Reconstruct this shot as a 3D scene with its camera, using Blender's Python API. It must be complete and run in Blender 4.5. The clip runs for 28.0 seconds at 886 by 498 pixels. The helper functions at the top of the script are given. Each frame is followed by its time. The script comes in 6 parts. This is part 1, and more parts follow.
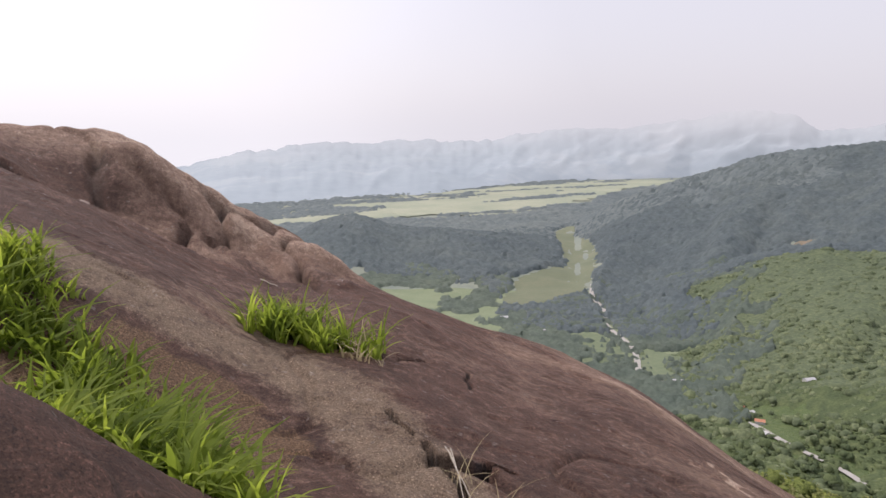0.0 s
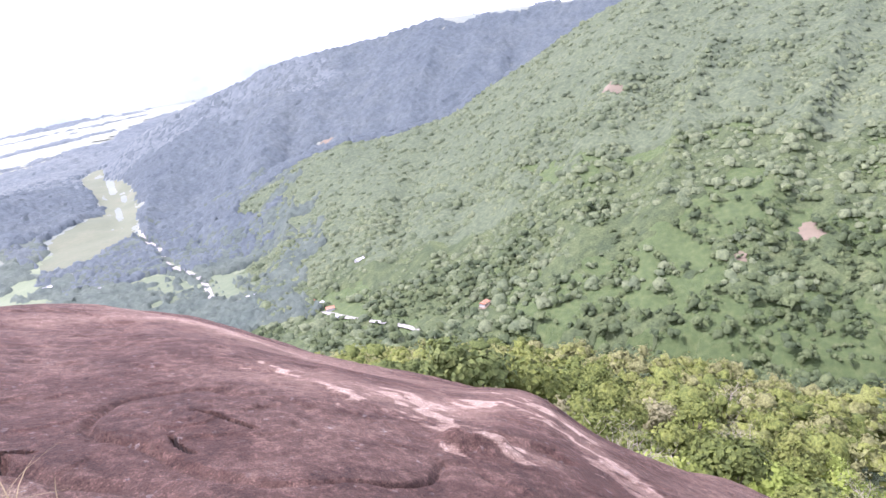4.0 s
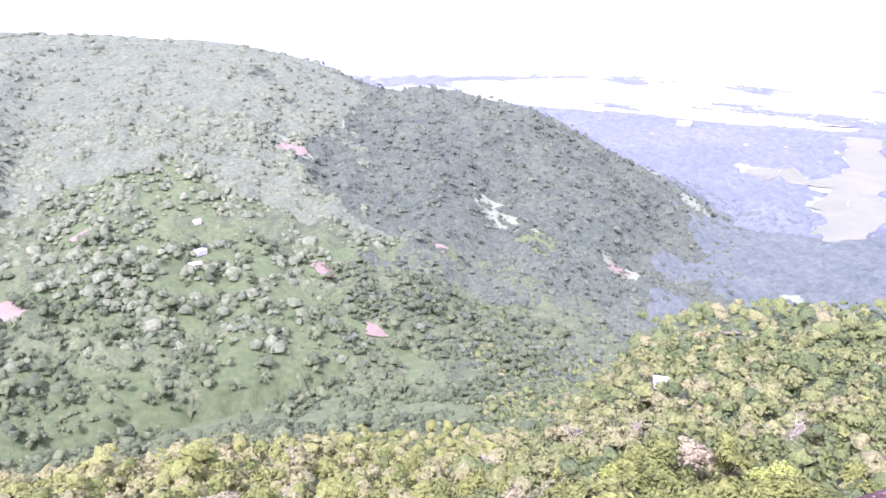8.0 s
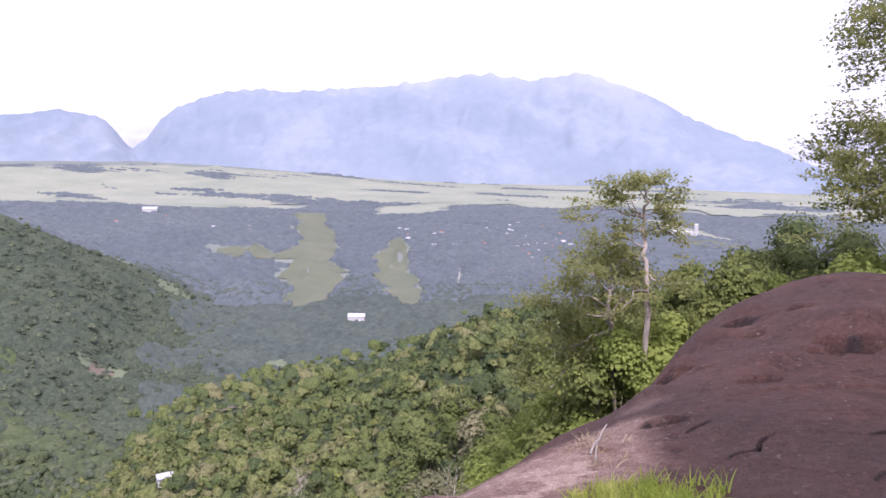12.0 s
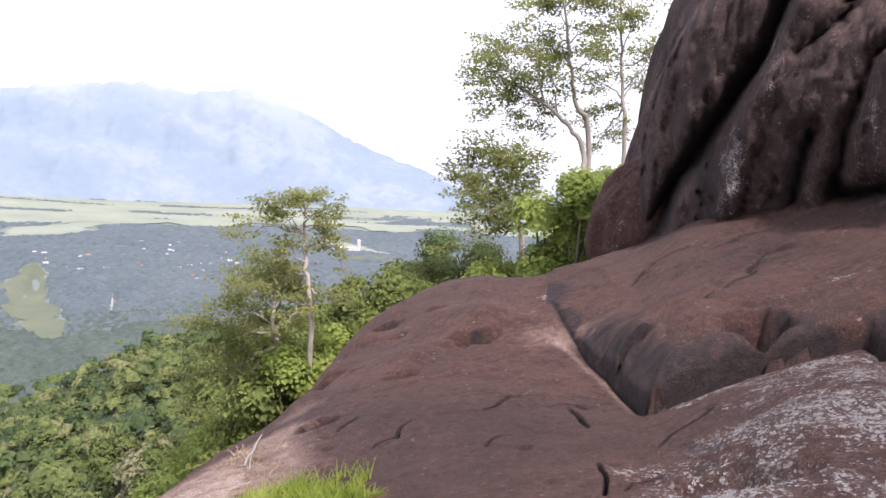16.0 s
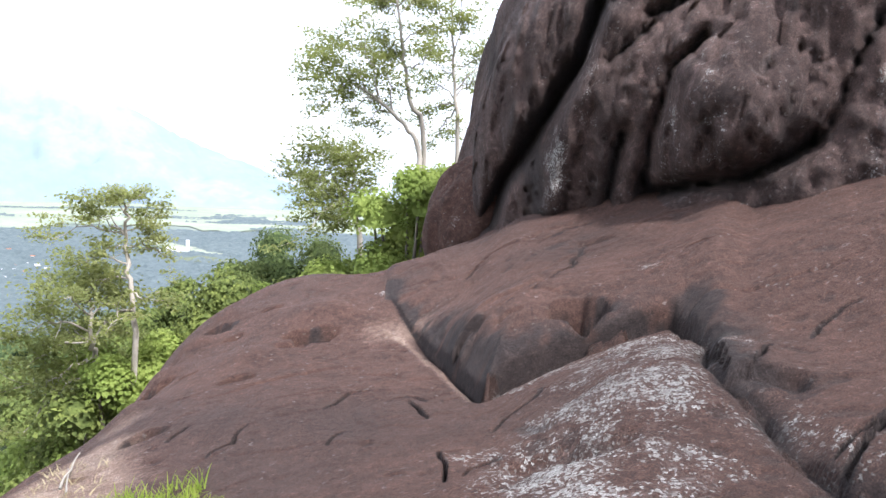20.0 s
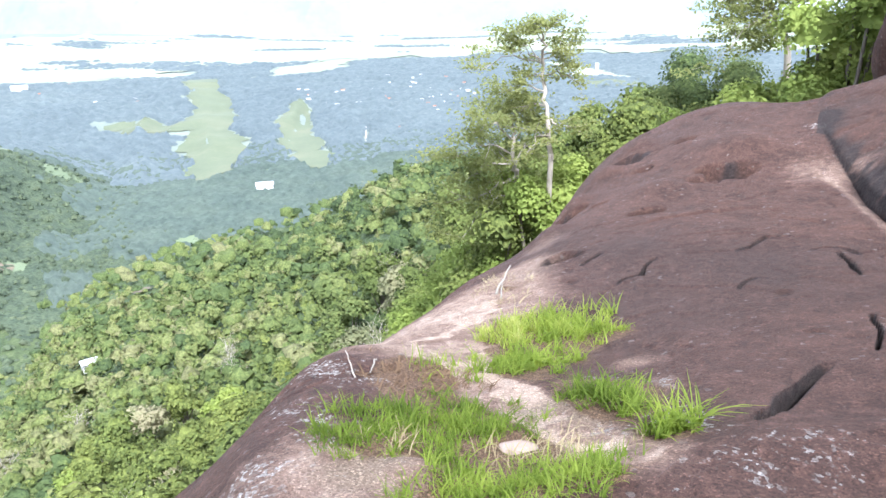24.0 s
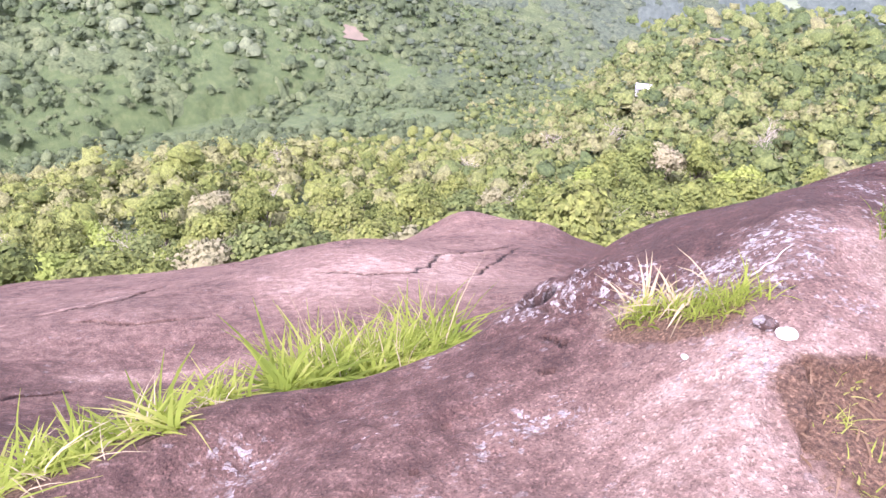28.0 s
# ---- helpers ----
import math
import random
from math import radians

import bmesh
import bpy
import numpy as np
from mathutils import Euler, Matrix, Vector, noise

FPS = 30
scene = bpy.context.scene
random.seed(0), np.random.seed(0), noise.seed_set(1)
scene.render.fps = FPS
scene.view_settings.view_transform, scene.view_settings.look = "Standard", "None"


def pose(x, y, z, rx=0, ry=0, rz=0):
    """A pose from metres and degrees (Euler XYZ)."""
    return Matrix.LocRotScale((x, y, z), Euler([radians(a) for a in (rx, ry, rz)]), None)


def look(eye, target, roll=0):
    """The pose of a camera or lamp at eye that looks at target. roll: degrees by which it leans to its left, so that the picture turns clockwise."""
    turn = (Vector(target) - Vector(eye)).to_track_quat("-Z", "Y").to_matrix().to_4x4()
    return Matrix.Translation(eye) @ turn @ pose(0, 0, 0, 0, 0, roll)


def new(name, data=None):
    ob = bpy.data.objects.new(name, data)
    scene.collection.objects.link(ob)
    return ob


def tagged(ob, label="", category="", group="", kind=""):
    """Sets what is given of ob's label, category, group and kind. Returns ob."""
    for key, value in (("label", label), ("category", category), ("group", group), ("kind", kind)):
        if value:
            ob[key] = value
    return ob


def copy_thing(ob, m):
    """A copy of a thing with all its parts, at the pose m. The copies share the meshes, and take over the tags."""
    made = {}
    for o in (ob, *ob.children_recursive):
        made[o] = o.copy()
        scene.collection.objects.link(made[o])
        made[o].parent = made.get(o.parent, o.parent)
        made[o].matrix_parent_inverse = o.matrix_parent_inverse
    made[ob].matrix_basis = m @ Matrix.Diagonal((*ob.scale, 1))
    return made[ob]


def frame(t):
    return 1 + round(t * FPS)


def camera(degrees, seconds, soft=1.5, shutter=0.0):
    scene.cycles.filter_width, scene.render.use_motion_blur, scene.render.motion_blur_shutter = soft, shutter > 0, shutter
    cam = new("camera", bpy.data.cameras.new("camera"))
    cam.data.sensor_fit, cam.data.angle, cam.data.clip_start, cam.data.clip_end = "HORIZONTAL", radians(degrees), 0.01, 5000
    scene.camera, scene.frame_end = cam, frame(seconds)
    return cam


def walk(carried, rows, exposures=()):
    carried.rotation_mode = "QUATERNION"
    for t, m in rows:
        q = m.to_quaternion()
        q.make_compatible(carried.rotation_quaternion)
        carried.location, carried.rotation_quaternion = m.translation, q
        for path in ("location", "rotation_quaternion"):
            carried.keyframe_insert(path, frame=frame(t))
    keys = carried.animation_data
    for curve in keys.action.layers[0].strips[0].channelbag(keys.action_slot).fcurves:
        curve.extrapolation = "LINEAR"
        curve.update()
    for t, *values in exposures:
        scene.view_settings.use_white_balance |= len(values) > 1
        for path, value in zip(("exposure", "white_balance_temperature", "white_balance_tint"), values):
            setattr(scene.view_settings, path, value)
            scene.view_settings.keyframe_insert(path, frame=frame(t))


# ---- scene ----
cam = camera(64.58, 28.0)
PATH = [
    (0.0, pose(0.213, -0.171, 0.075, 80.77, 1.05, 155.31)),
    (0.5, pose(0.193, -0.145, 0.067, 79.78, 1.89, 151.65)),
    (1.0, pose(0.178, -0.126, 0.062, 79.34, 2.83, 148.95)),
    (1.5, pose(0.144, -0.104, 0.047, 77.90, 3.25, 144.68)),
    (2.0, pose(0.089, -0.089, 0.029, 76.51, 3.83, 140.32)),
    (2.5, pose(0.045, -0.086, 0.012, 75.69, 3.88, 135.80)),
    (3.0, pose(0.002, -0.051, -0.005, 75.13, 4.94, 130.56)),
    (3.5, pose(-0.042, -0.014, -0.026, 73.52, 5.86, 123.41)),
    (5.5, pose(-0.160, 0.128, -0.066, 68.62, 9.40, 105.31)),
    (6.0, pose(-0.144, 0.121, -0.060, 69.28, 7.68, 99.82)),
    (6.5, pose(-0.131, 0.116, -0.054, 69.59, 4.99, 88.89)),
    (7.0, pose(-0.120, 0.113, -0.050, 70.05, 0.61, 75.84)),
    (7.5, pose(-0.112, 0.113, -0.047, 71.64, -1.14, 65.00)),
    (8.0, pose(-0.106, 0.115, -0.045, 73.55, -0.14, 57.15)),
    (8.5, pose(-0.102, 0.119, -0.043, 75.34, 1.03, 50.97)),
    (9.0, pose(-0.100, 0.125, -0.043, 77.21, 2.26, 44.53)),
    (9.5, pose(-0.101, 0.134, -0.043, 77.90, 1.96, 36.49)),
    (10.0, pose(-0.103, 0.146, -0.045, 78.33, 1.71, 29.29)),
    (10.5, pose(-0.103, 0.163, -0.004, 78.79, -0.19, 23.91)),
    (11.0, pose(-0.097, 0.167, -0.008, 79.66, 0.65, 21.85)),
    (11.5, pose(-0.102, 0.165, -0.006, 80.47, -0.24, 18.67)),
    (13.5, pose(-0.013, 0.104, -0.017, 80.79, -1.02, 6.78)),
    (14.0, pose(0.017, 0.098, -0.010, 80.81, -0.82, 2.86)),
    (14.5, pose(0.044, 0.104, -0.013, 81.36, -1.11, -0.22)),
    (15.0, pose(0.053, 0.088, -0.026, 81.01, -2.36, -3.75)),
    (15.5, pose(0.085, 0.057, -0.020, 81.64, -2.21, -6.08)),
    (16.0, pose(0.080, 0.012, -0.030, 83.20, -2.95, -11.04)),
    (16.5, pose(0.093, -0.010, -0.025, 81.88, -2.11, -12.05)),
    (17.0, pose(0.101, -0.034, -0.015, 82.76, -1.81, -15.99)),
    (17.5, pose(0.075, -0.019, -0.033, 82.61, -1.40, -18.61)),
    (18.0, pose(0.090, -0.020, -0.023, 83.90, -1.88, -20.77)),
    (18.5, pose(0.091, -0.030, -0.022, 84.18, -1.64, -21.04)),
    (19.0, pose(0.071, -0.106, -0.007, 84.43, -1.85, -21.57)),
    (19.5, pose(0.074, -0.021, -0.035, 84.33, -2.89, -22.63)),
    (20.0, pose(0.083, -0.001, -0.041, 83.73, -3.37, -24.25)),
    (20.5, pose(0.080, 0.024, -0.040, 83.03, -3.16, -24.25)),
    (22.5, pose(0.093, 0.074, 0.128, 77.36, -2.07, -18.49)),
    (23.0, pose(0.079, 0.033, 0.134, 75.35, -1.01, -13.78)),
    (23.5, pose(0.047, 0.014, 0.093, 73.70, -0.12, -4.82)),
    (24.0, pose(0.006, 0.009, 0.053, 69.07, 1.94, 7.37)),
    (24.5, pose(-0.058, 0.001, 0.015, 65.12, 3.41, 24.01)),
    (25.0, pose(-0.110, -0.044, 0.009, 67.90, 3.91, 36.31)),
    (25.5, pose(-0.145, -0.073, -0.010, 67.44, 3.09, 41.89)),
    (26.0, pose(-0.086, -0.084, -0.076, 62.37, 3.07, 49.35)),
    (26.5, pose(-0.105, -0.105, -0.115, 57.97, 2.23, 52.80)),
    (27.0, pose(-0.132, -0.096, -0.156, 55.70, 1.39, 55.80)),
    (27.5, pose(-0.125, -0.117, -0.166, 52.99, -0.03, 55.80)),
    (28.0, pose(-0.174, -0.091, -0.216, 49.94, -1.29, 56.03)),
]
EXPOSURES = [(0.0, 0.0, 6450, 19), (1.0, 0.28, 6250, 20), (3.0, 0.92, 5650, 29), (5.5, 1.64, 5750, 45), (6.0, 1.64, 5700, 50), (8.0, 1.78, 5400, 56), (9.0, 1.02, 5400, 56), (9.5, 0.8, 5450, 52), (11.0, 0.45, 5650, 43), (14.0, 0.42, 5950, 27),
             (17.0, 0.86, 6000, 22), (20.0, 1.15, 5700, 11), (23.0, 1.55, 5650, 9), (24.0, 1.50, 5450, 11), (25.0, 1.68, 5250, 24), (26.0, 1.83, 5350, 34), (28.0, 1.70, 5650, 43)]
walk(cam, PATH, EXPOSURES)

# ---- world and sun ----
SUN_BEARING, SUN_HEIGHT = -160.0, 56.0
world = bpy.data.worlds.new("overcast_sky")
scene.world = world
world.use_nodes = True
wn, wl = world.node_tree.nodes, world.node_tree.links
sky = wn.new("ShaderNodeTexSky")
sky.sky_type, sky.sun_disc = "NISHITA", False
sky.sun_elevation, sky.sun_rotation = radians(SUN_HEIGHT), radians(-SUN_BEARING)
sky.air_density, sky.dust_density, sky.ozone_density, sky.altitude = 1.0, 7.0, 1.5, 300
veil = wn.new("ShaderNodeMix")
veil.data_type = "RGBA"
veil.inputs["Factor"].default_value = 0.7
over = wn.new("ShaderNodeTexCoord")
cloud = wn.new("ShaderNodeVectorMath")
cloud.operation = "DOT_PRODUCT"
cloud.inputs[1].default_value = (-0.79, -0.53, 0.31)
wl.new(over.outputs["Generated"], cloud.inputs[0])
billow = wn.new("ShaderNodeTexNoise")
billow.inputs["Scale"].default_value, billow.inputs["Detail"].default_value = 2.2, 4
wl.new(over.outputs["Generated"], billow.inputs["Vector"])
thick = wn.new("ShaderNodeMath")
thick.operation = "MULTIPLY_ADD"
thick.inputs[1].default_value = 0.16
wl.new(billow.outputs["Fac"], thick.inputs[0])
wl.new(cloud.outputs["Value"], thick.inputs[2])
grey = wn.new("ShaderNodeValToRGB")
grey.color_ramp.elements[0].position, grey.color_ramp.elements[0].color = 0.72, (10.3, 10.4, 10.7, 1)
grey.color_ramp.elements[1].position, grey.color_ramp.elements[1].color = 1.06, (7.9, 8.0, 8.35, 1)
wl.new(thick.outputs[0], grey.inputs["Fac"])
wl.new(grey.outputs["Color"], veil.inputs["B"])
wl.new(sky.outputs["Color"], veil.inputs["A"])
wl.new(veil.outputs["Result"], wn["Background"].inputs["Color"])
wn["Background"].inputs["Strength"].default_value = 0.12


def bearing(az, r, z=0.0):
    """A place at a bearing (degrees to the left of +y), a distance and a height."""
    return Vector((-math.sin(radians(az)) * r, math.cos(radians(az)) * r, z))


sun = new("sun", bpy.data.lights.new("sun", "SUN"))
sun.data.energy, sun.data.angle, sun.data.color = 3.5, radians(5), (1.0, 0.95, 0.88)
sun.matrix_world = look(bearing(SUN_BEARING, math.cos(radians(SUN_HEIGHT)), math.sin(radians(SUN_HEIGHT))), (0, 0, 0))


# ---- materials ----
def material(name):
    m = bpy.data.materials.new(name)
    m.use_nodes = True
    return m, m.node_tree.nodes, m.node_tree.links, m.node_tree.nodes["Principled BSDF"]


def noise_node(n, l, scale, detail=6, rough=0.6, vec=None):
    t = n.new("ShaderNodeTexNoise")
    t.inputs["Scale"].default_value, t.inputs["Detail"].default_value, t.inputs["Roughness"].default_value = scale, detail, rough
    if vec is not None:
        l.new(vec, t.inputs["Vector"])
    return t.outputs["Fac"]


def ramp(n, l, fac, *stops):
    r = n.new("ShaderNodeValToRGB")
    while len(r.color_ramp.elements) < len(stops):
        r.color_ramp.elements.new(0.5)
    for e, (p, c) in zip(r.color_ramp.elements, stops):
        e.position, e.color = p, (*c, 1)
    l.new(fac, r.inputs["Fac"])
    return r.outputs["Color"]


def mix(n, l, fac, a, b, mode="MIX"):
    m = n.new("ShaderNodeMix")
    m.data_type, m.blend_type = "RGBA", mode
    for sock, v in (("Factor", fac), ("A", a), ("B", b)):
        if isinstance(v, (int, float)):
            m.inputs[sock].default_value = v
        elif isinstance(v, tuple):
            m.inputs[sock].default_value = (*v, 1)
        else:
            l.new(v, m.inputs[sock])
    return m.outputs["Result"]


def maths(n, l, op, a, b=0.0, clamp=False):
    m = n.new("ShaderNodeMath")
    m.operation, m.use_clamp = op, clamp
    for i, v in enumerate((a, b)):
        if isinstance(v, (int, float)):
            m.inputs[i].default_value = v
        else:
            l.new(v, m.inputs[i])
    return m.outputs[0]


def bump(n, l, p, height, strength, distance):
    b = n.new("ShaderNodeBump")
    b.inputs["Strength"].default_value, b.inputs["Distance"].default_value = strength, distance
    l.new(height, b.inputs["Height"])
    l.new(b.outputs["Normal"], p.inputs["Normal"])


def attribute(n, name):
    a = n.new("ShaderNodeAttribute")
    a.attribute_name = name
    return a.outputs["Fac"]


def position(n):
    return n.new("ShaderNodeNewGeometry").outputs["Position"]


def cells(n, l, scale, vec, ragged):
    """A random number for each grain of a granular surface."""
    shift = n.new("ShaderNodeTexNoise")
    shift.inputs["Scale"].default_value = scale * 1.2
    l.new(vec, shift.inputs["Vector"])
    k = n.new("ShaderNodeVectorMath")
    k.operation = "MULTIPLY_ADD"
    k.inputs[1].default_value = (ragged / scale,) * 3
    l.new(shift.outputs["Color"], k.inputs[0])
    l.new(vec, k.inputs[2])
    v = n.new("ShaderNodeTexVoronoi")
    v.inputs["Scale"].default_value = scale
    l.new(k.outputs[0], v.inputs["Vector"])
    one = n.new("ShaderNodeSeparateColor")
    l.new(v.outputs["Color"], one.inputs[0])
    return one.outputs[0]


def rock_material(name, dark, light, streaks=False):
    m, n, l, p = material(name)
    pos = position(n)
    big = noise_node(n, l, 0.45, 6, 0.6, pos)
    mid = noise_node(n, l, 2.6, 7, 0.65, pos)
    fine = noise_node(n, l, 11, 8, 0.72, pos)
    grit = noise_node(n, l, 70, 5, 0.75, pos)
    c = ramp(n, l, big, (0.32, dark), (0.68, light))
    c = mix(n, l, ramp(n, l, mid, (0.38, (0.62, 0.62, 0.62)), (0.60, (0, 0, 0))), c, tuple(v * 0.55 for v in dark))
    c = mix(n, l, ramp(n, l, fine, (0.49, (0, 0, 0)), (0.72, (0.55, 0.55, 0.55))), c, tuple(v * 1.9 for v in light))
    c = mix(n, l, ramp(n, l, grit, (0.30, (0.75, 0.75, 0.75)), (0.48, (0, 0, 0))), c, tuple(v * 0.35 for v in dark))
    grain = noise_node(n, l, 210, 3, 0.6, pos)
    pit = noise_node(n, l, 17, 3, 0.5, pos)
    c = mix(n, l, ramp(n, l, pit, (0.29, (0.6, 0.6, 0.6)), (0.34, (0, 0, 0))), c, tuple(v * 0.25 for v in dark))

    if streaks:
        # rain runs: black and pale stripes down the faces
        k = n.new("ShaderNodeVectorMath")
        k.operation = "MULTIPLY"
        k.inputs[1].default_value = (1.0, 1.0, 0.13)
        l.new(pos, k.inputs[0])
        run, thin = noise_node(n, l, 1.3, 4, 0.6, k.outputs[0]), noise_node(n, l, 4.5, 5, 0.65, k.outputs[0])
        c = mix(n, l, ramp(n, l, run, (0.44, (0, 0, 0)), (0.60, (0.7, 0.7, 0.7))), c, tuple(v * 0.38 for v in dark))
        c = mix(n, l, ramp(n, l, thin, (0.58, (0, 0, 0)), (0.74, (0.75, 0.75, 0.75))), c, (0.20, 0.165, 0.15))

    def cover(name, spread, cut, gain):
        f = maths(n, l, "ADD", attribute(n, name), maths(n, l, "MULTIPLY", maths(n, l, "SUBTRACT", maths(n, l, "MULTIPLY", maths(n, l, "ADD", fine, mid), 0.5), 0.5), spread))
        return maths(n, l, "MULTIPLY", maths(n, l, "SUBTRACT", f, cut), gain, True)

    # weathered pink faces
    both = maths(n, l, "ADD", maths(n, l, "MULTIPLY", grit, 0.4), maths(n, l, "MULTIPLY", fine, 0.6))
    c = mix(n, l, maths(n, l, "MULTIPLY", cover("pale", 1.5, 0.28, 1.5), 0.85), c, ramp(n, l, both, (0.28, (0.135, 0.080, 0.060)), (0.5, (0.280, 0.186, 0.140)), (0.72, (0.41, 0.30, 0.235))))
    c = mix(n, l, maths(n, l, "MULTIPLY", cover("pale", 1.6, 0.95, 2.2), 0.9), c, ramp(n, l, both, (0.28, (0.29, 0.198, 0.148)), (0.5, (0.50, 0.375, 0.29)), (0.72, (0.64, 0.525, 0.43))))
    # coarse gravelly bands
    c = mix(n, l, maths(n, l, "MULTIPLY", cover("gravel", 2.4, 0.48, 2.0), 0.8), c, ramp(n, l, grit, (0.3, (0.09, 0.062, 0.043)), (0.5, (0.25, 0.185, 0.13)), (0.72, (0.42, 0.335, 0.245))))
    # grey lichen crust with pale flecks
    c = mix(n, l, maths(n, l, "MULTIPLY", cover("lichen", 2.4, 0.60, 2.2), 0.45), c, ramp(n, l, grit, (0.30, (0.07, 0.06, 0.055)), (0.55, (0.18, 0.16, 0.15)), (0.75, (0.32, 0.30, 0.28))))
    coarse = maths(n, l, "MAXIMUM", cells(n, l, 62, pos, 1.6), maths(n, l, "MULTIPLY", cells(n, l, 38, pos, 1.5), 0.96))
    f = maths(n, l, "ADD", maths(n, l, "ADD", coarse, maths(n, l, "MULTIPLY", maths(n, l, "SUBTRACT", mid, 0.5), 1.5)), maths(n, l, "MULTIPLY", attribute(n, "lichen"), 0.72))
    f = maths(n, l, "MULTIPLY", maths(n, l, "SUBTRACT", f, 1.27), 6.0, True)
    c = mix(n, l, maths(n, l, "MULTIPLY", f, 0.9), c, ramp(n, l, grit, (0.3, (0.27, 0.25, 0.23)), (0.7, (0.56, 0.54, 0.51))))
    # single pale lichen spots
    spot = cells(n, l, 36, pos, 0.9)
    c = mix(n, l, maths(n, l, "MULTIPLY", maths(n, l, "MULTIPLY", maths(n, l, "SUBTRACT", spot, 0.982), 60.0, True), 0.35), c, (0.33, 0.30, 0.28))
    # soil and moss in the hollows
    c = mix(n, l, cover("soil", 1.8, 0.5, 7.0), c, ramp(n, l, grit, (0.32, (0.052, 0.029, 0.018)), (0.5, (0.155, 0.092, 0.052)), (0.7, (0.27, 0.18, 0.11))))
    # black stain in runs down the faces, and shade painted into cracks and hollows
    c = mix(n, l, maths(n, l, "MULTIPLY", cover("stain_shade", 1.4, 0.25, 1.5), 0.9), c, ramp(n, l, both, (0.35, (0.009, 0.007, 0.007)), (0.65, (0.055, 0.040, 0.036))))
    crystal = cells(n, l, 125, pos, 1.4)
    c = mix(n, l, 1.0, c, ramp(n, l, crystal, (0.0, (0.55, 0.54, 0.53)), (0.22, (0.88, 0.88, 0.88)), (0.70, (1.0, 0.99, 0.98)), (0.88, (1.22, 1.22, 1.21)), (1.0, (1.75, 1.75, 1.73))), "MULTIPLY")
    c = mix(n, l, 1.0, c, ramp(n, l, grain, (0.30, (0.78, 0.77, 0.77)), (0.70, (1.22, 1.21, 1.20))), "MULTIPLY")
    l.new(c, p.inputs["Base Color"])
    p.inputs["Roughness"].default_value = 0.85
    p.inputs["Specular IOR Level"].default_value = 0.3
    h = maths(n, l, "ADD", maths(n, l, "MULTIPLY", mid, 0.5), maths(n, l, "ADD", maths(n, l, "MULTIPLY", fine, 0.9), maths(n, l, "ADD", maths(n, l, "MULTIPLY", grit, 0.4), maths(n, l, "MULTIPLY", crystal, 0.07))))
    bump(n, l, p, h, 1.0, 0.075)
    return m


def leaf_material(name, *greens, glow=0.35, patch=0.02, lift=1.0, island=0.25, crowned=False, leafy=0.0, speckle=1.0):
    """Foliage: a mix of greens, crown by crown, leaf clump by leaf clump and stand by stand."""
    m, n, l, p = material(name)
    g = n.new("ShaderNodeNewGeometry")
    o = n.new("ShaderNodeObjectInfo")
    tree, stand_ = noise_node(n, l, patch, 2, 0.5, g.outputs["Position"]), noise_node(n, l, patch * 0.1, 3, 0.55, g.outputs["Position"])
    wide = 0.55 if crowned else 0.85
    f = maths(n, l, "ADD", maths(n, l, "MULTIPLY", g.outputs["Random Per Island"], island),
              maths(n, l, "ADD", maths(n, l, "MULTIPLY", maths(n, l, "ADD", tree, stand_), wide), maths(n, l, "MULTIPLY", o.outputs["Random"], 0.30)))
    if crowned:
        f = maths(n, l, "ADD", f, maths(n, l, "MULTIPLY", attribute(n, "tint"), 0.62))
    f = maths(n, l, "SUBTRACT", f, 0.5 * (island + 0.30) + wide + (0.31 if crowned else 0.0) - 0.5)
    k = len(greens) - 1
    c = ramp(n, l, f, *[(0.12 + 0.76 * i / k, g_) for i, g_ in enumerate(greens)])
    # light and dark speckle painted into the colour, as leaf clumps shade themselves
    if leafy:
        spray = noise_node(n, l, leafy, 5, 0.7, g.outputs["Position"])
        c = mix(n, l, 1.0, c, ramp(n, l, spray, (0.36, tuple(1 - speckle * v for v in (0.58, 0.54, 0.56))), (0.52, (0.97, 0.97, 0.95)), (0.66, tuple(1 + speckle * v for v in (0.45, 0.42, 0.30)))), "MULTIPLY")
    l.new(c, p.inputs["Base Color"])
    p.inputs["Roughness"].default_value = 0.75
    p.inputs["Specular IOR Level"].default_value = 0.2
    # normals bent upwards, and outwards from the crown, to soften and round the shading
    up = n.new("ShaderNodeVectorMath")
    up.operation = "ADD"
    up.inputs[1].default_value = (0, 0, lift)
    l.new(g.outputs["Normal"], up.inputs[0])
    way = up.outputs[0]
    if crowned:
        out = n.new("ShaderNodeAttribute")
        out.attribute_name = "crown"
        world_way = n.new("ShaderNodeVectorTransform")
        world_way.vector_type, world_way.convert_from, world_way.convert_to = "VECTOR", "OBJECT", "WORLD"
        l.new(out.outputs["Vector"], world_way.inputs[0])
        both = n.new("ShaderNodeVectorMath")
        both.operation = "MULTIPLY_ADD"
        both.inputs[1].default_value = (1.9, 1.9, 1.9)
        l.new(world_way.outputs[0], both.inputs[0])
        l.new(way, both.inputs[2])
        way = both.outputs[0]
    unit = n.new("ShaderNodeVectorMath")
    unit.operation = "NORMALIZE"
    l.new(way, unit.inputs[0])
    t = n.new("ShaderNodeBsdfTranslucent")
    l.new(mix(n, l, 1.0, c, (1.45, 1.40, 1.10), "MULTIPLY") if glow > 0.55 else c, t.inputs["Color"])
    l.new(unit.outputs[0], p.inputs["Normal"])
    s = n.new("ShaderNodeMixShader")
    s.inputs["Fac"].default_value = glow
    l.new(p.outputs["BSDF"], s.inputs[1])
    l.new(t.outputs["BSDF"], s.inputs[2])
    l.new(s.outputs["Shader"], n["Material Output"].inputs["Surface"])
    return m


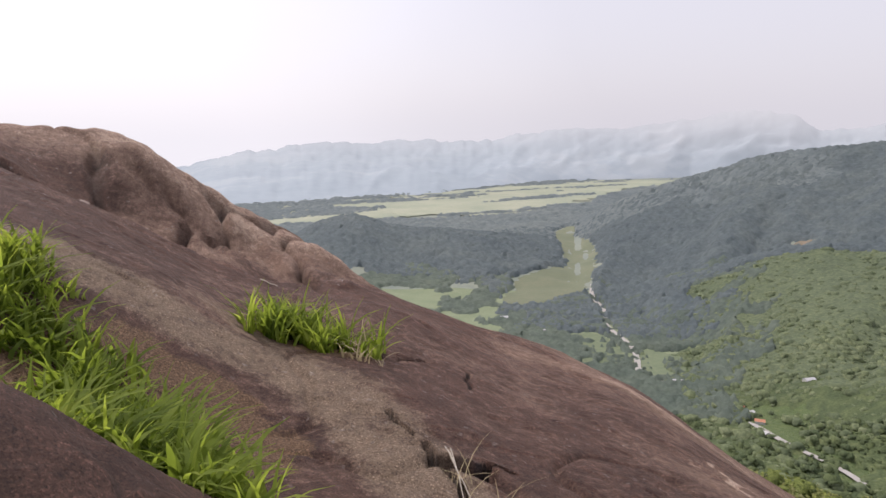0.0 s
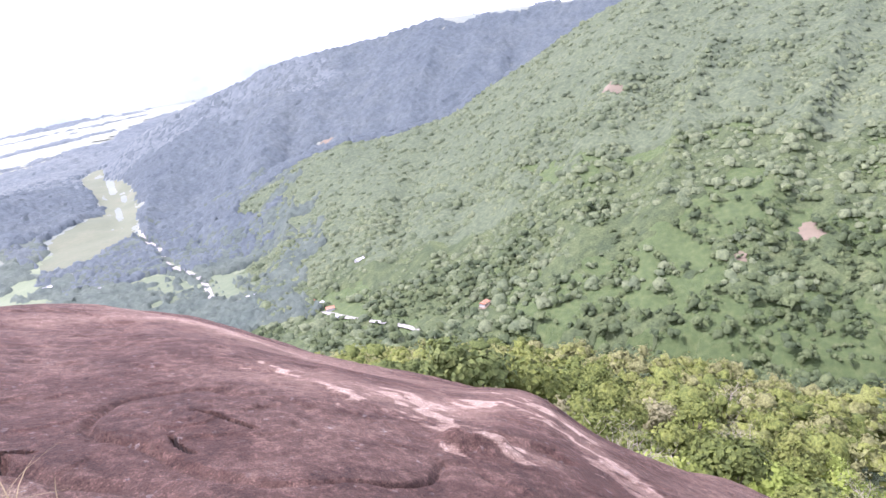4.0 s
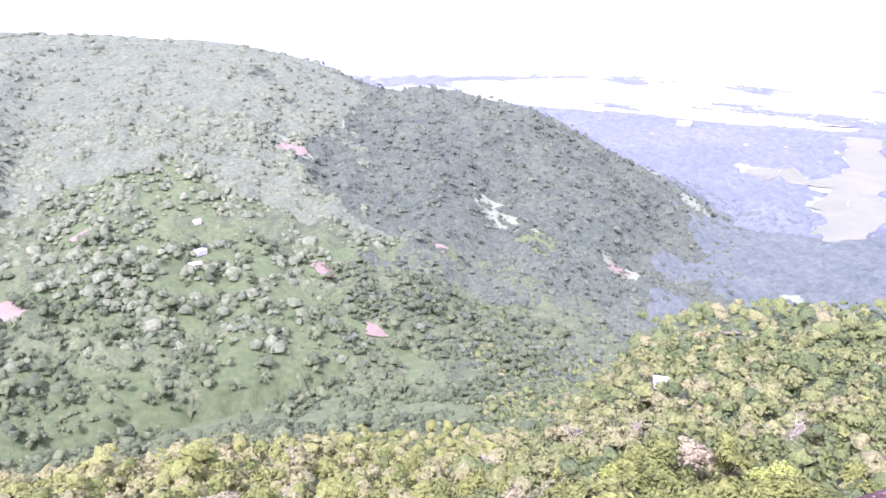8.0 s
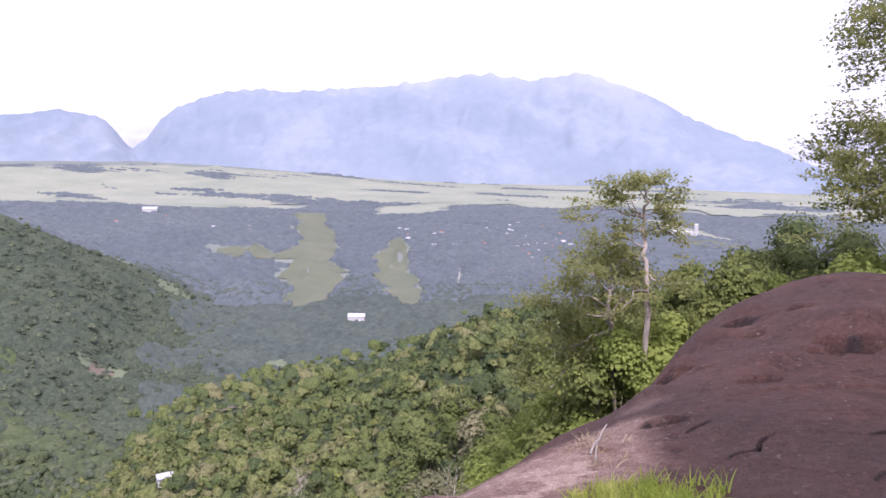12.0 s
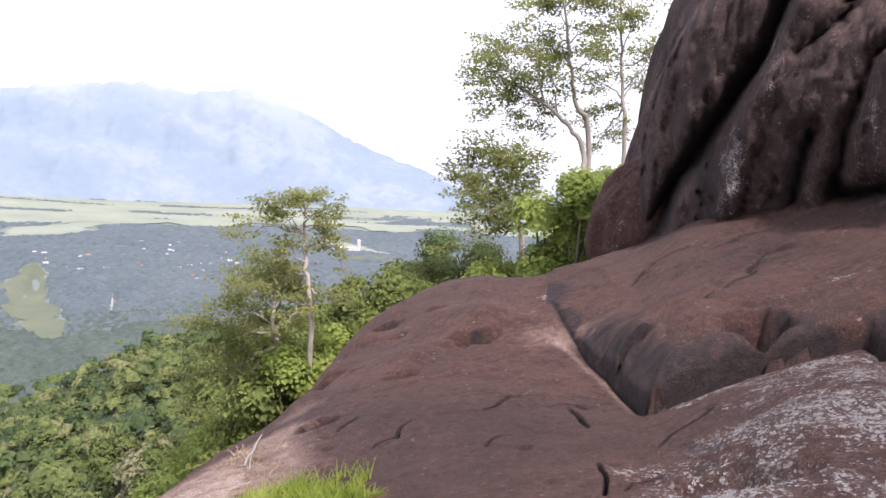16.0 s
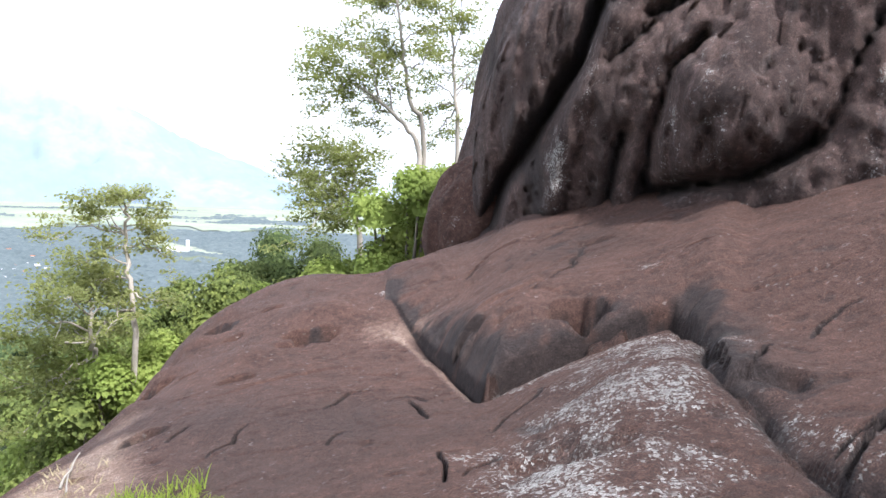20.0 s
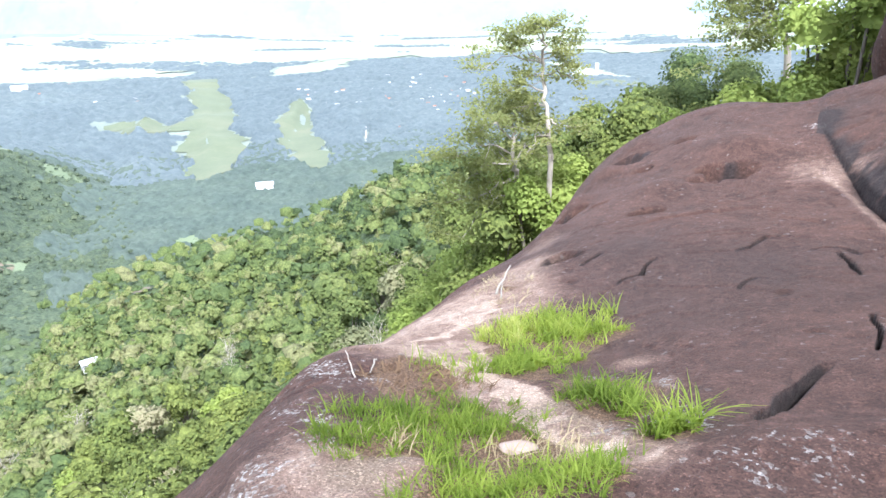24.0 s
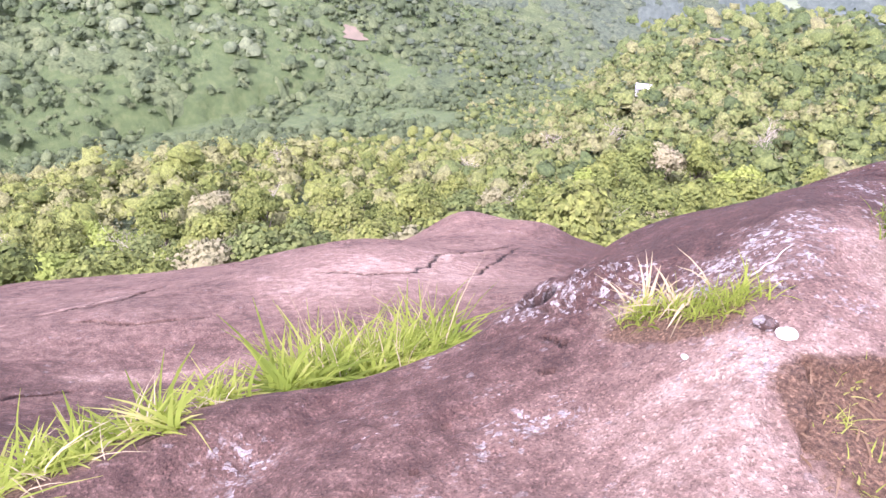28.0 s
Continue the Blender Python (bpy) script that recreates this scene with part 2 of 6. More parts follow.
def plain_material(name, a, b, scale, rough=0.85, relief=0.3, depth=0.02, c=None):
    m, n, l, p = material(name)
    pos = position(n)
    big, fine = noise_node(n, l, scale, 6, 0.6, pos), noise_node(n, l, scale * 12, 6, 0.7, pos)
    f = maths(n, l, "ADD", maths(n, l, "MULTIPLY", big, 0.65), maths(n, l, "MULTIPLY", fine, 0.35))
    stops = [(0.35, a), (0.62, b)] if c is None else [(0.32, a), (0.5, b), (0.66, c)]
    l.new(ramp(n, l, f, *stops), p.inputs["Base Color"])
    p.inputs["Roughness"].default_value = rough
    bump(n, l, p, fine, relief, depth)
    return m


def backdrop_material(name, a, b, c, lo, hi, scale, bright):
    """Far mountains with haze painted into their base colours, their tops fading into glowing white."""
    m, n, l, p = material(name)
    pos = position(n)
    big, fine = noise_node(n, l, scale, 5, 0.6, pos), noise_node(n, l, scale * 7, 6, 0.65, pos)
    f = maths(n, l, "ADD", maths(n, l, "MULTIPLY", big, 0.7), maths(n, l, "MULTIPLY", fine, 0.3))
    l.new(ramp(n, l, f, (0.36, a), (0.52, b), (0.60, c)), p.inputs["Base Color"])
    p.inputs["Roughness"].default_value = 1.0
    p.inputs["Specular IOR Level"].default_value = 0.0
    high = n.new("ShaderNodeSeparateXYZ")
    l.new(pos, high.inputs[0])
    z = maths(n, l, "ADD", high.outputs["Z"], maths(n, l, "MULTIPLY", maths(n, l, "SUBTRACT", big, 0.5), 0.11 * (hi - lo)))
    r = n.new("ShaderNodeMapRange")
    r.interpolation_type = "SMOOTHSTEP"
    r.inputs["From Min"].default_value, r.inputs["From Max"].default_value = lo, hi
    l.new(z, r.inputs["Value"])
    # white emission stands in for haze and cloud over the tops
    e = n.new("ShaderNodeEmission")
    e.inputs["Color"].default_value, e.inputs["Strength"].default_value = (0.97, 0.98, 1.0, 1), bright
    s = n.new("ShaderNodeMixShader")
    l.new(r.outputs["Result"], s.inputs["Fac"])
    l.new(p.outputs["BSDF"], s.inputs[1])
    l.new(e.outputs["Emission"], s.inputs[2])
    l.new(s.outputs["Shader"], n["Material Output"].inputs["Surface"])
    return m


ROCK = rock_material("dark_granite", (0.084, 0.0435, 0.032), (0.122, 0.065, 0.048))
CLIFF = rock_material("streaked_granite", (0.072, 0.045, 0.039), (0.150, 0.096, 0.081), True)
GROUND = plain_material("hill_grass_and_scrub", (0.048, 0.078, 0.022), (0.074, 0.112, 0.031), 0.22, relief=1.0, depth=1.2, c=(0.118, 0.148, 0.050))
# upper hill ground, lightened to paint in haze
HIGHGROUND = plain_material("hazed_upland_scrub", (0.106, 0.138, 0.076), (0.128, 0.160, 0.086), 0.03, relief=0.8, depth=0.5, c=(0.152, 0.180, 0.104))
# the plain's base colour has distance haze painted in
PLAIN = plain_material("hazed_wooded_plain", (0.115, 0.140, 0.125), (0.140, 0.165, 0.135), 0.008, c=(0.185, 0.20, 0.150))
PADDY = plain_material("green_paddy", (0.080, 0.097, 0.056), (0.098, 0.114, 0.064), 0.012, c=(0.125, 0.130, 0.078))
# far fields: pale crop colour, paled further with painted haze
FARPADDY = plain_material("hazed_pale_paddy", (0.160, 0.190, 0.138), (0.205, 0.228, 0.160), 0.006, c=(0.255, 0.262, 0.190))
MEADOW = plain_material("grass_clearing", (0.075, 0.102, 0.055), (0.095, 0.124, 0.064), 0.12, c=(0.12, 0.14, 0.08))
SCAR = plain_material("bare_red_earth", (0.115, 0.098, 0.062), (0.17, 0.132, 0.09), 0.12)
TRACK = plain_material("pale_dirt_road", (0.24, 0.23, 0.21), (0.30, 0.29, 0.27), 0.1)
BARK = plain_material("grey_bark", (0.10, 0.08, 0.06), (0.22, 0.19, 0.15), 3.0, relief=0.6)
PALEBARK = plain_material("bleached_bark", (0.30, 0.26, 0.21), (0.42, 0.37, 0.31), 3.0)
WHITEWALL = plain_material("white_plaster", (0.40, 0.39, 0.37), (0.56, 0.55, 0.52), 0.6)
TINROOF = plain_material("zinc_roof", (0.30, 0.30, 0.31), (0.46, 0.46, 0.47), 0.8, rough=0.5)
TILEROOF = plain_material("clay_tile_roof", (0.30, 0.13, 0.08), (0.42, 0.20, 0.12), 0.8)
RANGE = backdrop_material("hazed_forest_range", (0.172, 0.215, 0.255), (0.200, 0.240, 0.280), (0.232, 0.268, 0.304), 170.0, 860.0, 0.0022, 1.0)
RANGE2 = backdrop_material("hazed_faint_range", (0.36, 0.39, 0.44), (0.40, 0.43, 0.48), (0.44, 0.465, 0.50), -100.0, 360.0, 0.002, 1.1)
RANGE3 = backdrop_material("hazed_western_range", (0.255, 0.295, 0.325), (0.28, 0.32, 0.35), (0.31, 0.345, 0.37), -240.0, 230.0, 0.002, 0.74)
LEAF_NEAR = leaf_material("leaves_bright", (0.058, 0.084, 0.026), (0.108, 0.138, 0.038), (0.160, 0.192, 0.050), (0.205, 0.230, 0.062), (0.222, 0.226, 0.096), patch=0.08, lift=0.5, island=0.24, crowned=True, leafy=2.6, speckle=0.85)
LEAF_OLIVE = leaf_material("leaves_olive", (0.13, 0.14, 0.07), (0.20, 0.205, 0.10), (0.29, 0.275, 0.15), (0.38, 0.33, 0.21), patch=0.2, lift=0.3, crowned=True)
LEAF_TREE = leaf_material("leaves_tree", (0.135, 0.155, 0.058), (0.205, 0.225, 0.085), (0.29, 0.30, 0.125), glow=0.6, patch=0.8)
LEAF_BUSH = leaf_material("leaves_bush", (0.16, 0.22, 0.045), (0.28, 0.34, 0.08), (0.40, 0.43, 0.12), glow=0.45, patch=0.5, lift=0.3, crowned=True)
LEAF_SPUR = leaf_material("leaves_slope", (0.056, 0.083, 0.036), (0.096, 0.132, 0.048), (0.142, 0.178, 0.056), (0.186, 0.214, 0.070), (0.220, 0.220, 0.100), patch=0.05, lift=0.5, island=0.24, crowned=True, leafy=2.2, speckle=0.8)
# hill leaves greyed and paled, haze painted into the greens
LEAF_HILL = leaf_material("leaves_hill_hazed", (0.104, 0.134, 0.078), (0.128, 0.161, 0.088), (0.152, 0.187, 0.099), (0.180, 0.212, 0.118), patch=0.02, lift=1.2, island=0.05, crowned=True, leafy=0.30, speckle=0.6)
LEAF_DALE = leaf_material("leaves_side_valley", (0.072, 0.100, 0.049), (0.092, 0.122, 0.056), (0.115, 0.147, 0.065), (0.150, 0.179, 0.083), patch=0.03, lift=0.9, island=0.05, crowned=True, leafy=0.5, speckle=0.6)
# darker greens paint in the cloud shade on the hill's flank
LEAF_FLANK = leaf_material("leaves_shaded_flank", (0.072, 0.096, 0.063), (0.092, 0.119, 0.073), (0.114, 0.142, 0.083), (0.140, 0.166, 0.096), patch=0.03, lift=1.0, island=0.05, crowned=True, leafy=0.35, speckle=0.6)
# higher on the hill the painted haze pales the leaves a little more
LEAF_FARHILL = leaf_material("leaves_high_hill_hazed", (0.112, 0.143, 0.086), (0.136, 0.169, 0.097), (0.164, 0.197, 0.112), patch=0.02, lift=1.4, island=0.05, crowned=True, leafy=0.25, speckle=0.5)
# valley, ridge and plain leaves: haze painted in as paler, bluer greens
LEAF_MID = leaf_material("leaves_valley_hazed", (0.082, 0.110, 0.096), (0.104, 0.134, 0.112), (0.132, 0.162, 0.128), patch=0.02, lift=1.0, island=0.1, leafy=0.10, speckle=0.45)
LEAF_BACK = leaf_material("leaves_far_hill_hazed", (0.088, 0.114, 0.128), (0.110, 0.138, 0.148), (0.135, 0.162, 0.162), patch=0.02, lift=1.0, island=0.1, leafy=0.10, speckle=0.4)
LEAF_PLAIN = leaf_material("leaves_plain_hazed", (0.130, 0.160, 0.172), (0.152, 0.184, 0.192), (0.185, 0.215, 0.212), patch=0.006, lift=1.2, island=0.1, leafy=0.05, speckle=0.35)
GRASS = leaf_material("grass_blades", (0.085, 0.125, 0.018), (0.170, 0.228, 0.034), (0.275, 0.330, 0.060), (0.44, 0.42, 0.17), glow=0.62, patch=5.0, lift=0.25)
LITTER = leaf_material("dead_leaves", (0.10, 0.06, 0.035), (0.18, 0.115, 0.065), (0.30, 0.21, 0.13), patch=6.0)
STRAW = leaf_material("dry_grass", (0.26, 0.20, 0.11), (0.38, 0.31, 0.18), (0.50, 0.43, 0.28), patch=3.0)


# ---- mesh helpers ----
def mesh_object(name, verts, faces, mat, smooth=True):
    me = bpy.data.meshes.new(name)
    verts, faces = np.asarray(verts, np.float32), np.asarray(faces, np.int32)
    k = faces.shape[1]
    me.vertices.add(len(verts))
    me.vertices.foreach_set("co", verts.ravel())
    me.loops.add(faces.size)
    me.loops.foreach_set("vertex_index", faces.ravel())
    me.polygons.add(len(faces))
    me.polygons.foreach_set("loop_start", np.arange(0, faces.size, k, dtype=np.int32))
    me.polygons.foreach_set("use_smooth", np.full(len(faces), smooth))
    me.materials.append(mat)
    me.update(calc_edges=True)
    me.validate()
    return new(name, me)


def part(name, bm, mat, parent, label=""):
    me = bpy.data.meshes.new(name)
    bm.to_mesh(me)
    bm.free()
    me.materials.append(mat)
    ob = new(name, me)
    ob.parent = parent
    return tagged(ob, label)


def grid_faces(rows, cols):
    i = np.arange(rows * cols).reshape(rows, cols)
    return np.stack([i[:-1, :-1], i[1:, :-1], i[1:, 1:], i[:-1, 1:]], -1).reshape(-1, 4)


def value_noise(x, y, seed=0):
    """Smooth noise from -1 to 1 over numpy arrays."""
    xi, yi = np.floor(x).astype(np.int64), np.floor(y).astype(np.int64)
    u, v = x - xi, y - yi
    u, v = u * u * u * (u * (6 * u - 15) + 10), v * v * v * (v * (6 * v - 15) + 10)

    def h(a, b):
        k = (a * 374761393 + b * 668265263 + seed * 1442695041) & 0xFFFFFFFF
        k = ((k ^ (k >> 13)) * 1274126177) & 0xFFFFFFFF
        return ((k ^ (k >> 16)) & 0xFFFF) / 32767.5 - 1

    return (h(xi, yi) * (1 - u) + h(xi + 1, yi) * u) * (1 - v) + (h(xi, yi + 1) * (1 - u) + h(xi + 1, yi + 1) * u) * v


def fbm(x, y, octaves=4, seed=0, gain=0.5):
    s, a = 0, 1
    for o in range(octaves):
        s = s + a * value_noise(x * 2 ** o, y * 2 ** o, seed + o * 17)
        a *= gain
    return s


def smooth(x, a, b):
    t = np.clip((x - a) / (b - a), 0, 1)
    return t * t * (3 - 2 * t)


def curve_at(az, xs, ys):
    """A smooth run through stations (monotone in xs) over numpy arrays."""
    xs, ys = np.array(xs, float), np.array(ys, float)
    d = np.gradient(ys, xs)
    i = np.clip(np.searchsorted(xs, az) - 1, 0, len(xs) - 2)
    w = xs[i + 1] - xs[i]
    t = np.clip((az - xs[i]) / w, 0, 1)
    return ((1 + 2 * t) * (1 - t) ** 2 * ys[i] + t * (1 - t) ** 2 * w * d[i] + t * t * (3 - 2 * t) * ys[i + 1] + t * t * (t - 1) * w * d[i + 1])


def tan_deg(e):
    return np.tan(np.radians(e))


# ---- the lie of the land ----
PLAIN_Z = -260.0
AZ0 = -75.0                      # bearings run from -75 to 285


def own_slope(az, r):
    b = [-75, -25, -12, -5, 5, 12, 20, 30, 38, 44, 54, 70, 80, 92, 110, 125, 140, 165, 190, 285]
    r1 = curve_at(az, b, [60, 40, 55, 80, 130, 170, 210, 240, 230, 160, 130, 130, 130, 130, 140, 150, 160, 160, 100, 60])
    z1 = curve_at(az, b, [0, -13, -16, -20, -33, -46, -67, -82, -87, -84, -84, -82, -79, -75, -75, -77, -78, -88, -60, 0])
    z30 = curve_at(az, b, [3, -9, -12, -15, -20, -24, -27, -29, -30, -31, -32, -32, -32, -30, -25, -21, -20, -14, -4, 3])
    z60 = curve_at(az, b, [0, -18, -17, -18, -25, -33, -40, -45, -47, -50, -52, -52, -51, -48, -43, -38, -38, -36, -22, 0])
    z12 = z30 * 0.28 - 3
    zv = curve_at(az, b, [-258, -258, -258, -258, -258, -258, -258, -256, -250, -235, -220, -215, -215, -212, -212, -214, -235, -258, -258, -258])
    rv = curve_at(az, b, [500, 500, 550, 600, 650, 650, 650, 650, 600, 520, 450, 430, 430, 430, 440, 470, 560, 600, 500, 500])
    z = np.where(r < 30, z12 + (z30 - z12) * np.clip((r - 12) / 18, -0.7, 1), z30 + (z60 - z30) * np.clip((r - 30) / 30, 0, 1))
    far = np.minimum(z60, z1) * 0 + z60 + (z1 - z60) * np.clip((r - 60) / np.maximum(r1 - 60, 20), 0, 1)
    z = np.where((r > 60), far, z)
    z = np.where(r > r1, z1 + (zv - z1) * smooth(r, r1 - 0.3 * (rv - r1), rv) * np.clip((r - r1) / 60, 0, 1) ** 0.5, z)
    z = np.where(r < 24, z - 9 * (1 - smooth(r, 15, 24)), z)
    return np.where(r >= rv, zv, z), rv


def land(az, r):
    """Height of the land at bearings and distances."""
    x, y = -np.sin(np.radians(az)) * r, np.cos(np.radians(az)) * r
    own, rv = own_slope(az, r)
    rough = fbm(x / 160, y / 160, 4, 5)
    z = own + rough * 2.5 * smooth(r, 60, 200) * (1 - smooth(r, rv - 50, rv + 100))
    plain = PLAIN_Z + fbm(x / 700, y / 700, 3, 9) * 4 + 85 * smooth(r, 2700, 4300) * smooth(az, 10, 42) * (1 - smooth(az, 66, 80))
    z = np.where(r > rv, np.maximum(z + (plain - z) * smooth(r, rv, rv + 500), plain), z)
    # the long wooded hill across the side valley
    b = [-75, 30, 33.7, 38, 42.6, 46.8, 50, 55, 58.8, 62, 64, 67, 72, 80, 92, 101, 106, 110, 114, 118, 122, 128, 134, 142, 285]
    e = [-16, -15, -13.8, -11.2, -9, -6.8, -5.3, -4.2, -3.6, -3.7, -2.9, -1.7, -0.4, 0.3, 0.6, 0.2, -1.4, -3.6, -5.6, -7.8, -8.6, -9.2, -11.5, -15, -17]
    top = 1050 * tan_deg(curve_at(az, b, e))
    foot = curve_at(az, [-75, 40, 60, 120, 140, 285], [700, 620, 460, 460, 600, 700])
    s = np.clip((r - foot) / (1050 - foot), 0, 1)
    rib = np.abs(fbm(az / 7 + 0.002 * r, r / 900, 3, 21)) * 26 * s * (1 - s) * 3
    base = curve_at(az, [-75, 40, 60, 120, 140, 285], [-260, -255, -218, -214, -250, -260])
    hill = base + (top - base) * s ** 0.92 - rib + fbm(x / 70, y / 70, 3, 31) * 4 * s
    hill = np.where(r > 1050, top + (PLAIN_Z - 30 - top) * smooth(r, 1000, 1900), hill)
    z = np.where(r > foot, np.maximum(z, hill), z)
    # the hazy ridge behind it
    b = [-75, 70, 85, 99, 112, 118, 123, 128, 131, 134, 137.5, 141, 144.5, 148, 152, 285]
    e = [-9, -3, -1, 0.1, 0.0, -0.1, -1.0, -1.5, -2.0, -3.0, -4.1, -5.5, -7.5, -8, -8.2, -9]
    top = 1900 * tan_deg(curve_at(az, b, e))
    s = np.clip((r - 850) / 1050, 0, 1)
    rib = np.abs(fbm(az / 5 + 0.001 * r, r / 900, 3, 41)) * 40 * s * (1 - s) * 3
    hill = PLAIN_Z - 4 + (top - PLAIN_Z) * s ** 1.1 - rib + fbm(x / 90, y / 90, 3, 33) * 5 * s
    hill = np.where(r > 1900, top + (PLAIN_Z - 30 - top) * smooth(r, 1850, 2700), hill)
    z = np.where(r > 850, np.maximum(z, hill), z)
    # the low round hill in the middle of the other valley
    b = [-75, 140, 146, 150, 155, 160, 163, 166, 169, 174, 285]
    e = [-12, -11, -9.6, -8.6, -7.8, -7.2, -6.3, -7.0, -8.5, -10, -12]
    top = 1500 * tan_deg(curve_at(az, b, e)) - 6
    hill = PLAIN_Z + (top - PLAIN_Z) * np.exp(-((r - 1500) / 240) ** 2) + fbm(x / 120, y / 120, 3, 51) * 4
    z = np.where((az > 142) & (az < 178), np.maximum(z, hill), z)
    return z


def land_at(x, y):
    az = (np.degrees(np.arctan2(-x, y)) - AZ0) % 360 + AZ0
    return land(az, np.hypot(x, y))


az = np.concatenate([np.arange(-75, -32, 2.0), np.arange(-32, 186, 0.65), np.arange(186, 285.1, 3.0)])
rr = np.concatenate([np.geomspace(5, 110, 36, endpoint=False), np.linspace(110, 560, 64, endpoint=False), np.linspace(560, 2100, 100, endpoint=False), np.geomspace(2100, 4990, 25)])
A, Rg = np.meshgrid(az, rr)
Zg = land(A, Rg)
Xg, Yg = -np.sin(np.radians(A)) * Rg, np.cos(np.radians(A)) * Rg
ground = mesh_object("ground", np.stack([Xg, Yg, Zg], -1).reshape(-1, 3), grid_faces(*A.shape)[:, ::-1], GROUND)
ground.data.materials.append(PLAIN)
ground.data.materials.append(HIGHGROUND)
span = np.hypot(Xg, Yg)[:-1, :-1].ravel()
# farther faces take the paler materials that have haze painted in
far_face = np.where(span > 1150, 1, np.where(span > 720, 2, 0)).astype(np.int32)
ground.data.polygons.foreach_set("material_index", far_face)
tagged(ground, "wooded valley floor and green hillsides reaching the horizon", "ground", kind="structure")


# ---- distant mountains ----
def range_strip(name, near, far, b, e, mat, seed, label, feet=None):
    """A mountain range between two distances; feet: where it meets the plain, by bearing."""
    az = np.arange(b[0], b[-1], 0.2)
    top = far * tan_deg(curve_at(az, b, e) + 0.12 * fbm(az / 1.7, 0 * az, 4, seed + 9, 0.6))
    s = np.linspace(0, 1, 30)
    A, S = np.meshgrid(az, s)
    foot_r = near if feet is None else np.broadcast_to(np.interp(az, *feet), A.shape)
    R = foot_r + (far - foot_r) * S
    T = np.broadcast_to(top, A.shape)
    Z = PLAIN_Z - 5 + (T - PLAIN_Z) * S ** 0.85 - np.abs(fbm(A / 4 + S * 0.6, S * 2, 4, seed)) * (T - PLAIN_Z) * 0.20 * S * (1 - S) * 2
    Z = Z + fbm(A * 1.5, S * 6, 3, seed + 3) * 8 * S
    v = np.stack([-np.sin(np.radians(A)) * R, np.cos(np.radians(A)) * R, Z], -1).reshape(-1, 3)
    return tagged(mesh_object(name, v, grid_faces(*A.shape)[:, ::-1], mat), label, "mountains", kind="structure")


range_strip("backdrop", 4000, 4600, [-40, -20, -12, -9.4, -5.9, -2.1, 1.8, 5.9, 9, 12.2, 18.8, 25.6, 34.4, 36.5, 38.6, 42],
            [-3.2, -2.9, -1.6, -0.4, 0.7, 2.5, 4.3, 5.0, 4.6, 4.85, 4.1, 3.3, 2.6, 1.6, -0.9, -2.6], RANGE, 61, "wooded mountain range beyond the plain, painted pale blue with haze", ([-40, 5, 20, 34, 42], [4050, 3900, 3750, 4100, 4300]))
range_strip("backdrop", 4250, 4560, [35, 37.5, 39.7, 41, 42.8, 44.5, 46.6, 50.3, 53.9, 58, 64, 75], [-2.6, -1.9, -0.9, 0.6, 1.2, 1.3, 1.0, 0.1, -1.0, -0.4, 0.3, -1.0], RANGE, 65, "low hill before the faint range, tinted blue with haze")
range_strip("backdrop", 4700, 4900, [-60, -30, -12, -5, 5, 20, 33, 36, 40, 43, 46.4, 50, 53.5, 60, 80], [0.2, 0.2, 0.6, 1.5, 2.5, 2.4, 2.6, 2.5, 2.4, 2.5, 3.5, 3.2, 2.8, 1.5, 1.0], RANGE2, 71, "faint farther mountain range fading into a painted haze glow")
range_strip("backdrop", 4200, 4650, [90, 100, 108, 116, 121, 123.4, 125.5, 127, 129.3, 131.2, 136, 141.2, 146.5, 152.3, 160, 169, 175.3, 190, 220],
            [1.0, 1.1, 1.0, 1.2, 0.6, 0.2, -0.1, 0.0, 1.1, 1.4, 0.9, 0.4, 0.25, -0.3, -0.4, -0.65, -1.8, -2.0, -2.0], RANGE3, 81, "pale grey-blue hills fading into a painted haze glow", ([90, 136, 146, 156, 163, 172, 220], [4200, 4150, 3850, 3150, 2950, 2750, 2700]))


# ---- the granite dome underfoot ----
STATIONS = [0.0, 1.5, 3, 5, 8, 12, 17, 24, 34]
RIBS_AHEAD = {
    -75: (-1.4, -1.0, -0.4, 0.5, 1.5, 3, 4),
    -55: (-1.5, -1.4, -1.36, -0.42, 0.35, 0.0, -1),
    -40: (-1.5, -1.55, -1.66, -1.42, -0.72, -1.6, -5),
    -30: (-1.55, -1.75, -2.0, -2.05, -1.55, -2.3, -7),
    -20: (-1.6, -1.85, -2.12, -2.2, -1.85, -3.4, -9),
    -10: (-1.65, -1.95, -2.25, -2.4, -2.28, -3.8, -10),
    -4: (-1.65, -2.0, -2.35, -2.65, -3.3, -6.4, -14),
    1: (-1.7, -2.05, -2.4, -3.12, -5.1, -9.0, -16),
    7: (-1.7, -2.05, -2.48, -3.65, -6.3, -10.5, -18),
    13: (-1.7, -2.0, -2.6, -4.6, -8.0, -12, -19),
    20: (-1.7, -1.95, -3.0, -5.6, -9.2, -13, -20),
    30: (-1.75, -2.1, -4.2, -7.2, -10, -14, -20),
}
RIBS_ROUND = {
    40: (-1.85, -2.5, -4.7, -6.85, -9.6, -14, -20),
    52: (-2.0, -3.5, -4.9, -6.9, -9.45, -14.5, -21),
    66: (-2.0, -3.6, -4.8, -6.7, -10.5, -15, -21),
    80: (-1.95, -3.5, -4.6, -6.7, -10.3, -15, -21),
    95: (-1.95, -3.2, -4.15, -6.05, -9.2, -14, -20),
    107: (-1.9, -2.8, -3.65, -5.42, -9, -14, -20),
    113: (-1.85, -2.65, -3.35, -4.7, -7.4, -12, -19),
    120: (-1.8, -2.5, -3.15, -4.5, -6.75, -11, -18),
}
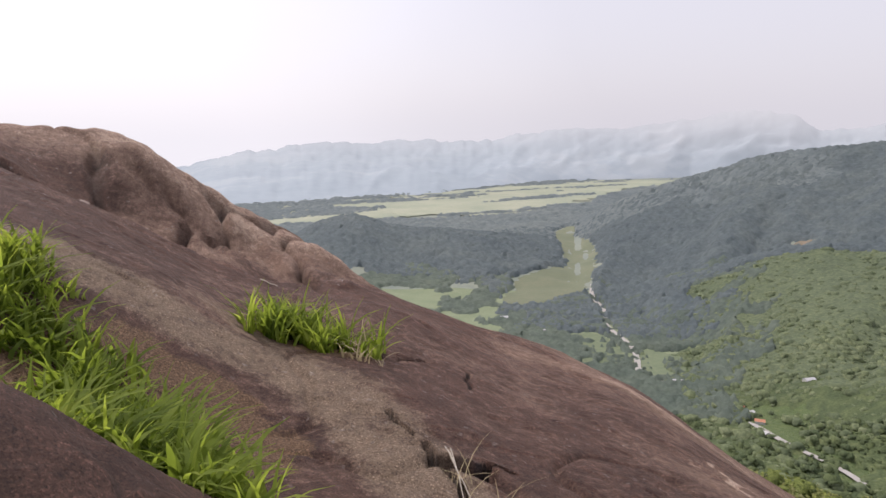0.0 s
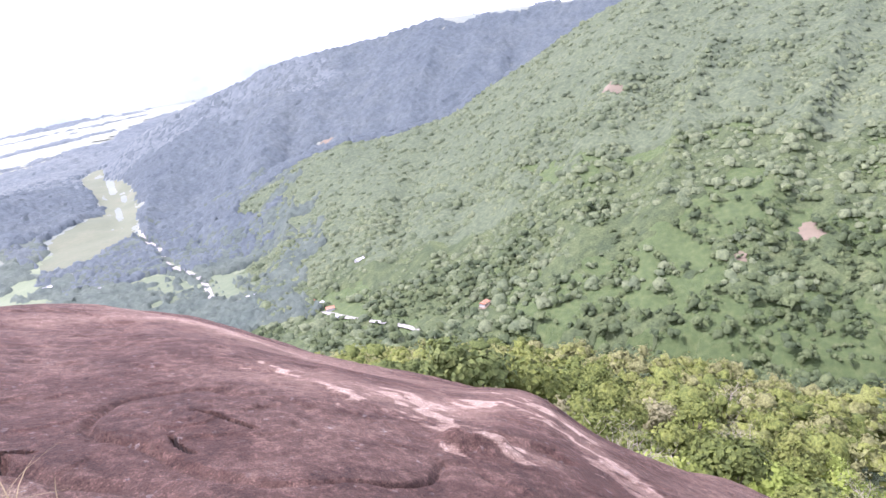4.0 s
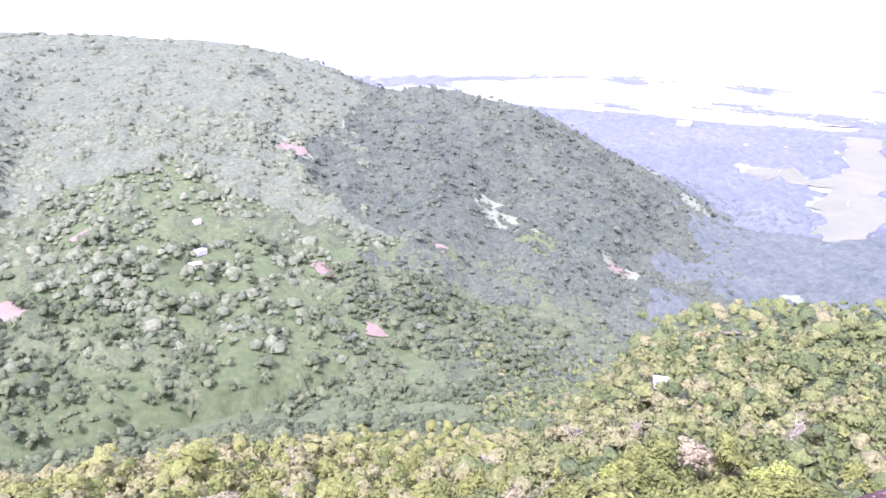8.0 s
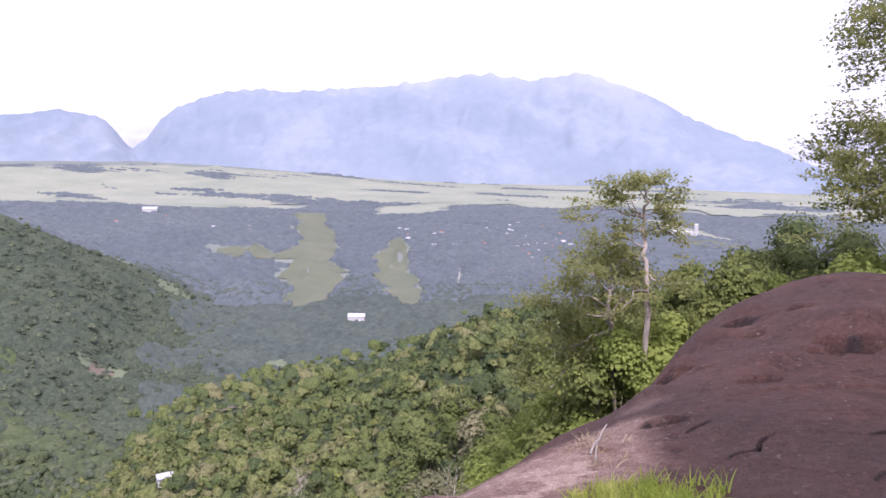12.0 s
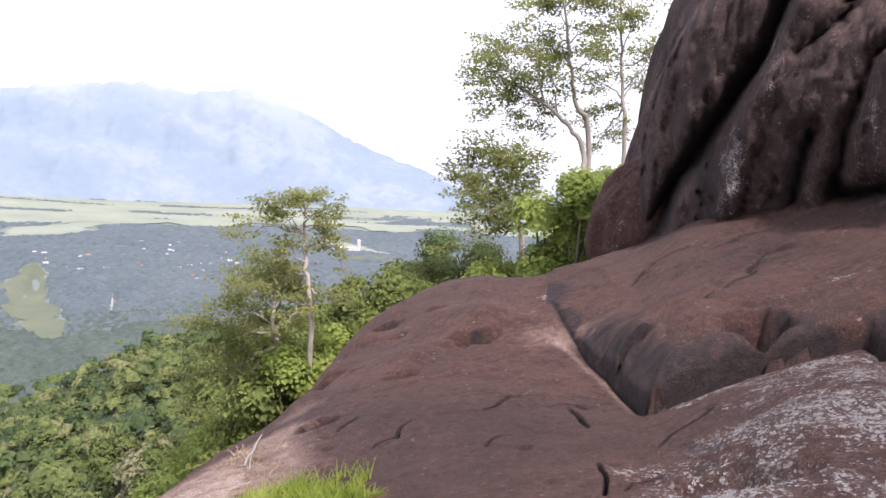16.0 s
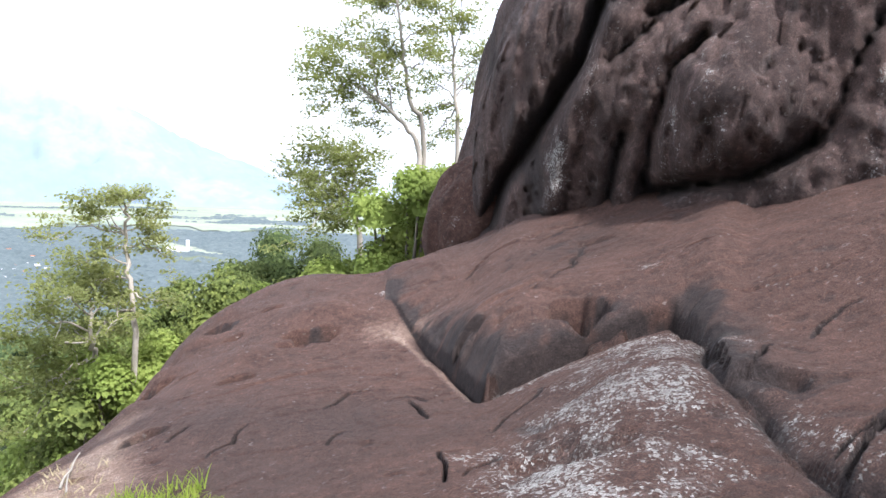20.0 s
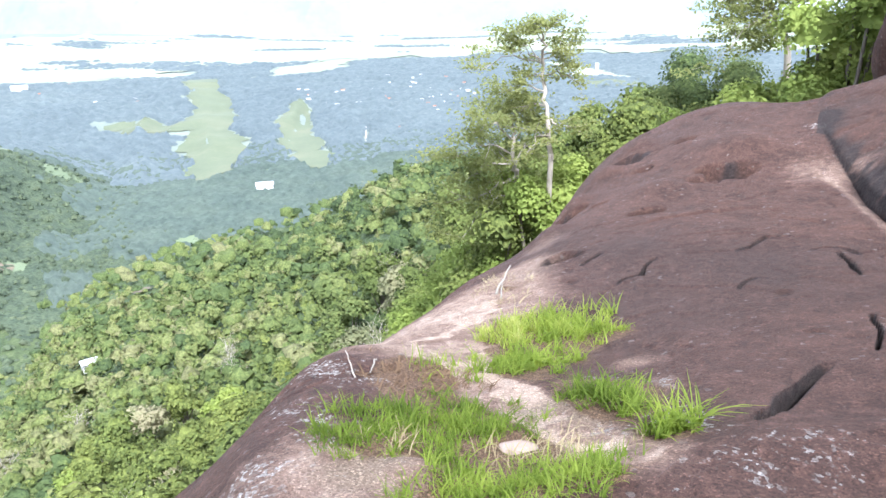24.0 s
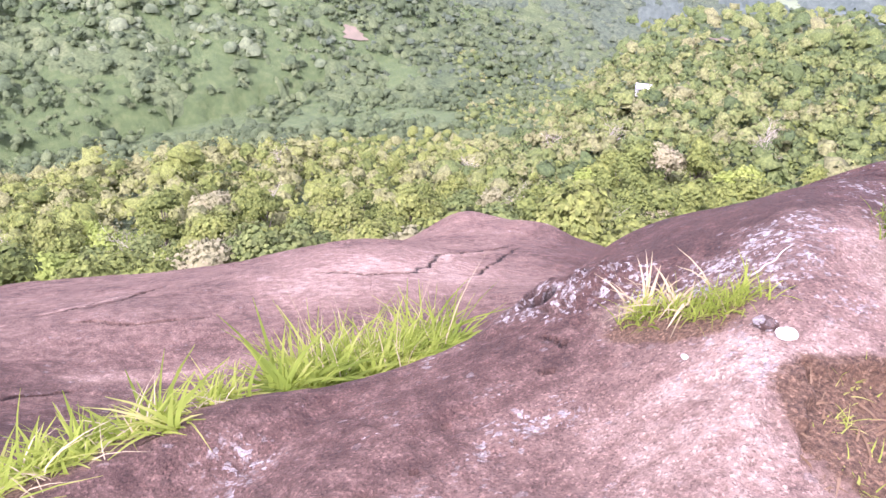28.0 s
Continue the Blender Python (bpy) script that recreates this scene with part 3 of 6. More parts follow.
RIBS_BACK = {
    132: (-1.75, -2.2, -2.7, -3.8, -5.6, -8.0, -13),
    143: (-1.65, -2.0, -2.35, -2.95, -4.1, -6.1, -12),
    153: (-1.6, -1.85, -2.05, -2.5, -3.4, -5.5, -12),
    163: (-1.55, -1.65, -1.7, -1.9, -2.65, -4.6, -11),
    173: (-1.5, -1.5, -1.4, -1.5, -1.42, -1.7, -6),
    180: (-1.45, -1.35, -1.0, -0.9, -0.48, -0.7, -3),
    187: (-1.4, -1.15, -0.65, -0.3, 0.02, 0.0, -1),
    200: (-1.3, -0.8, -0.3, 0.2, 0.8, 1, 0),
    230: (-1.2, -0.6, 0.1, 1, 2, 3, 3),
    285: (-1.4, -1.0, -0.4, 0.5, 1.5, 3, 4),
}
RIBS = {**RIBS_AHEAD, **RIBS_ROUND, **RIBS_BACK}
RIB_AZ = sorted(RIBS)


def near_line(x, y, line):
    """Distance of places to a line of (bearing, distance) stations, and how far along it (0 to 1)."""
    pts = [bearing(*q)[:2] for q in line]
    best, along = np.full(np.shape(x), 1e9), np.zeros(np.shape(x))
    for i, ((ax, ay), (bx, by)) in enumerate(zip(pts[:-1], pts[1:])):
        dx, dy = bx - ax, by - ay
        t = np.clip(((x - ax) * dx + (y - ay) * dy) / (dx * dx + dy * dy + 1e-9), 0, 1)
        d = np.hypot(x - ax - t * dx, y - ay - t * dy)
        along = np.where(d < best, (i + t) / (len(pts) - 1), along)
        best = np.minimum(best, d)
    return best, along


def blob(x, y, az, r, size, sx=1.0, turn=0.0):
    cx, cy = bearing(az, r)[:2]
    c, s = math.cos(radians(turn + az)), math.sin(radians(turn + az))
    u, v = (x - cx) * c + (y - cy) * s, -(x - cx) * s + (y - cy) * c
    return np.exp(-((u / (size * sx)) ** 2 + (v / size) ** 2))


LEDGE = [(-17, 15.0), (-18.5, 12.5), (-21.1, 9.9), (-23.2, 8.6), (-26.8, 6.9), (-29.6, 6.0), (-31.1, 6.2), (-37, 6.5), (-44, 6.7), (-46.8, 5.9), (-46.6, 5.2), (-48.5, 4.75), (-51.4, 4.4), (-53.7, 3.9), (-56.6, 3.55), (-75, 2.9)]
CREST = [(28, 3.5), (34, 3.25), (40, 3.0), (46, 2.65), (52, 2.35), (66, 1.95), (81, 1.65), (98, 1.45), (112, 1.5)]


CRACKS_WEST = [
    (0.05, 0.14, [(163.6, 4.49), (162.7, 4.25), (161.7, 4.13)]),
    (0.08, 0.25, [(160.6, 4.1), (159.5, 3.74), (158.6, 3.58), (157.9, 3.3)]),
    (0.07, 0.18, [(157.0, 3.75), (156.7, 3.86), (155.8, 4.02), (153.9, 3.96)]),
    (0.03, 0.07, [(162.2, 5.8), (160.8, 6.05), (159.2, 6.24)]),
    (0.03, 0.06, [(156.4, 6.38), (155.7, 5.75)]),
    (0.05, 0.14, [(142.1, 4.37), (139.8, 4.17), (137.1, 3.99)]),
    (0.04, 0.10, [(144.0, 3.9), (143.1, 3.76), (142.2, 3.6)]),
    (0.03, 0.07, [(149.0, 7.94), (147.9, 7.59)]),
    (0.05, 0.08, [(166.9, 7.97), (165.6, 7.97)]),
    (0.04, 0.07, [(159.6, 7.72), (158.6, 7.41)]),
    (0.03, 0.08, [(115.7, 3.52), (114.2, 3.46), (112.1, 3.41)]),
]
CRACKS_DOME = [
    (0.30, 0.035, [(182, 9.8), (179.4, 9.0), (177.2, 9.2), (174.0, 8.84), (170, 8.9), (166, 9.0), (162, 9.4)]),
    (0.50, 0.10, [(178.4, 10.7), (177.6, 10.45), (176.7, 10.2), (175.4, 9.9), (174.6, 9.4)]),
    (0.40, 0.07, [(182.2, 10.7), (180.2, 10.5), (178.7, 10.33)]),
    (0.30, 0.06, [(169.2, 10.74), (166.9, 10.12), (164.9, 9.6)]),
    (0.40, 0.08, [(172.4, 10.9), (171.2, 10.2), (170.0, 9.5)]),
]
CRACKS_LOW = [
    (0.05, 0.10, [(94.4, 4.78), (88.4, 4.53), (81.4, 4.49)]),
    (0.06, 0.07, [(94.9, 5.21), (91.6, 5.35), (88.4, 5.75), (84.6, 6.03)]),
    (0.06, 0.10, [(101.5, 3.41), (98.4, 3.42), (95.8, 3.45)]),
    (0.06, 0.07, [(59.6, 5.77), (56.0, 7.19), (51.6, 8.19), (48.0, 8.98)]),
    (0.06, 0.06, [(53.7, 5.87), (50.5, 7.23), (48.0, 8.72)]),
    (0.03, 0.07, [(47.2, 2.05), (45.1, 1.95)]),
    (0.03, 0.05, [(29.5, 2.03), (26.5, 2.02)]),
    (0.05, 0.06, [(91.7, 5.17), (88.7, 5.38), (84.4, 6.3)]),
    (0.04, 0.10, [(50.4, 2.36), (48.5, 2.33), (47.0, 2.36)]),
    (0.08, 0.10, [(70.0, 5.68), (65.4, 5.54), (58.0, 5.9)]),
]
CRACKS_EAST = [
    (0.035, 0.09, [(-16.0, 6.12), (-18.3, 6.54), (-19.5, 6.64)]),
    (0.035, 0.08, [(-21.5, 6.24), (-23.3, 6.3), (-24.8, 6.17)]),
    (0.035, 0.10, [(-23.3, 6.18), (-24.1, 5.95), (-24.7, 5.56)]),
    (0.03, 0.08, [(-7.4, 5.51), (-8.8, 5.65), (-9.8, 6.01)]),
    (0.03, 0.07, [(-4.2, 6.15), (-5.8, 6.33)]),
    (0.03, 0.06, [(-16.3, 5.26), (-17.4, 5.49)]),
    (0.04, 0.10, [(-26.2, 4.63), (-26.6, 4.3), (-26.8, 3.89)]),
    (0.03, 0.08, [(-28.7, 3.94), (-31.2, 4.25)]),
    (0.05, 0.16, [(-27.0, 9.69), (-28.9, 10.17), (-31.1, 10.22)]),
    (0.03, 0.06, [(-53.3, 5.66), (-55.0, 6.08), (-56.3, 6.19)]),
    (0.04, 0.09, [(-56.2, 3.71), (-57.0, 3.9), (-58.4, 4.2)]),
    (0.05, 0.07, [(-50.9, 10.6), (-54.7, 10.3)]),
    (0.05, 0.20, [(-44.2, 7.9), (-45.9, 7.9)]),
    (0.10, 0.14, [(-24.5, 3.65), (-22.3, 3.35), (-20.6, 2.99), (-18.8, 2.85)]),
    (0.05, 0.07, [(-30.6, 4.9), (-32.5, 5.2), (-34.0, 5.6)]),
    (0.04, 0.08, [(-30.9, 7.2), (-33.5, 7.6), (-35.6, 8.4), (-36.6, 9.2)]),
    (0.04, 0.08, [(-33, 9.9), (-34.5, 10.3), (-37, 10.4)]),
    (0.05, 0.08, [(-49.5, 4.9), (-50.5, 5.2), (-50.9, 5.6)]),
    (0.06, 0.10, [(-57.0, 3.5), (-58.0, 3.9), (-59.5, 4.6), (-61, 5.2)]),
]
# hollows in the rock: bearing, distance, size, depth
HOLLOWS = [(-36.6, 6.82, 0.21, 0.65), (-27.9, 7.10, 0.13, 0.25), (-37.3, 9.3, 0.14, 0.40), (-31, 6.9, 0.10, 0.04),
           (-14.8, 8.87, 0.24, 0.30), (-13.2, 8.6, 0.15, 0.10), (-6.8, 10.22, 0.24, 0.36), (-1.9, 8.57, 0.22, 0.42), (-9.1, 7.64, 0.14, 0.16), (-2.4, 6.46, 0.14, 0.24), (-3.6, 9.3, 0.12, 0.2), (-5.2, 8.4, 0.08, 0.1), (-8.6, 9.6, 0.10, 0.12), (-11.5, 10.3, 0.12, 0.12),
           (-50.8, 4.79, 0.2, 0.12), (-36.6, 3.93, 0.28, 0.08), (157.8, 3.85, 0.15, 0.16), (114.3, 4.75, 0.30, 0.06), (46.8, 2.26, 0.05, 0.10), (60.5, 1.5, 0.018, 0.03),
           (52, 1.35, 0.015, 0.03), (44, 1.5, 0.02, 0.03), (37, 1.3, 0.016, 0.03), (66, 1.25, 0.014, 0.03), (48, 1.75, 0.025, 0.04)]


def features(x, y, z):
    """Cracks, hollows and small humps of the rock."""
    wob_x, wob_y = x + 0.05 * value_noise(x * 4, y * 4, 301), y + 0.05 * value_noise(x * 4, y * 4, 302)
    for width, depth, line in CRACKS_WEST + CRACKS_DOME + CRACKS_LOW + CRACKS_EAST:
        d, t = near_line(wob_x, wob_y, line)
        taper = np.clip(np.minimum(t, 1 - t) * 5 + 0.1, 0, 1)
        width = max(0.28 * width, 0.0026 * line[0][1])
        z = z - depth * 1.5 * taper * np.clip(1.3 - d / width, 0, 1) + 0.12 * depth * np.exp(-d / 0.12) * taper
    for a, rad, size, depth in HOLLOWS:
        z = z - depth * smooth(blob(x + 0.25 * size * fbm(x * 5, y * 5, 2, 303), y + 0.25 * size * fbm(x * 5, y * 5, 2, 304), a, rad, 0.72 * size, 1.9), 0.25, 0.68)
    z = z + 0.11 * smooth(blob(x + 0.05 * fbm(x * 6, y * 6, 2, 309), y, 118.0, 4.36, 0.17, 1.7), 0.15, 0.8) + (0.10 + 0.05 * fbm(x * 14, y * 14, 3, 305)) * blob(x, y, 46, 2.45, 0.17, 1.8) + 0.06 * blob(x, y, 11.4, 2.38, 0.10, 1.3)
    z = z - 0.05 * smooth(np.maximum(blob(x, y, 17.2, 1.64, 0.13), np.maximum(blob(x, y, 17.4, 1.36, 0.14), blob(x, y, 14, 1.5, 0.25))) + 0.15 * fbm(x * 8, y * 8, 3, 306), 0.38, 0.5)
    return z


def rock_height(x, y):
    az = (np.degrees(np.arctan2(-x, y)) - AZ0) % 360 + AZ0
    r = np.hypot(x, y)
    cols = [np.full(np.shape(x), -1.55)]
    for k in range(7):
        cols.append(curve_at(az, RIB_AZ, [RIBS[a][k] for a in RIB_AZ]))
    cols.append(cols[-1] - 14)
    cols = np.stack(cols)
    st = np.array(STATIONS)
    d = np.gradient(cols, st, axis=0)
    i = np.clip(np.searchsorted(st, r) - 1, 0, len(st) - 2)
    w = st[i + 1] - st[i]
    t = np.clip((r - st[i]) / w, 0, 1)
    pick = lambda a, j: np.take_along_axis(a, j[None], 0)[0]
    z = ((1 + 2 * t) * (1 - t) ** 2 * pick(cols, i) + t * (1 - t) ** 2 * w * pick(d, i)
         + t * t * (3 - 2 * t) * pick(cols, i + 1) + t * t * (t - 1) * w * pick(d, i + 1))
    # the near hump, breaking off into a grassy cleft
    slope = curve_at(az, [0, 20, 34, 46, 57, 70, 90, 110, 125], [0.27, 0.26, 0.27, 0.37, 0.41, 0.42, 0.40, 0.32, 0.25])
    edge = np.interp(az, [q[0] for q in CREST], [q[1] for q in CREST])
    near = -1.5 - slope * r - 0.10 * smooth(r - edge, -0.5, 0.1)
    keep = (1 - smooth(r - edge, -0.05, 0.42)) * smooth(az, 26, 40) * (1 - smooth(az, 100, 118))
    z = z * (1 - keep) + near * keep
    # the upper slab, undercut along its lip
    dist, along = near_line(x, y, LEDGE)
    lip = [q for q in LEDGE if q != (-46.6, 5.2)][::-1]
    inner = np.interp(az, [q[0] for q in lip], [q[1] for q in lip])
    inner = inner + 0.12 * value_noise(az * 0.6, r * 0, 77)
    side = np.where((az < -17) & (r > inner), dist, -dist)
    fade = (1 - smooth(az, -27, -20.5) * 0.65 - 0.35 * smooth(az, -21.2, -20.2)) * smooth(az, -73, -62) * (1 - 0.5 * smooth(-az, 46, 49)) * (1 - 0.5 * smooth(r, 7.0, 9.5) * smooth(az, -32, -26))
    side = side + 0.05 * fbm(x * 2.2, y * 2.2, 3, 311) * smooth(np.abs(side), 0.0, 0.1)
    bulge = np.sqrt(1 - (1 - np.clip(side / 0.55, 0, 1)) ** 2)
    z = z + (0.27 + 0.13 * smooth(az, -45, -28)) * bulge * fade + (0.16 + 0.18 * smooth(az, -45, -28)) * (1 - (1 - np.clip(side / 1.5, 0, 1)) ** 1.9) * fade
    z = z - 0.14 * np.exp(-np.abs(dist) / 0.05) * fade
    # the lichen-grown mound before it
    dist, along = near_line(x, y, [(-30, 5.5), (-36, 5.6), (-43, 5.5), (-45.5, 5.0)])
    z = z + (0.10 + 0.13 * along) * np.exp(-(dist / 0.7) ** 2)
    z = z + 0.16 * blob(x, y, -41, 4.2, 1.0) - 0.10 * blob(x, y, -36.3, 4.1, 0.30, 1.5)
    # the near hump's brow, with the dark slab's foot behind it
    z = z + 0.10 * np.exp(-(near_line(x, y, [(-6, 2.15), (-17.8, 2.5), (-26, 2.7), (-34, 2.9)])[0] / 0.32) ** 2)
    # the hump beside the standing place, with turf behind it
    z = z + 0.62 * blob(x, y, 197, 2.3, 0.7, 1.2) - 0.25 * blob(x, y, 182, 4.0, 1.0)
    # lumps and clefts of the back dome
    for a, rad, size, h in ((186, 11.5, 1.3, 0.16), (180, 11.5, 1.1, 0.22), (176.5, 11.0, 0.9, 0.18), (171, 11.5, 1.2, 0.28), (166.5, 11.6, 0.9, 0.24), (183, 9.6, 0.7, -0.25),
                            (178.5, 9.4, 0.5, -0.25), (174.2, 10.2, 0.45, -0.3), (170, 9.6, 0.5, -0.2), (20, 4.1, 0.6, 0.14), (3, 9.5, 1.2, 0.12), (54, 12.0, 0.8, 0.4), (46, 11.2, 0.7, 0.2), (-3.0, 9.0, 0.30, 0.20), (-5.4, 9.9, 0.28, 0.18), (-1.0, 7.7, 0.26, 0.14), (-7.9, 10.8, 0.32, 0.16), (-15.5, 9.6, 0.5, 0.18), (-9.8, 8.4, 0.35, 0.10), (-35, 7.6, 0.6, 0.10), (-28.6, 7.4, 0.5, 0.08)):
        z = z + h * blob(x, y, a, rad, size)
    z = features(x, y, z)
    # rough relief
    z = z + fbm(x / 2.4, y / 2.4, 2, 101) * 0.08 + fbm(x / 0.5, y / 0.5, 4, 111) * 0.006
    pits = value_noise(x / 0.16, y / 0.16, 191) * smooth(fbm(x / 1.1, y / 1.1, 2, 192), -0.1, 0.5)
    z = z - 0.020 * smooth(pits, 0.45, 0.75)
    # knobs and clefts of the back dome
    knob = smooth(az, 160, 166) * (1 - smooth(az, 188, 196)) * smooth(r, 8.2, 9.4) * (1 - smooth(r, 13, 15))
    z = z + knob * (0.13 * fbm(x / 0.9, y / 0.9, 3, 171) - 0.22 * smooth(1 - np.abs(fbm(x / 1.5, y / 1.5, 2, 181)), 0.86, 1.0))
    crease = 1 - np.abs(fbm(x / 1.9 + 3, y / 1.6, 3, 121))
    z = z - 0.05 * smooth(crease, 0.93, 1.0) * smooth(fbm(x / 2.5, y / 2.5, 2, 131), -0.1, 0.5)
    flake = fbm(x / 1.4, y / 1.2, 4, 141)
    z = z + 0.012 * smooth(flake, 0.15, 0.19) + 0.012 * smooth(flake, 0.5, 0.54) - 0.012 * smooth(-flake, 0.4, 0.44)
    z = z + 0.005 * np.abs(fbm(x / 0.22, y / 0.22, 3, 151)) + 0.014 * np.abs(fbm(x / 0.9, y / 0.9, 3, 161))
    return z


def rock_sheet():
    az = np.concatenate([np.arange(-75, -62, 1.0), np.arange(-62, -32, 0.3), np.arange(-32, -3, 0.17), np.arange(-3, 191, 0.3), np.linspace(191, 285, 64)])
    rr = np.concatenate([[0.01, 0.3, 0.6], np.geomspace(0.85, 3.3, 110, endpoint=False), np.geomspace(3.3, 7.6, 200, endpoint=False), np.geomspace(7.6, 13, 90, endpoint=False), np.geomspace(13, 33, 45)])
    A, R = np.meshgrid(az, rr)
    X, Y = -np.sin(np.radians(A)) * R, np.cos(np.radians(A)) * R
    Z = rock_height(X, Y)
    # the lip of the upper slab hangs over its foot
    lip = [q for q in LEDGE if q != (-46.6, 5.2)][::-1]
    past = R - np.interp(A, [q[0] for q in lip], [q[1] for q in lip])
    pull = 0.15 * np.exp(-((past - 0.15) / 0.13) ** 2) * (A < -21) * smooth(A, -47, -44)
    ob = mesh_object("granite_dome", np.stack([X * (1 - pull / R), Y * (1 - pull / R), Z], -1).reshape(-1, 3), grid_faces(*A.shape)[:, ::-1], ROCK)
    return ob, X.ravel(), Y.ravel(), Z.ravel()


rock, RX, RY, RZ = rock_sheet()
tagged(rock, "bare purple-brown granite dome with cracks, lichen and ledges", "rock", kind="structure")




# strips where the dark crust has flaked off: half width, stations
FLAKED = [
    (0.13, [(112.6, 6.0), (109.5, 5.74), (106.8, 5.59)]),
    (0.26, [(106.6, 5.5), (104.7, 5.12), (103.3, 4.85)]),
    (0.17, [(124.1, 5.7), (122.2, 5.0), (121.0, 4.75)]),
    (0.10, [(121.0, 4.72), (119.0, 4.52)]),
    (0.14, [(119.4, 5.99), (116.8, 6.19), (114.8, 6.14)]),
    (0.12, [(121.6, 7.3), (117.0, 7.1)]),
    (0.12, [(113.6, 6.7), (110.5, 6.5), (107.4, 6.2)]),
    (0.13, [(116.0, 4.30), (114.6, 4.50), (113.2, 4.62)]),
    (0.07, [(122.3, 4.28), (120.2, 4.2)]),
    (0.10, [(136.5, 6.3), (134.0, 5.9)]),
    (0.08, [(131.5, 5.5), (129.0, 4.9)]),
    (0.10, [(6.5, 3.9), (4.4, 3.5), (1.2, 3.2), (-2, 2.9), (-5.8, 2.63), (-8, 2.45)]),
    (0.16, [(10.5, 4.5), (7.5, 4.9), (5.0, 5.4)]),
]


def masks(x, y):
    """Weathering of the rock: pale pink faces, gravelly bands, lichen crusts, soil in hollows; also shade painted into
    its cracks.
    """
    ragged = 0.35 * fbm(x * 1.3, y * 1.3, 4, 401)
    az = (np.degrees(np.arctan2(-x, y)) - AZ0) % 360 + AZ0
    r = np.hypot(x, y)
    pale = 0.33 * smooth(az, 8, 22) * (1 - smooth(az, 100, 118)) * (1 - smooth(r, 2.6, 3.2)) + 0.58 * smooth(az, 38, 50) * (1 - smooth(az, 95, 112)) * smooth(r, 2.6, 3.2)
    for a, rad, size, k in ((9.5, 4.7, 0.5, 1.6), (7.0, 5.4, 0.5, 1.6), (4.6, 5.5, 0.4, 1.6), (2.6, 6.1, 0.32, 1.4), (0.6, 6.6, 0.25, 1.2), (-0.6, 7.3, 0.22, 0.9), (11.5, 4.2, 0.4, 1.2), (6, 4.5, 0.3, 1.5), (117.8, 6.0, 0.4, 0.45), (108, 5.8, 0.35, 0.5), (114.0, 4.6, 0.25, 0.6), (110, 6.6, 0.35, 0.5), (122.5, 5.5, 0.4, 0.5), (132, 5.6, 0.6, 0.5), (116.5, 7.2, 0.6, 0.5),
                            (128, 8.5, 1.0, 0.5), (136, 10, 1.2, 0.5), (143, 11, 0.9, 0.5), (16, 1.5, 0.5, 0.6), (24, 1.3, 0.5, 0.45), (12, 2.4, 0.35, 0.9), (17.5, 2.4, 0.25, 0.7)
                            ) + ((177, 11, 0.8, 0.7), (171, 11.2, 0.8, 0.7), (166, 11.4, 0.7, 0.8), (182, 11.5, 0.8, 0.6), (187, 11.5, 0.8, 0.5), (180, 9.6, 0.4, 0.6), (176, 9.3, 0.35, 0.6), (170, 9.8, 0.5, 0.6), (58, 6.0, 1.0, 0.5), (68, 5.0, 0.8, 0.4), (-22.5, 8.6, 0.35, 0.8), (-20.5, 9.0, 0.4, 0.5),
                            (11.4, 2.38, 0.13, 1.6), (-8.8, 3.75, 0.13, 0.9), (-9.3, 3.3, 0.15, 1.0), (-8, 2.7, 0.13, 0.9), (22, 1.65, 0.2, 0.35), (20, 1.3, 0.3, 0.35), (173, 5.9, 0.4, 0.5)):
        pale = pale + k * blob(x, y, a, rad, size, 1.3)
    for width, k, line in ((0.22, 1.1, [(6.5, 3.9), (4.4, 3.5), (1.2, 3.2), (-2, 2.9), (-5.8, 2.63), (-8, 2.45)]), (0.06, 0.7, [(94.9, 5.3), (91.6, 5.4), (88.4, 5.8)]),
                           (0.10, 0.6, [(80, 3.6), (86, 3.5), (95, 3.7)]), (0.10, 0.6, [(59.6, 5.6), (56.0, 7.0), (51.6, 8.0)]), (0.25, 0.5, [(152, 9), (146, 9.5), (140, 9.5), (134, 9)]), (0.06, 0.8, [(-21.5, 8.6), (-23.5, 7.9), (-26.2, 6.75), (-28.5, 6.1)])):
        pale = pale + k * np.exp(-(near_line(x, y, line)[0] / width) ** 2)
    channel = np.exp(-(near_line(x, y, [(8, 4.3), (6.5, 3.9), (4.4, 3.5), (1.2, 3.2), (-2, 2.9), (-5.8, 2.63), (-8, 2.45)])[0] / 0.17) ** 2)
    pale = pale + 1.0 * channel
    pale = pale + 0.34 * smooth(az, 100, 118) * (1 - smooth(az, 185, 215)) * smooth(r, 1.8, 3.6) * (1 - 0.6 * smooth(az, 150, 162) * smooth(r, 7.5, 9.5))
    flaked = 0 * x
    for width, line in FLAKED:
        d = near_line(x + 0.17 * fbm(x * 4, y * 4, 4, 411), y + 0.17 * fbm(x * 4, y * 4, 4, 412), line)[0]
        flaked = np.maximum(flaked, smooth(1.2 - d / width + 0.6 * fbm(x * 7, y * 7, 3, 413), 0.3, 0.6))
    gravel = np.exp(-(near_line(x, y, [(190, 5.4), (182, 5.3), (178, 5.1), (173, 5.1), (169, 4.8), (166, 4.4), (162.7, 3.9), (160.2, 3.3)])[0] / 0.42) ** 4)
    gravel = np.maximum(gravel, 0.75 * np.exp(-(near_line(x, y, [(176, 5.9), (170, 5.3), (165, 4.9)])[0] / 0.3) ** 2))
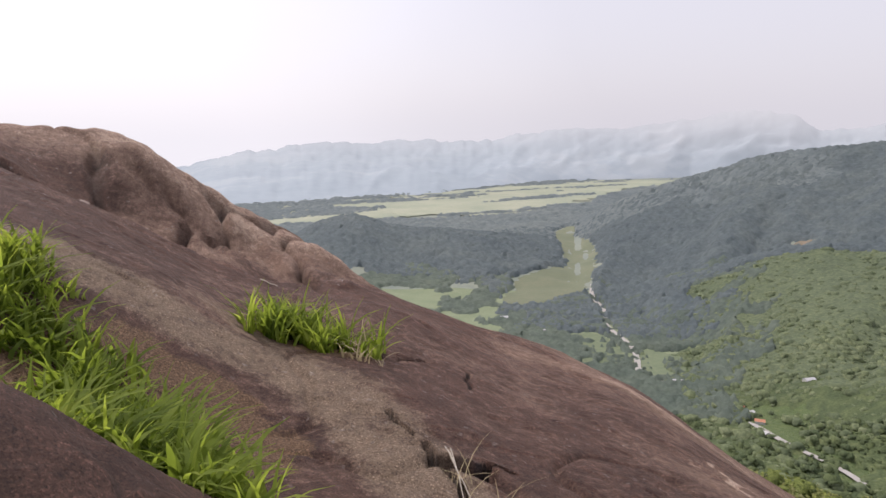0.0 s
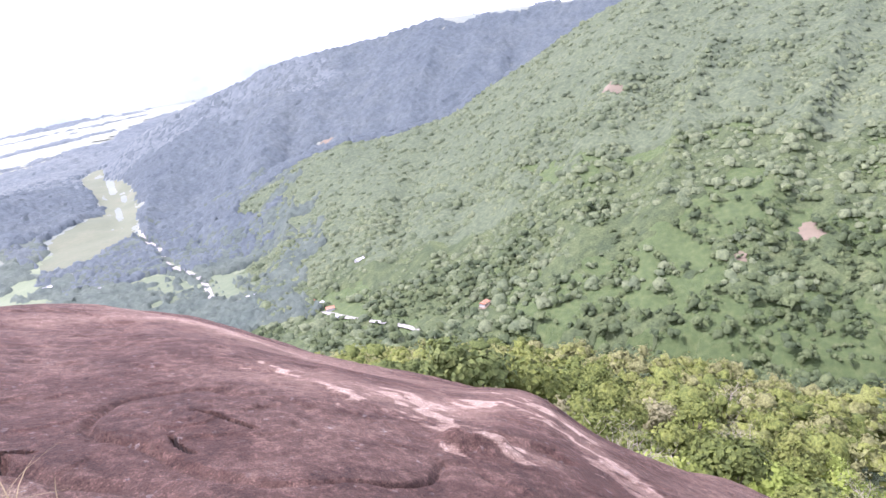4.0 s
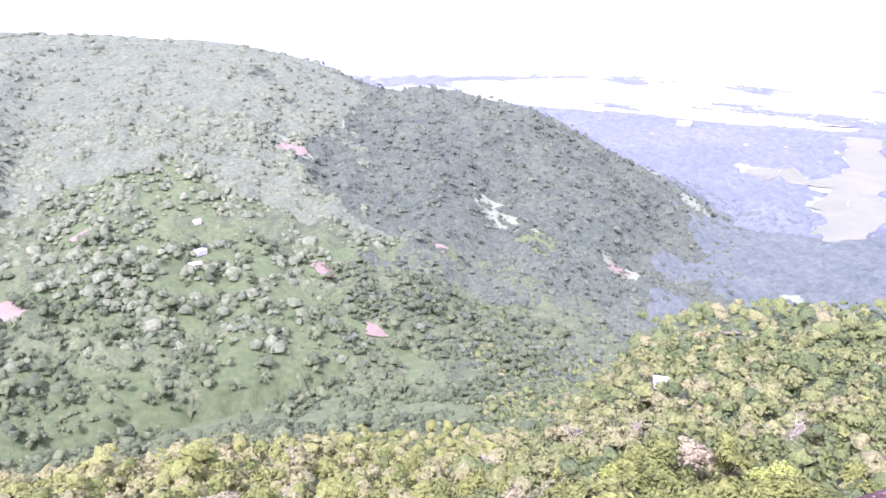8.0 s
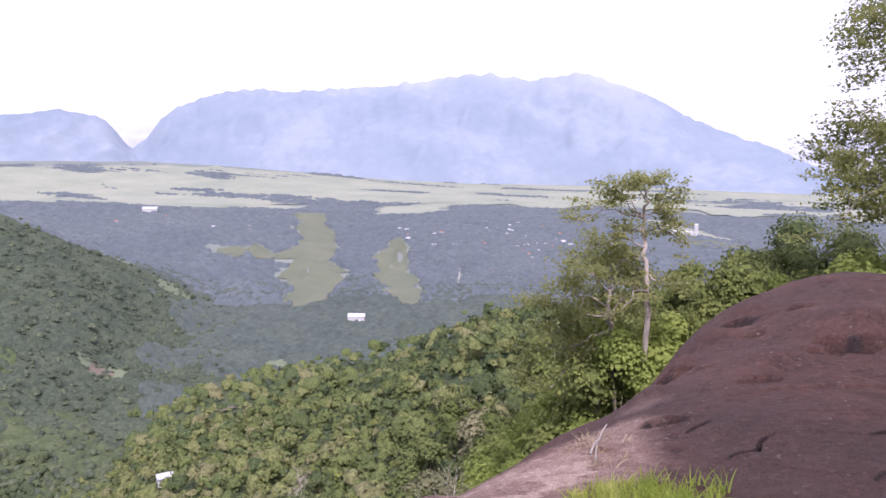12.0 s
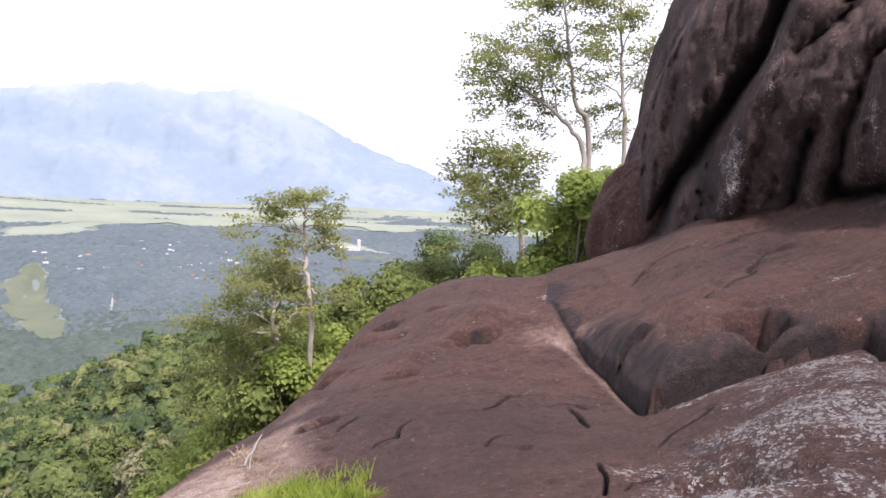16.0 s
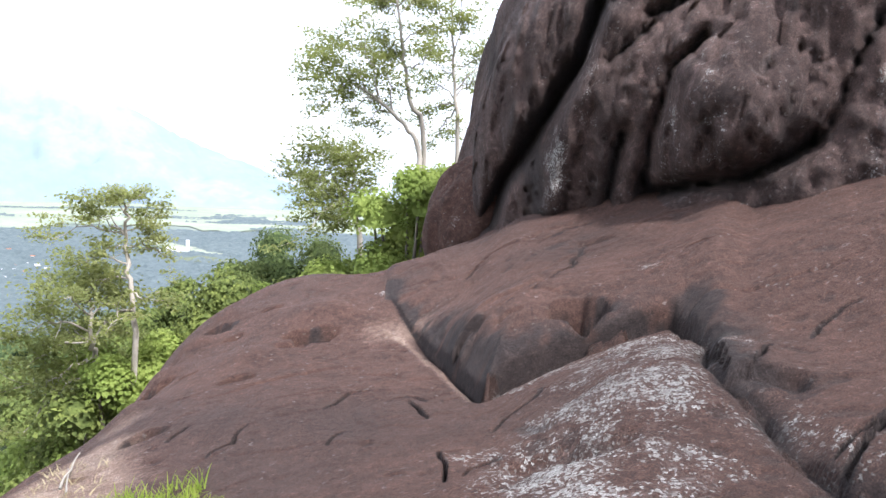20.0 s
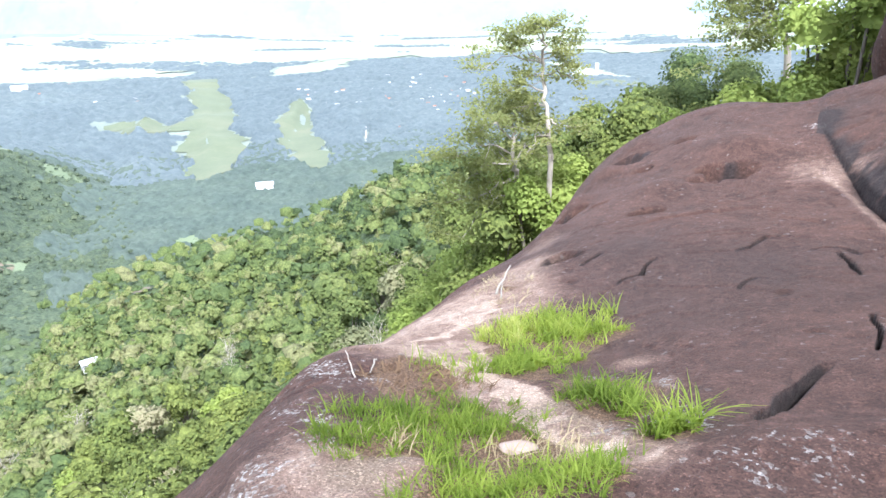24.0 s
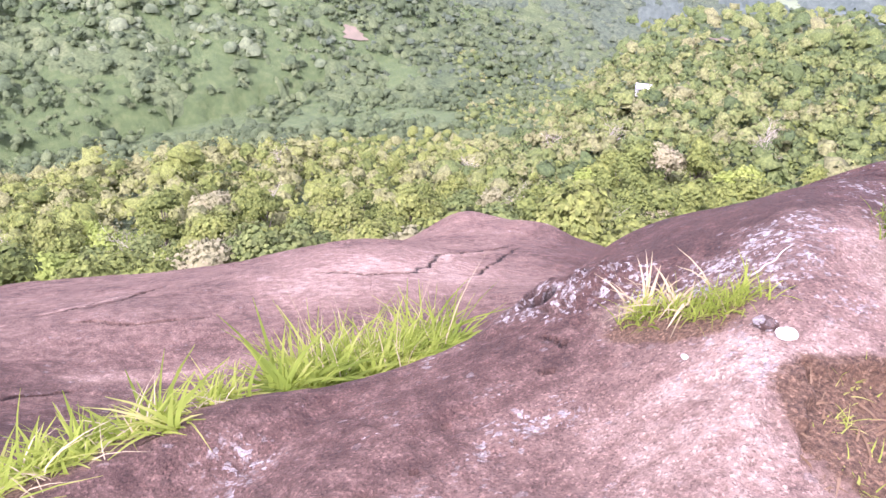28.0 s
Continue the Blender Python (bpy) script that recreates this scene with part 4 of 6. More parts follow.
    for a, rad, size in ((17.5, 2.33, 0.22), (14.5, 2.42, 0.16), (-2.5, 3.17, 0.2), (-5.2, 2.95, 0.16), (2.5, 2.68, 0.14), (40, 2.12, 0.12), (36.5, 2.06, 0.1)):
        gravel = np.maximum(gravel, 1.0 * blob(x, y, a, rad, size, 1.3))
    lichen = 0.10 + (0.06 + 0.07 * (1 - smooth(r, 2.4, 3.4))) * smooth(az, 8, 30) * (1 - smooth(az, 100, 115))
    for a, rad, size, k in ((21, 3.4, 0.5, 0.30), (24, 2.7, 0.4, 0.26), (18, 3.6, 0.4, 0.26), (28, 2.4, 0.35, 0.2), (47, 2.45, 0.22, 0.9), (43, 2.4, 0.2, 0.5), (-45.5, 3.8, 0.7, 0.55), (-43.5, 5.3, 0.45, 0.5), (-39, 4.5, 0.5, 0.4),
                            ) + ((-46, 5.6, 0.35, 0.9), (-36, 6.1, 0.22, 1.0), (-32.5, 6.0, 0.22, 0.9), (-40, 6.1, 0.28, 1.0), (-43, 6.1, 0.3, 1.0), (-39, 5.3, 0.3, 0.6), (-42, 4.6, 0.4, 0.45), (-45, 4.2, 0.4, 0.7), (-43, 3.4, 0.5, 0.5), (-48, 3.4, 0.6, 0.6), (-30, 2.6, 0.4, 0.3), (-25, 2.4, 0.4, 0.25), (-53, 3.7, 0.4, 0.4), (-7.5, 3.5, 0.25, 0.6), (-9.5, 2.9, 0.22, 0.6), (-12, 2.8, 0.2, 0.6),
                            (-41.5, 7.6, 0.18, 0.9), (-20.6, 10.2, 0.18, 0.7), (27, 2.2, 0.3, 0.2), (33, 2.3, 0.35, 0.15), (105, 5.4, 0.25, 0.4), (60, 1.6, 0.6, 0.10), (40, 1.6, 0.7, 0.10)):
        lichen = lichen + k * blob(x, y, a, rad, size, 1.3)
    soil = 0 * x
    for a, rad, size, k in ((1.5, 4.65, 0.42, 1.0), (-2.5, 4.5, 0.38, 1.0), (1, 3.95, 0.34, 1.0), (-4.8, 3.35, 0.25, 1.0), (-7.5, 3.1, 0.22, 0.9), (14, 2.75, 0.26, 0.8), (8.5, 2.95, 0.3, 1.0), (4, 2.8, 0.3, 1.0), (0, 2.45, 0.34, 0.9), (5, 2.3, 0.3, 0.8),
                            ) + ((10, 3.6, 0.3, 1.0), (37.5, 1.97, 0.12, 1.0), (33, 1.9, 0.12, 0.9), (17.5, 1.35, 0.17, 1.3), (17.5, 1.65, 0.14, 1.3), (15.5, 1.5, 0.2, 1.3), (182, 4.2, 0.6, 1.1), (186, 3.8, 0.5, 1.0), (178.5, 3.9, 0.35, 1.0),
                            (170, 5.95, 0.35, 1.0), (167.5, 5.75, 0.25, 0.9), (3, 5.9, 0.25, 0.6), (-12.8, 2.7, 0.14, 0.8), (-2, 2.3, 0.25, 0.8)):
        soil = soil + k * blob(x, y, a, rad, size, 1.2)
    soil = soil + 0.9 * np.exp(-(near_line(x, y, [(112, 1.9), (98, 1.95), (86, 2.2), (76, 2.6), (64, 2.95), (56, 3.2)])[0] / 0.22) ** 2)
    soil = soil * (1 - 0.95 * channel) * (1 + 0.5 * fbm(x * 2.5, y * 2.5, 3, 431))
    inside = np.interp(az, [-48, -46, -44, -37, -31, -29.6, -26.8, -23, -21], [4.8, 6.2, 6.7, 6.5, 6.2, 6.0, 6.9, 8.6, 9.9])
    # broad dark tone, plus shade painted into clefts, pits, cracks, hollows and ledge foot
    stain_shade = 0.36 * (1 - smooth(az, 0, 14)) * smooth(r, 2.0, 3.0) * (0.6 + 0.8 * fbm(x / 1.8, y / 1.8, 3, 441))
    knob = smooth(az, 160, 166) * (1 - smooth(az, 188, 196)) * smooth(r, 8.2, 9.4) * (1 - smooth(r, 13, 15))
    stain_shade = stain_shade + 0.55 * knob * smooth(1 - np.abs(fbm(x / 1.5, y / 1.5, 2, 181)), 0.84, 0.97)
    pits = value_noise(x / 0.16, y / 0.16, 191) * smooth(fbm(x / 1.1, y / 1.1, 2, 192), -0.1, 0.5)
    stain_shade = stain_shade + 0.3 * smooth(pits, 0.55, 0.75) * smooth(r, 2.6, 3.6)
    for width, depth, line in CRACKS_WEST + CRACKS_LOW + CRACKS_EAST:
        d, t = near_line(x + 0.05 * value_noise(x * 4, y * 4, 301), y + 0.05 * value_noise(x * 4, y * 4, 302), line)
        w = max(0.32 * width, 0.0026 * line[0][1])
        stain_shade = stain_shade + 1.5 * np.clip(1.6 - d / w, 0, 1) * np.clip(np.minimum(t, 1 - t) * 8 + 0.2, 0, 1)
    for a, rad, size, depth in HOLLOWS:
        stain_shade = stain_shade + min(1.5, 3.2 * depth) * smooth(blob(x + 0.4 * size * fbm(x * 6, y * 6, 2, 307), y + 0.4 * size * fbm(x * 6, y * 6, 2, 308), a, rad, 0.72 * size, 1.8), 0.25, 0.62)
    stain_shade = stain_shade + (0.7 * np.exp(-np.abs(near_line(x, y, LEDGE)[0]) / 0.07) + (0.55 * np.exp(-(near_line(x, y, LEDGE)[0] / 0.22) ** 2) + 0.22 * np.exp(-(near_line(x, y, LEDGE)[0] / 0.6) ** 2)) * (r > inside) * (1 + 1.3 * fbm(x * 4, y * 4, 3, 442))) * (az < -20.5) * smooth(az, -73, -62)
    return {"stain_shade": stain_shade, "pale": np.minimum(pale, 1.08) + ragged * 0.4 + 0.75 * flaked, "gravel": gravel, "lichen": np.minimum(lichen * 0.8, 0.62) + ragged * 0.5, "soil": soil}


def weather(ob, values):
    for name, v in values.items():
        ob.data.attributes.new(name, "FLOAT", "POINT").data.foreach_set("value", np.clip(v, 0, 1.5).astype(np.float32))


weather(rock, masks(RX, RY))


# ---- the boulder above ----
FLUTES = [  # width, depth, stations of (bearing, rise)
    (1.5, 1.0, [(-36.1, 14.2), (-35.0, 9.6), (-32.7, 5.4), (-30.6, 1.3), (-29.7, -0.1), (-28.3, -4.3)]),
    (1.4, -0.40, [(-36.9, 12.4), (-36.0, 9.0), (-34.2, 4.7), (-33.7, 1.4), (-33.4, -2.6)]),
    (0.7, 0.45, [(-42.7, 14.0), (-39.8, 12.8)]),
    (0.6, 0.30, [(-40.4, 12.3), (-38.2, 10.2), (-37.0, 9.0)]),
    (0.9, 0.50, [(-44.1, 11.1), (-41.9, 9.0), (-41.0, 4.9), (-40.8, 4.0), (-40.3, -1.5)]),
    (0.7, 0.40, [(-38.7, 3.8), (-38.2, 2.0), (-37.8, -2.8)]),
    (0.5, 0.25, [(-45.6, 13.9), (-45.1, 12.5)]),
    (1.5, 0.70, [(-41.0, -1.0), (-44.0, -0.2), (-47.5, 0.6), (-50.5, 2.4), (-52.2, 3.9)]),
    (0.8, 0.30, [(-56, 14), (-54, 9), (-53, 5)]),
    (0.4, 0.25, [(-26.2, -1), (-25.6, -5)]),
]


def boulder(name, centre, axes, mat, seed, label, flutes=()):
    face = math.atan2(-centre[1], -centre[0])
    turn = np.radians(np.concatenate([np.arange(-180, -95, 5.0), np.arange(-95, 95, 0.42 if flutes else 2.0), np.arange(95, 180, 5.0), [180]]))
    rise = np.radians(np.linspace(-88, 88, 330 if flutes else 90))
    T, E = np.meshgrid(turn + face, rise)
    co = np.stack([np.cos(E) * np.cos(T), np.cos(E) * np.sin(T), np.sin(E)], -1).reshape(-1, 3)
    x, y, z = co.T
    k = 1 + 0.05 * fbm(x * 2 + 5, y * 2 + z * 1.3, 4, seed) + 0.03 * fbm(x * 5 + z * 0.8, y * 5 + z * 0.7, 3, seed + 3)
    co = co * k[:, None] * np.array(axes)
    at = co + np.array(centre)
    az, rad = np.degrees(np.arctan2(-at[:, 0], at[:, 1])), np.hypot(at[:, 0], at[:, 1])
    rise = np.degrees(np.arctan2(at[:, 2], rad))
    front = smooth(-(at[:, :2] * co[:, :2]).sum(1) / rad / max(axes), -0.2, 0.15)
    way = at[:, :2] / rad[:, None]
    push = np.zeros(len(at))
    for width, depth, line in flutes:
        best = np.full(len(at), 1e9)
        for (a0, e0), (a1, e1) in zip(line[:-1], line[1:]):
            t = np.clip(((az - a0) * (a1 - a0) + (rise - e0) * (e1 - e0)) / ((a1 - a0) ** 2 + (e1 - e0) ** 2), 0, 1)
            best = np.minimum(best, np.hypot(az - a0 - t * (a1 - a0), rise - e0 - t * (e1 - e0)))
        push += (1.5 * depth * np.exp(-best / (0.36 * width)) if depth > 0 else 1.2 * depth * np.exp(-(best / (0.7 * width)) ** 2))
    if flutes:
        push -= 0.8 * np.exp(-(((az + 46.0) / 4.5) ** 2 + ((rise - 6.0) / 4.5) ** 2))
        push += 0.16 * (1 - np.abs(fbm(az * 0.7 + rise * 0.12, rise * 0.10, 4, 77, 0.6))) ** 6 + 0.06 * fbm(az * 2.2, rise * 0.6, 4, 78) + 0.05 * np.abs(fbm(az * 0.8, rise * 0.8, 3, 76))
    co[:, :2] += way * (push * front)[:, None]
    ob = mesh_object(name, co, grid_faces(*T.shape)[:, ::-1], mat)
    ob.location = centre
    runs = smooth(fbm(az * 0.55, rise * 0.08, 3, 79), 0.15, 0.8)
    # dark runs, plus shade painted into the flutes and under the bulge
    weather(ob, {"lichen": 0.20 + 0.27 * runs + 0.7 * np.exp(-(((az + 33.6) / 0.9) ** 2 + ((rise - 0.5) / 3.0) ** 2)) + 0.22 * np.exp(-(((az + 45.0) / 2.6) ** 2 + ((rise - 6) / 3.0) ** 2)) + 0.35 * np.exp(-(((az + 35.5) / 0.9) ** 2 + ((rise - 8.5) / 4.0) ** 2)),
                 "pale": 0.25 * np.exp(-(((az + 45) / 4) ** 2 + ((rise - 7) / 3) ** 2)) + 0.12 * runs, "gravel": 0 * az, "soil": 0 * az, "stain_shade": 0.38 * smooth(fbm(az * 0.6 + 7, rise * 0.07, 3, 85), 0.0, 0.7) * (1 - 0.6 * np.exp(-((az + 45.5) / 3.5) ** 2)) + 0.9 * smooth(push, 0.18, 0.55) * front + 0.5 * np.exp(-(((az + 30.5 - 0.45 * (rise - 3)) / 1.6) ** 2)) * (az > -38)})
    return tagged(ob, label, "boulder")


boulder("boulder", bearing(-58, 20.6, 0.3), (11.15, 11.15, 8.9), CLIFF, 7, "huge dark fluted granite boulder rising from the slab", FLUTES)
boulder("boulder", bearing(-28.3, 15.0, -1.25), (1.3, 1.3, 1.6), ROCK, 8, "reddish rounded granite boulder beside the huge one")


# ---- fields, clearings and roads ----
CLEARED = []


def lane(line):
    """Bearings, distances and half widths along a smooth run."""
    t = np.linspace(0, len(line) - 1, 14 * (len(line) - 1) + 1)
    k = np.arange(len(line))
    return [curve_at(t, k, [q[i] for q in line]) for i in range(3)]


def ribbon(name, line, mat, label, category, lift=0.5, wobble=0.12, seed=0, across=9):
    a, r, w = lane(line)
    x, y = -np.sin(np.radians(a)) * r, np.cos(np.radians(a)) * r
    tx, ty = np.gradient(x), np.gradient(y)
    n = np.hypot(tx, ty)
    nx, ny = -ty / n, tx / n
    u = np.linspace(-1, 1, across)
    wl = w * (1 + wobble * fbm(np.arange(len(w)) / 4.0, 0 * w, 4, seed + 1, 0.7)) * np.minimum(1, np.sqrt(np.linspace(0.05, 12, len(w))) + 0) * np.minimum(1, np.sqrt(np.linspace(12, 0.05, len(w))))
    X, Y = x[:, None] + nx[:, None] * wl[:, None] * u, y[:, None] + ny[:, None] * wl[:, None] * u
    Z = land_at(X, Y) + lift
    f = grid_faces(*X.shape)
    ob = mesh_object(name, np.stack([X, Y, Z], -1).reshape(-1, 3), f, mat)
    if ob.data.polygons[len(f) // 2].normal.z < 0:
        ob.data.flip_normals()
    CLEARED.append((x, y, wl))
    return tagged(ob, label, category, kind="structure")


def opening(line):
    """Ground left free of trees: places along a run and half widths."""
    a, r, w = lane(line)
    return -np.sin(np.radians(a)) * r, np.cos(np.radians(a)) * r, 0.6 * w


def open_ground(x, y, margin=0.0):
    """True where no field, clearing or road lies."""
    free = np.ones(len(x), bool)
    x, y = x + 7 * fbm(x / 16, y / 16, 3, 78), y + 7 * fbm(x / 16, y / 16, 3, 79)
    stray = (fbm(x / 9, y / 9, 2, 77) > 0.18) & (np.hypot(x, y) < 850)
    for cx, cy, w in CLEARED:
        for i in range(0, len(cx), 2):
            free &= (x - cx[i]) ** 2 + (y - cy[i]) ** 2 > (w[i] + margin) ** 2
    return free | stray


ribbon("paddy_field", [(25.6, 2250, 28), (26.3, 1950, 40), (25.7, 1640, 42), (26.3, 1360, 44), (26.0, 1190, 38), (27.6, 1030, 16)], PADDY, "winding green paddy field between trees", "field", 1.2, 0.3, seed=1)
ribbon("paddy_field", [(23.5, 2020, 24), (21.5, 2120, 55), (18.0, 2470, 85), (13.0, 2857, 60)], FARPADDY, "pale field reaching in among the plain's trees", "field", 2.0, 0.4, seed=11)
ribbon("paddy_field", [(-0.6, 2400, 18), (-1.9, 2280, 30), (-4.5, 2057, 34), (-7.7, 1913, 14)], FARPADDY, "pale strip of field in the plain", "field", 2.0, 0.4, seed=12)
ribbon("paddy_field", [(34.0, 2500, 40), (30.7, 2530, 60), (27.0, 2420, 40)], FARPADDY, "pale field behind the plain's trees", "field", 2.0, 0.4, seed=13)
ribbon("paddy_field", [(33.5, 1520, 22), (32.0, 1500, 46), (29.5, 1450, 50), (27.2, 1400, 40)], PADDY, "flat green paddy field at the wood's edge", "field", 1.5, 0.3, seed=2)
ribbon("paddy_field", [(19.0, 1660, 12), (19.2, 1540, 22), (19.7, 1377, 33), (19.0, 1204, 33), (18.0, 1050, 24)], PADDY, "narrow tongue of green paddy field", "field", 1.2, 0.25, seed=3)
ribbon("paddy_field", [(145.2, 2000, 22), (145.4, 1800, 26), (144.5, 1600, 36), (144.2, 1400, 32), (145.8, 1250, 55), (148.2, 1120, 46), (150.5, 1070, 14)], PADDY, "long green paddy field winding down the valley", "field", seed=4)
ribbon("paddy_field", [(143.6, 890, 14), (142.5, 810, 24), (142.3, 740, 18)], MEADOW, "small green field beside the road", "field", seed=5)
ribbon("paddy_field", [(138.8, 810, 12), (137.6, 750, 27), (137.6, 690, 14)], MEADOW, "small green field across the road", "field", seed=6)
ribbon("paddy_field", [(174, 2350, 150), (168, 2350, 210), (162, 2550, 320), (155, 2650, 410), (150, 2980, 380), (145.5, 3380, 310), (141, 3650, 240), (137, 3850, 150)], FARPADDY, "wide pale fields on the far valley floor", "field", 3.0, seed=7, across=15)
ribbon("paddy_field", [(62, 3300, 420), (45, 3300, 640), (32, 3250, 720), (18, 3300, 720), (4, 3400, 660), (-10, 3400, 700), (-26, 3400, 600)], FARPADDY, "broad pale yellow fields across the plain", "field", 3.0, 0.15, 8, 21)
WIDE = CLEARED.pop()
WEST = CLEARED.pop()
for line in ([(94.3, 568, 14), (97, 512, 36), (99.8, 468, 50), (103, 448, 60), (110.5, 450, 45)], [(78.1, 684, 10), (77.8, 575, 60), (75.5, 500, 80), (72, 440, 80)], [(129, 585, 30), (128, 530, 30), (124, 455, 16)],
             [(53.3, 770, 30), (52, 750, 30)], [(49.4, 721, 30), (48.5, 700, 26)], [(112, 700, 20), (108, 640, 26), (106, 600, 14)], [(64, 470, 30), (60, 440, 34)], [(89, 420, 26), (84, 400, 30)]):
    CLEARED.append(opening(line))
for i, line in enumerate(([(90.5, 500, 5), (90.7, 478, 10)], [(95.5, 462, 5), (96, 450, 9)], [(105.5, 780, 12), (104, 765, 12)], [(117.2, 484, 4), (116.4, 480, 6)], [(67.9, 548, 7), (66.3, 530, 6)], [(63.4, 486, 4), (62.8, 472, 8)],
                          [(57.8, 624, 6), (56.8, 620, 9)], [(43, 745, 10), (41.5, 738, 11)], [(85.5, 574, 7), (84.6, 560, 8)], [(127.4, 648, 5), (126.6, 640, 5)], [(69.8, 770, 12), (68.4, 752, 12)], [(128.5, 1370, 12), (127.5, 1360, 14)], [(33.6, 190, 2.0), (32.8, 186, 2.4)], [(37.2, 128, 1.2), (36.6, 127, 1.6)])):
    ribbon("earth_scar", line, SCAR, "bare reddish earth scar among the trees", "earth", 0.8, 0.2, 40 + i, 7)
ribbon("road", [(143.4, 1200, 3.2), (143.2, 1113, 3.2), (142.3, 1036, 3.2), (142.1, 944, 3.2), (141.1, 880, 3.2), (140.0, 818, 3.2), (139.6, 756, 3.2), (139.3, 703, 3.2), (137.5, 668, 3.2)], TRACK, "pale winding valley road", "road", 1.2, 0.05, 60, 3)
ribbon("road", [(131, 560, 2.2), (128, 516, 2.2), (124.5, 481, 2.2), (121.5, 445, 2.2)], TRACK, "pale dirt track on the slope", "road", 1.4, 0.05, 61, 3)
ribbon("road", [(14.0, 1340, 1.2), (14.1, 1250, 1.2), (14.2, 1150, 1.2)], TRACK, "straight pale track between trees", "road", 3.0, 0.05, 62, 3)


# ---- woods ----
def leaf_quads(c, nrm, size, rng):
    """Bent leaf clumps at centres c facing nrm, as vertices."""
    t = np.cross(nrm, rng.normal(size=nrm.shape))
    t /= np.linalg.norm(t, axis=-1, keepdims=True) + 1e-9
    b = np.cross(nrm, t)
    s = size[..., None]
    bend = nrm * s * 0.35
    return np.stack([c - t * s - bend, c - b * s * 0.8, c + t * s - bend, c + b * s * 0.8], -2).reshape(-1, 3)


def dome(segments, rings):
    """An upper half ball of unit size: vertices and triangles."""
    v, f = [(0, 0, 1)], []
    for i in range(rings):
        th = math.radians(100) * (i + 1) / rings
        v += [(math.sin(th) * math.cos(6.2832 * (j + 0.5 * i) / segments), math.sin(th) * math.sin(6.2832 * (j + 0.5 * i) / segments), math.cos(th)) for j in range(segments)]
    f += [(0, 1 + j, 1 + (j + 1) % segments) for j in range(segments)]
    for i in range(rings - 1):
        p, q = 1 + i * segments, 1 + (i + 1) * segments
        for j in range(segments):
            k = (j + 1) % segments
            f += [(p + j, q + j, p + k), (p + k, q + j, q + k)]
    return np.array(v, float), np.array(f)


def crown_marks(ob, out, tint):
    ob.data.attributes.new("crown", "FLOAT_VECTOR", "POINT").data.foreach_set("vector", np.ascontiguousarray(out, np.float32).ravel())
    ob.data.attributes.new("tint", "FLOAT", "POINT").data.foreach_set("value", np.ascontiguousarray(tint, np.float32))


def clump_mesh(name, places, size, lobes, cards, mat, seed, label="", squash=0.85, segments=5, rings=2, card=0.2, core=0.6, stray=0.5):
    """Woods: one mesh of many crowns, each of several uneven leafy lobes with loose leaf clumps standing off them."""
    rng = np.random.default_rng(seed)
    n = len(places)
    tv, tf = dome(segments, rings)
    off = rng.normal(size=(n, lobes, 3)) * np.array([0.52, 0.52, 0.30]) * (0 if lobes == 1 else 1)
    scale = (1.0 if lobes == 1 else 0.62) * (0.55 + 0.8 * rng.random((n, lobes)))
    centre = places[:, None] + off * size[:, None, None]
    jig = 1 + (0.30 if lobes > 1 else 0.22) * rng.normal(size=(n, lobes, len(tv), 1))
    turn = rng.random((n, lobes)) * 6.283
    c, s_ = np.cos(turn)[..., None], np.sin(turn)[..., None]
    shape = np.stack([tv[:, 0] * c - tv[:, 1] * s_, tv[:, 0] * s_ + tv[:, 1] * c, np.broadcast_to(tv[:, 2] * squash, (n, lobes, len(tv)))], -1)
    v1 = centre[:, :, None] + shape * jig * (core * scale * size[:, None])[..., None, None]
    f1 = (np.arange(n * lobes)[:, None, None] * len(tv) + tf[None]).reshape(-1, 3)
    v1 = v1.reshape(-1, 3)
    if cards:
        pick = rng.integers(0, lobes, (n, cards))
        d = rng.normal(size=(n, cards, 3))
        d /= np.linalg.norm(d, axis=2, keepdims=True)
        d[..., 2] = np.abs(d[..., 2]) - 0.15
        rad = np.take_along_axis(scale, pick, 1) * size[:, None]
        c2 = np.take_along_axis(centre, pick[..., None], 1) + d * (rad * (0.72 + stray * rng.random((n, cards)) ** (2.0 * stray)))[..., None] * np.array([1, 1, squash])
        nrm = d + rng.normal(size=d.shape) * 0.35 + np.array([0, 0, 0.35])
        nrm /= np.linalg.norm(nrm, axis=2, keepdims=True)
        v2 = leaf_quads(c2, nrm, size[:, None] * card * (0.6 + 0.8 * rng.random((n, cards))), rng)
        q = np.arange(len(v2)).reshape(-1, 4) + len(v1)
        f1 = np.concatenate([f1, q[:, [0, 1, 2]], q[:, [0, 2, 3]]])
        v1 = np.concatenate([v1, v2])
    ob = mesh_object(name, v1, f1, mat, True)
    # the way out of each crown and lobe, and a shade of green for each crown
    own = np.repeat(np.arange(n), lobes * len(tv))
    hub = np.repeat(centre.reshape(-1, 3), len(tv), 0)
    if cards:
        own = np.concatenate([own, np.repeat(np.arange(n), cards * 4)])
        hub = np.concatenate([hub, np.repeat(np.take_along_axis(centre, pick[..., None], 1).reshape(-1, 3), 4, 0)])
    out = v1 - places[own] + np.array([0, 0, 0.35]) * size[own][:, None]
    lobe = v1 - hub
    out = out / (np.linalg.norm(out, axis=1, keepdims=True) + 1e-6) + 0.8 * lobe / (np.linalg.norm(lobe, axis=1, keepdims=True) + 1e-6)
    out /= np.linalg.norm(out, axis=1, keepdims=True) + 1e-6
    crown_marks(ob, out, rng.random(n)[own])
    return tagged(ob, label, "woods", kind="stuff")


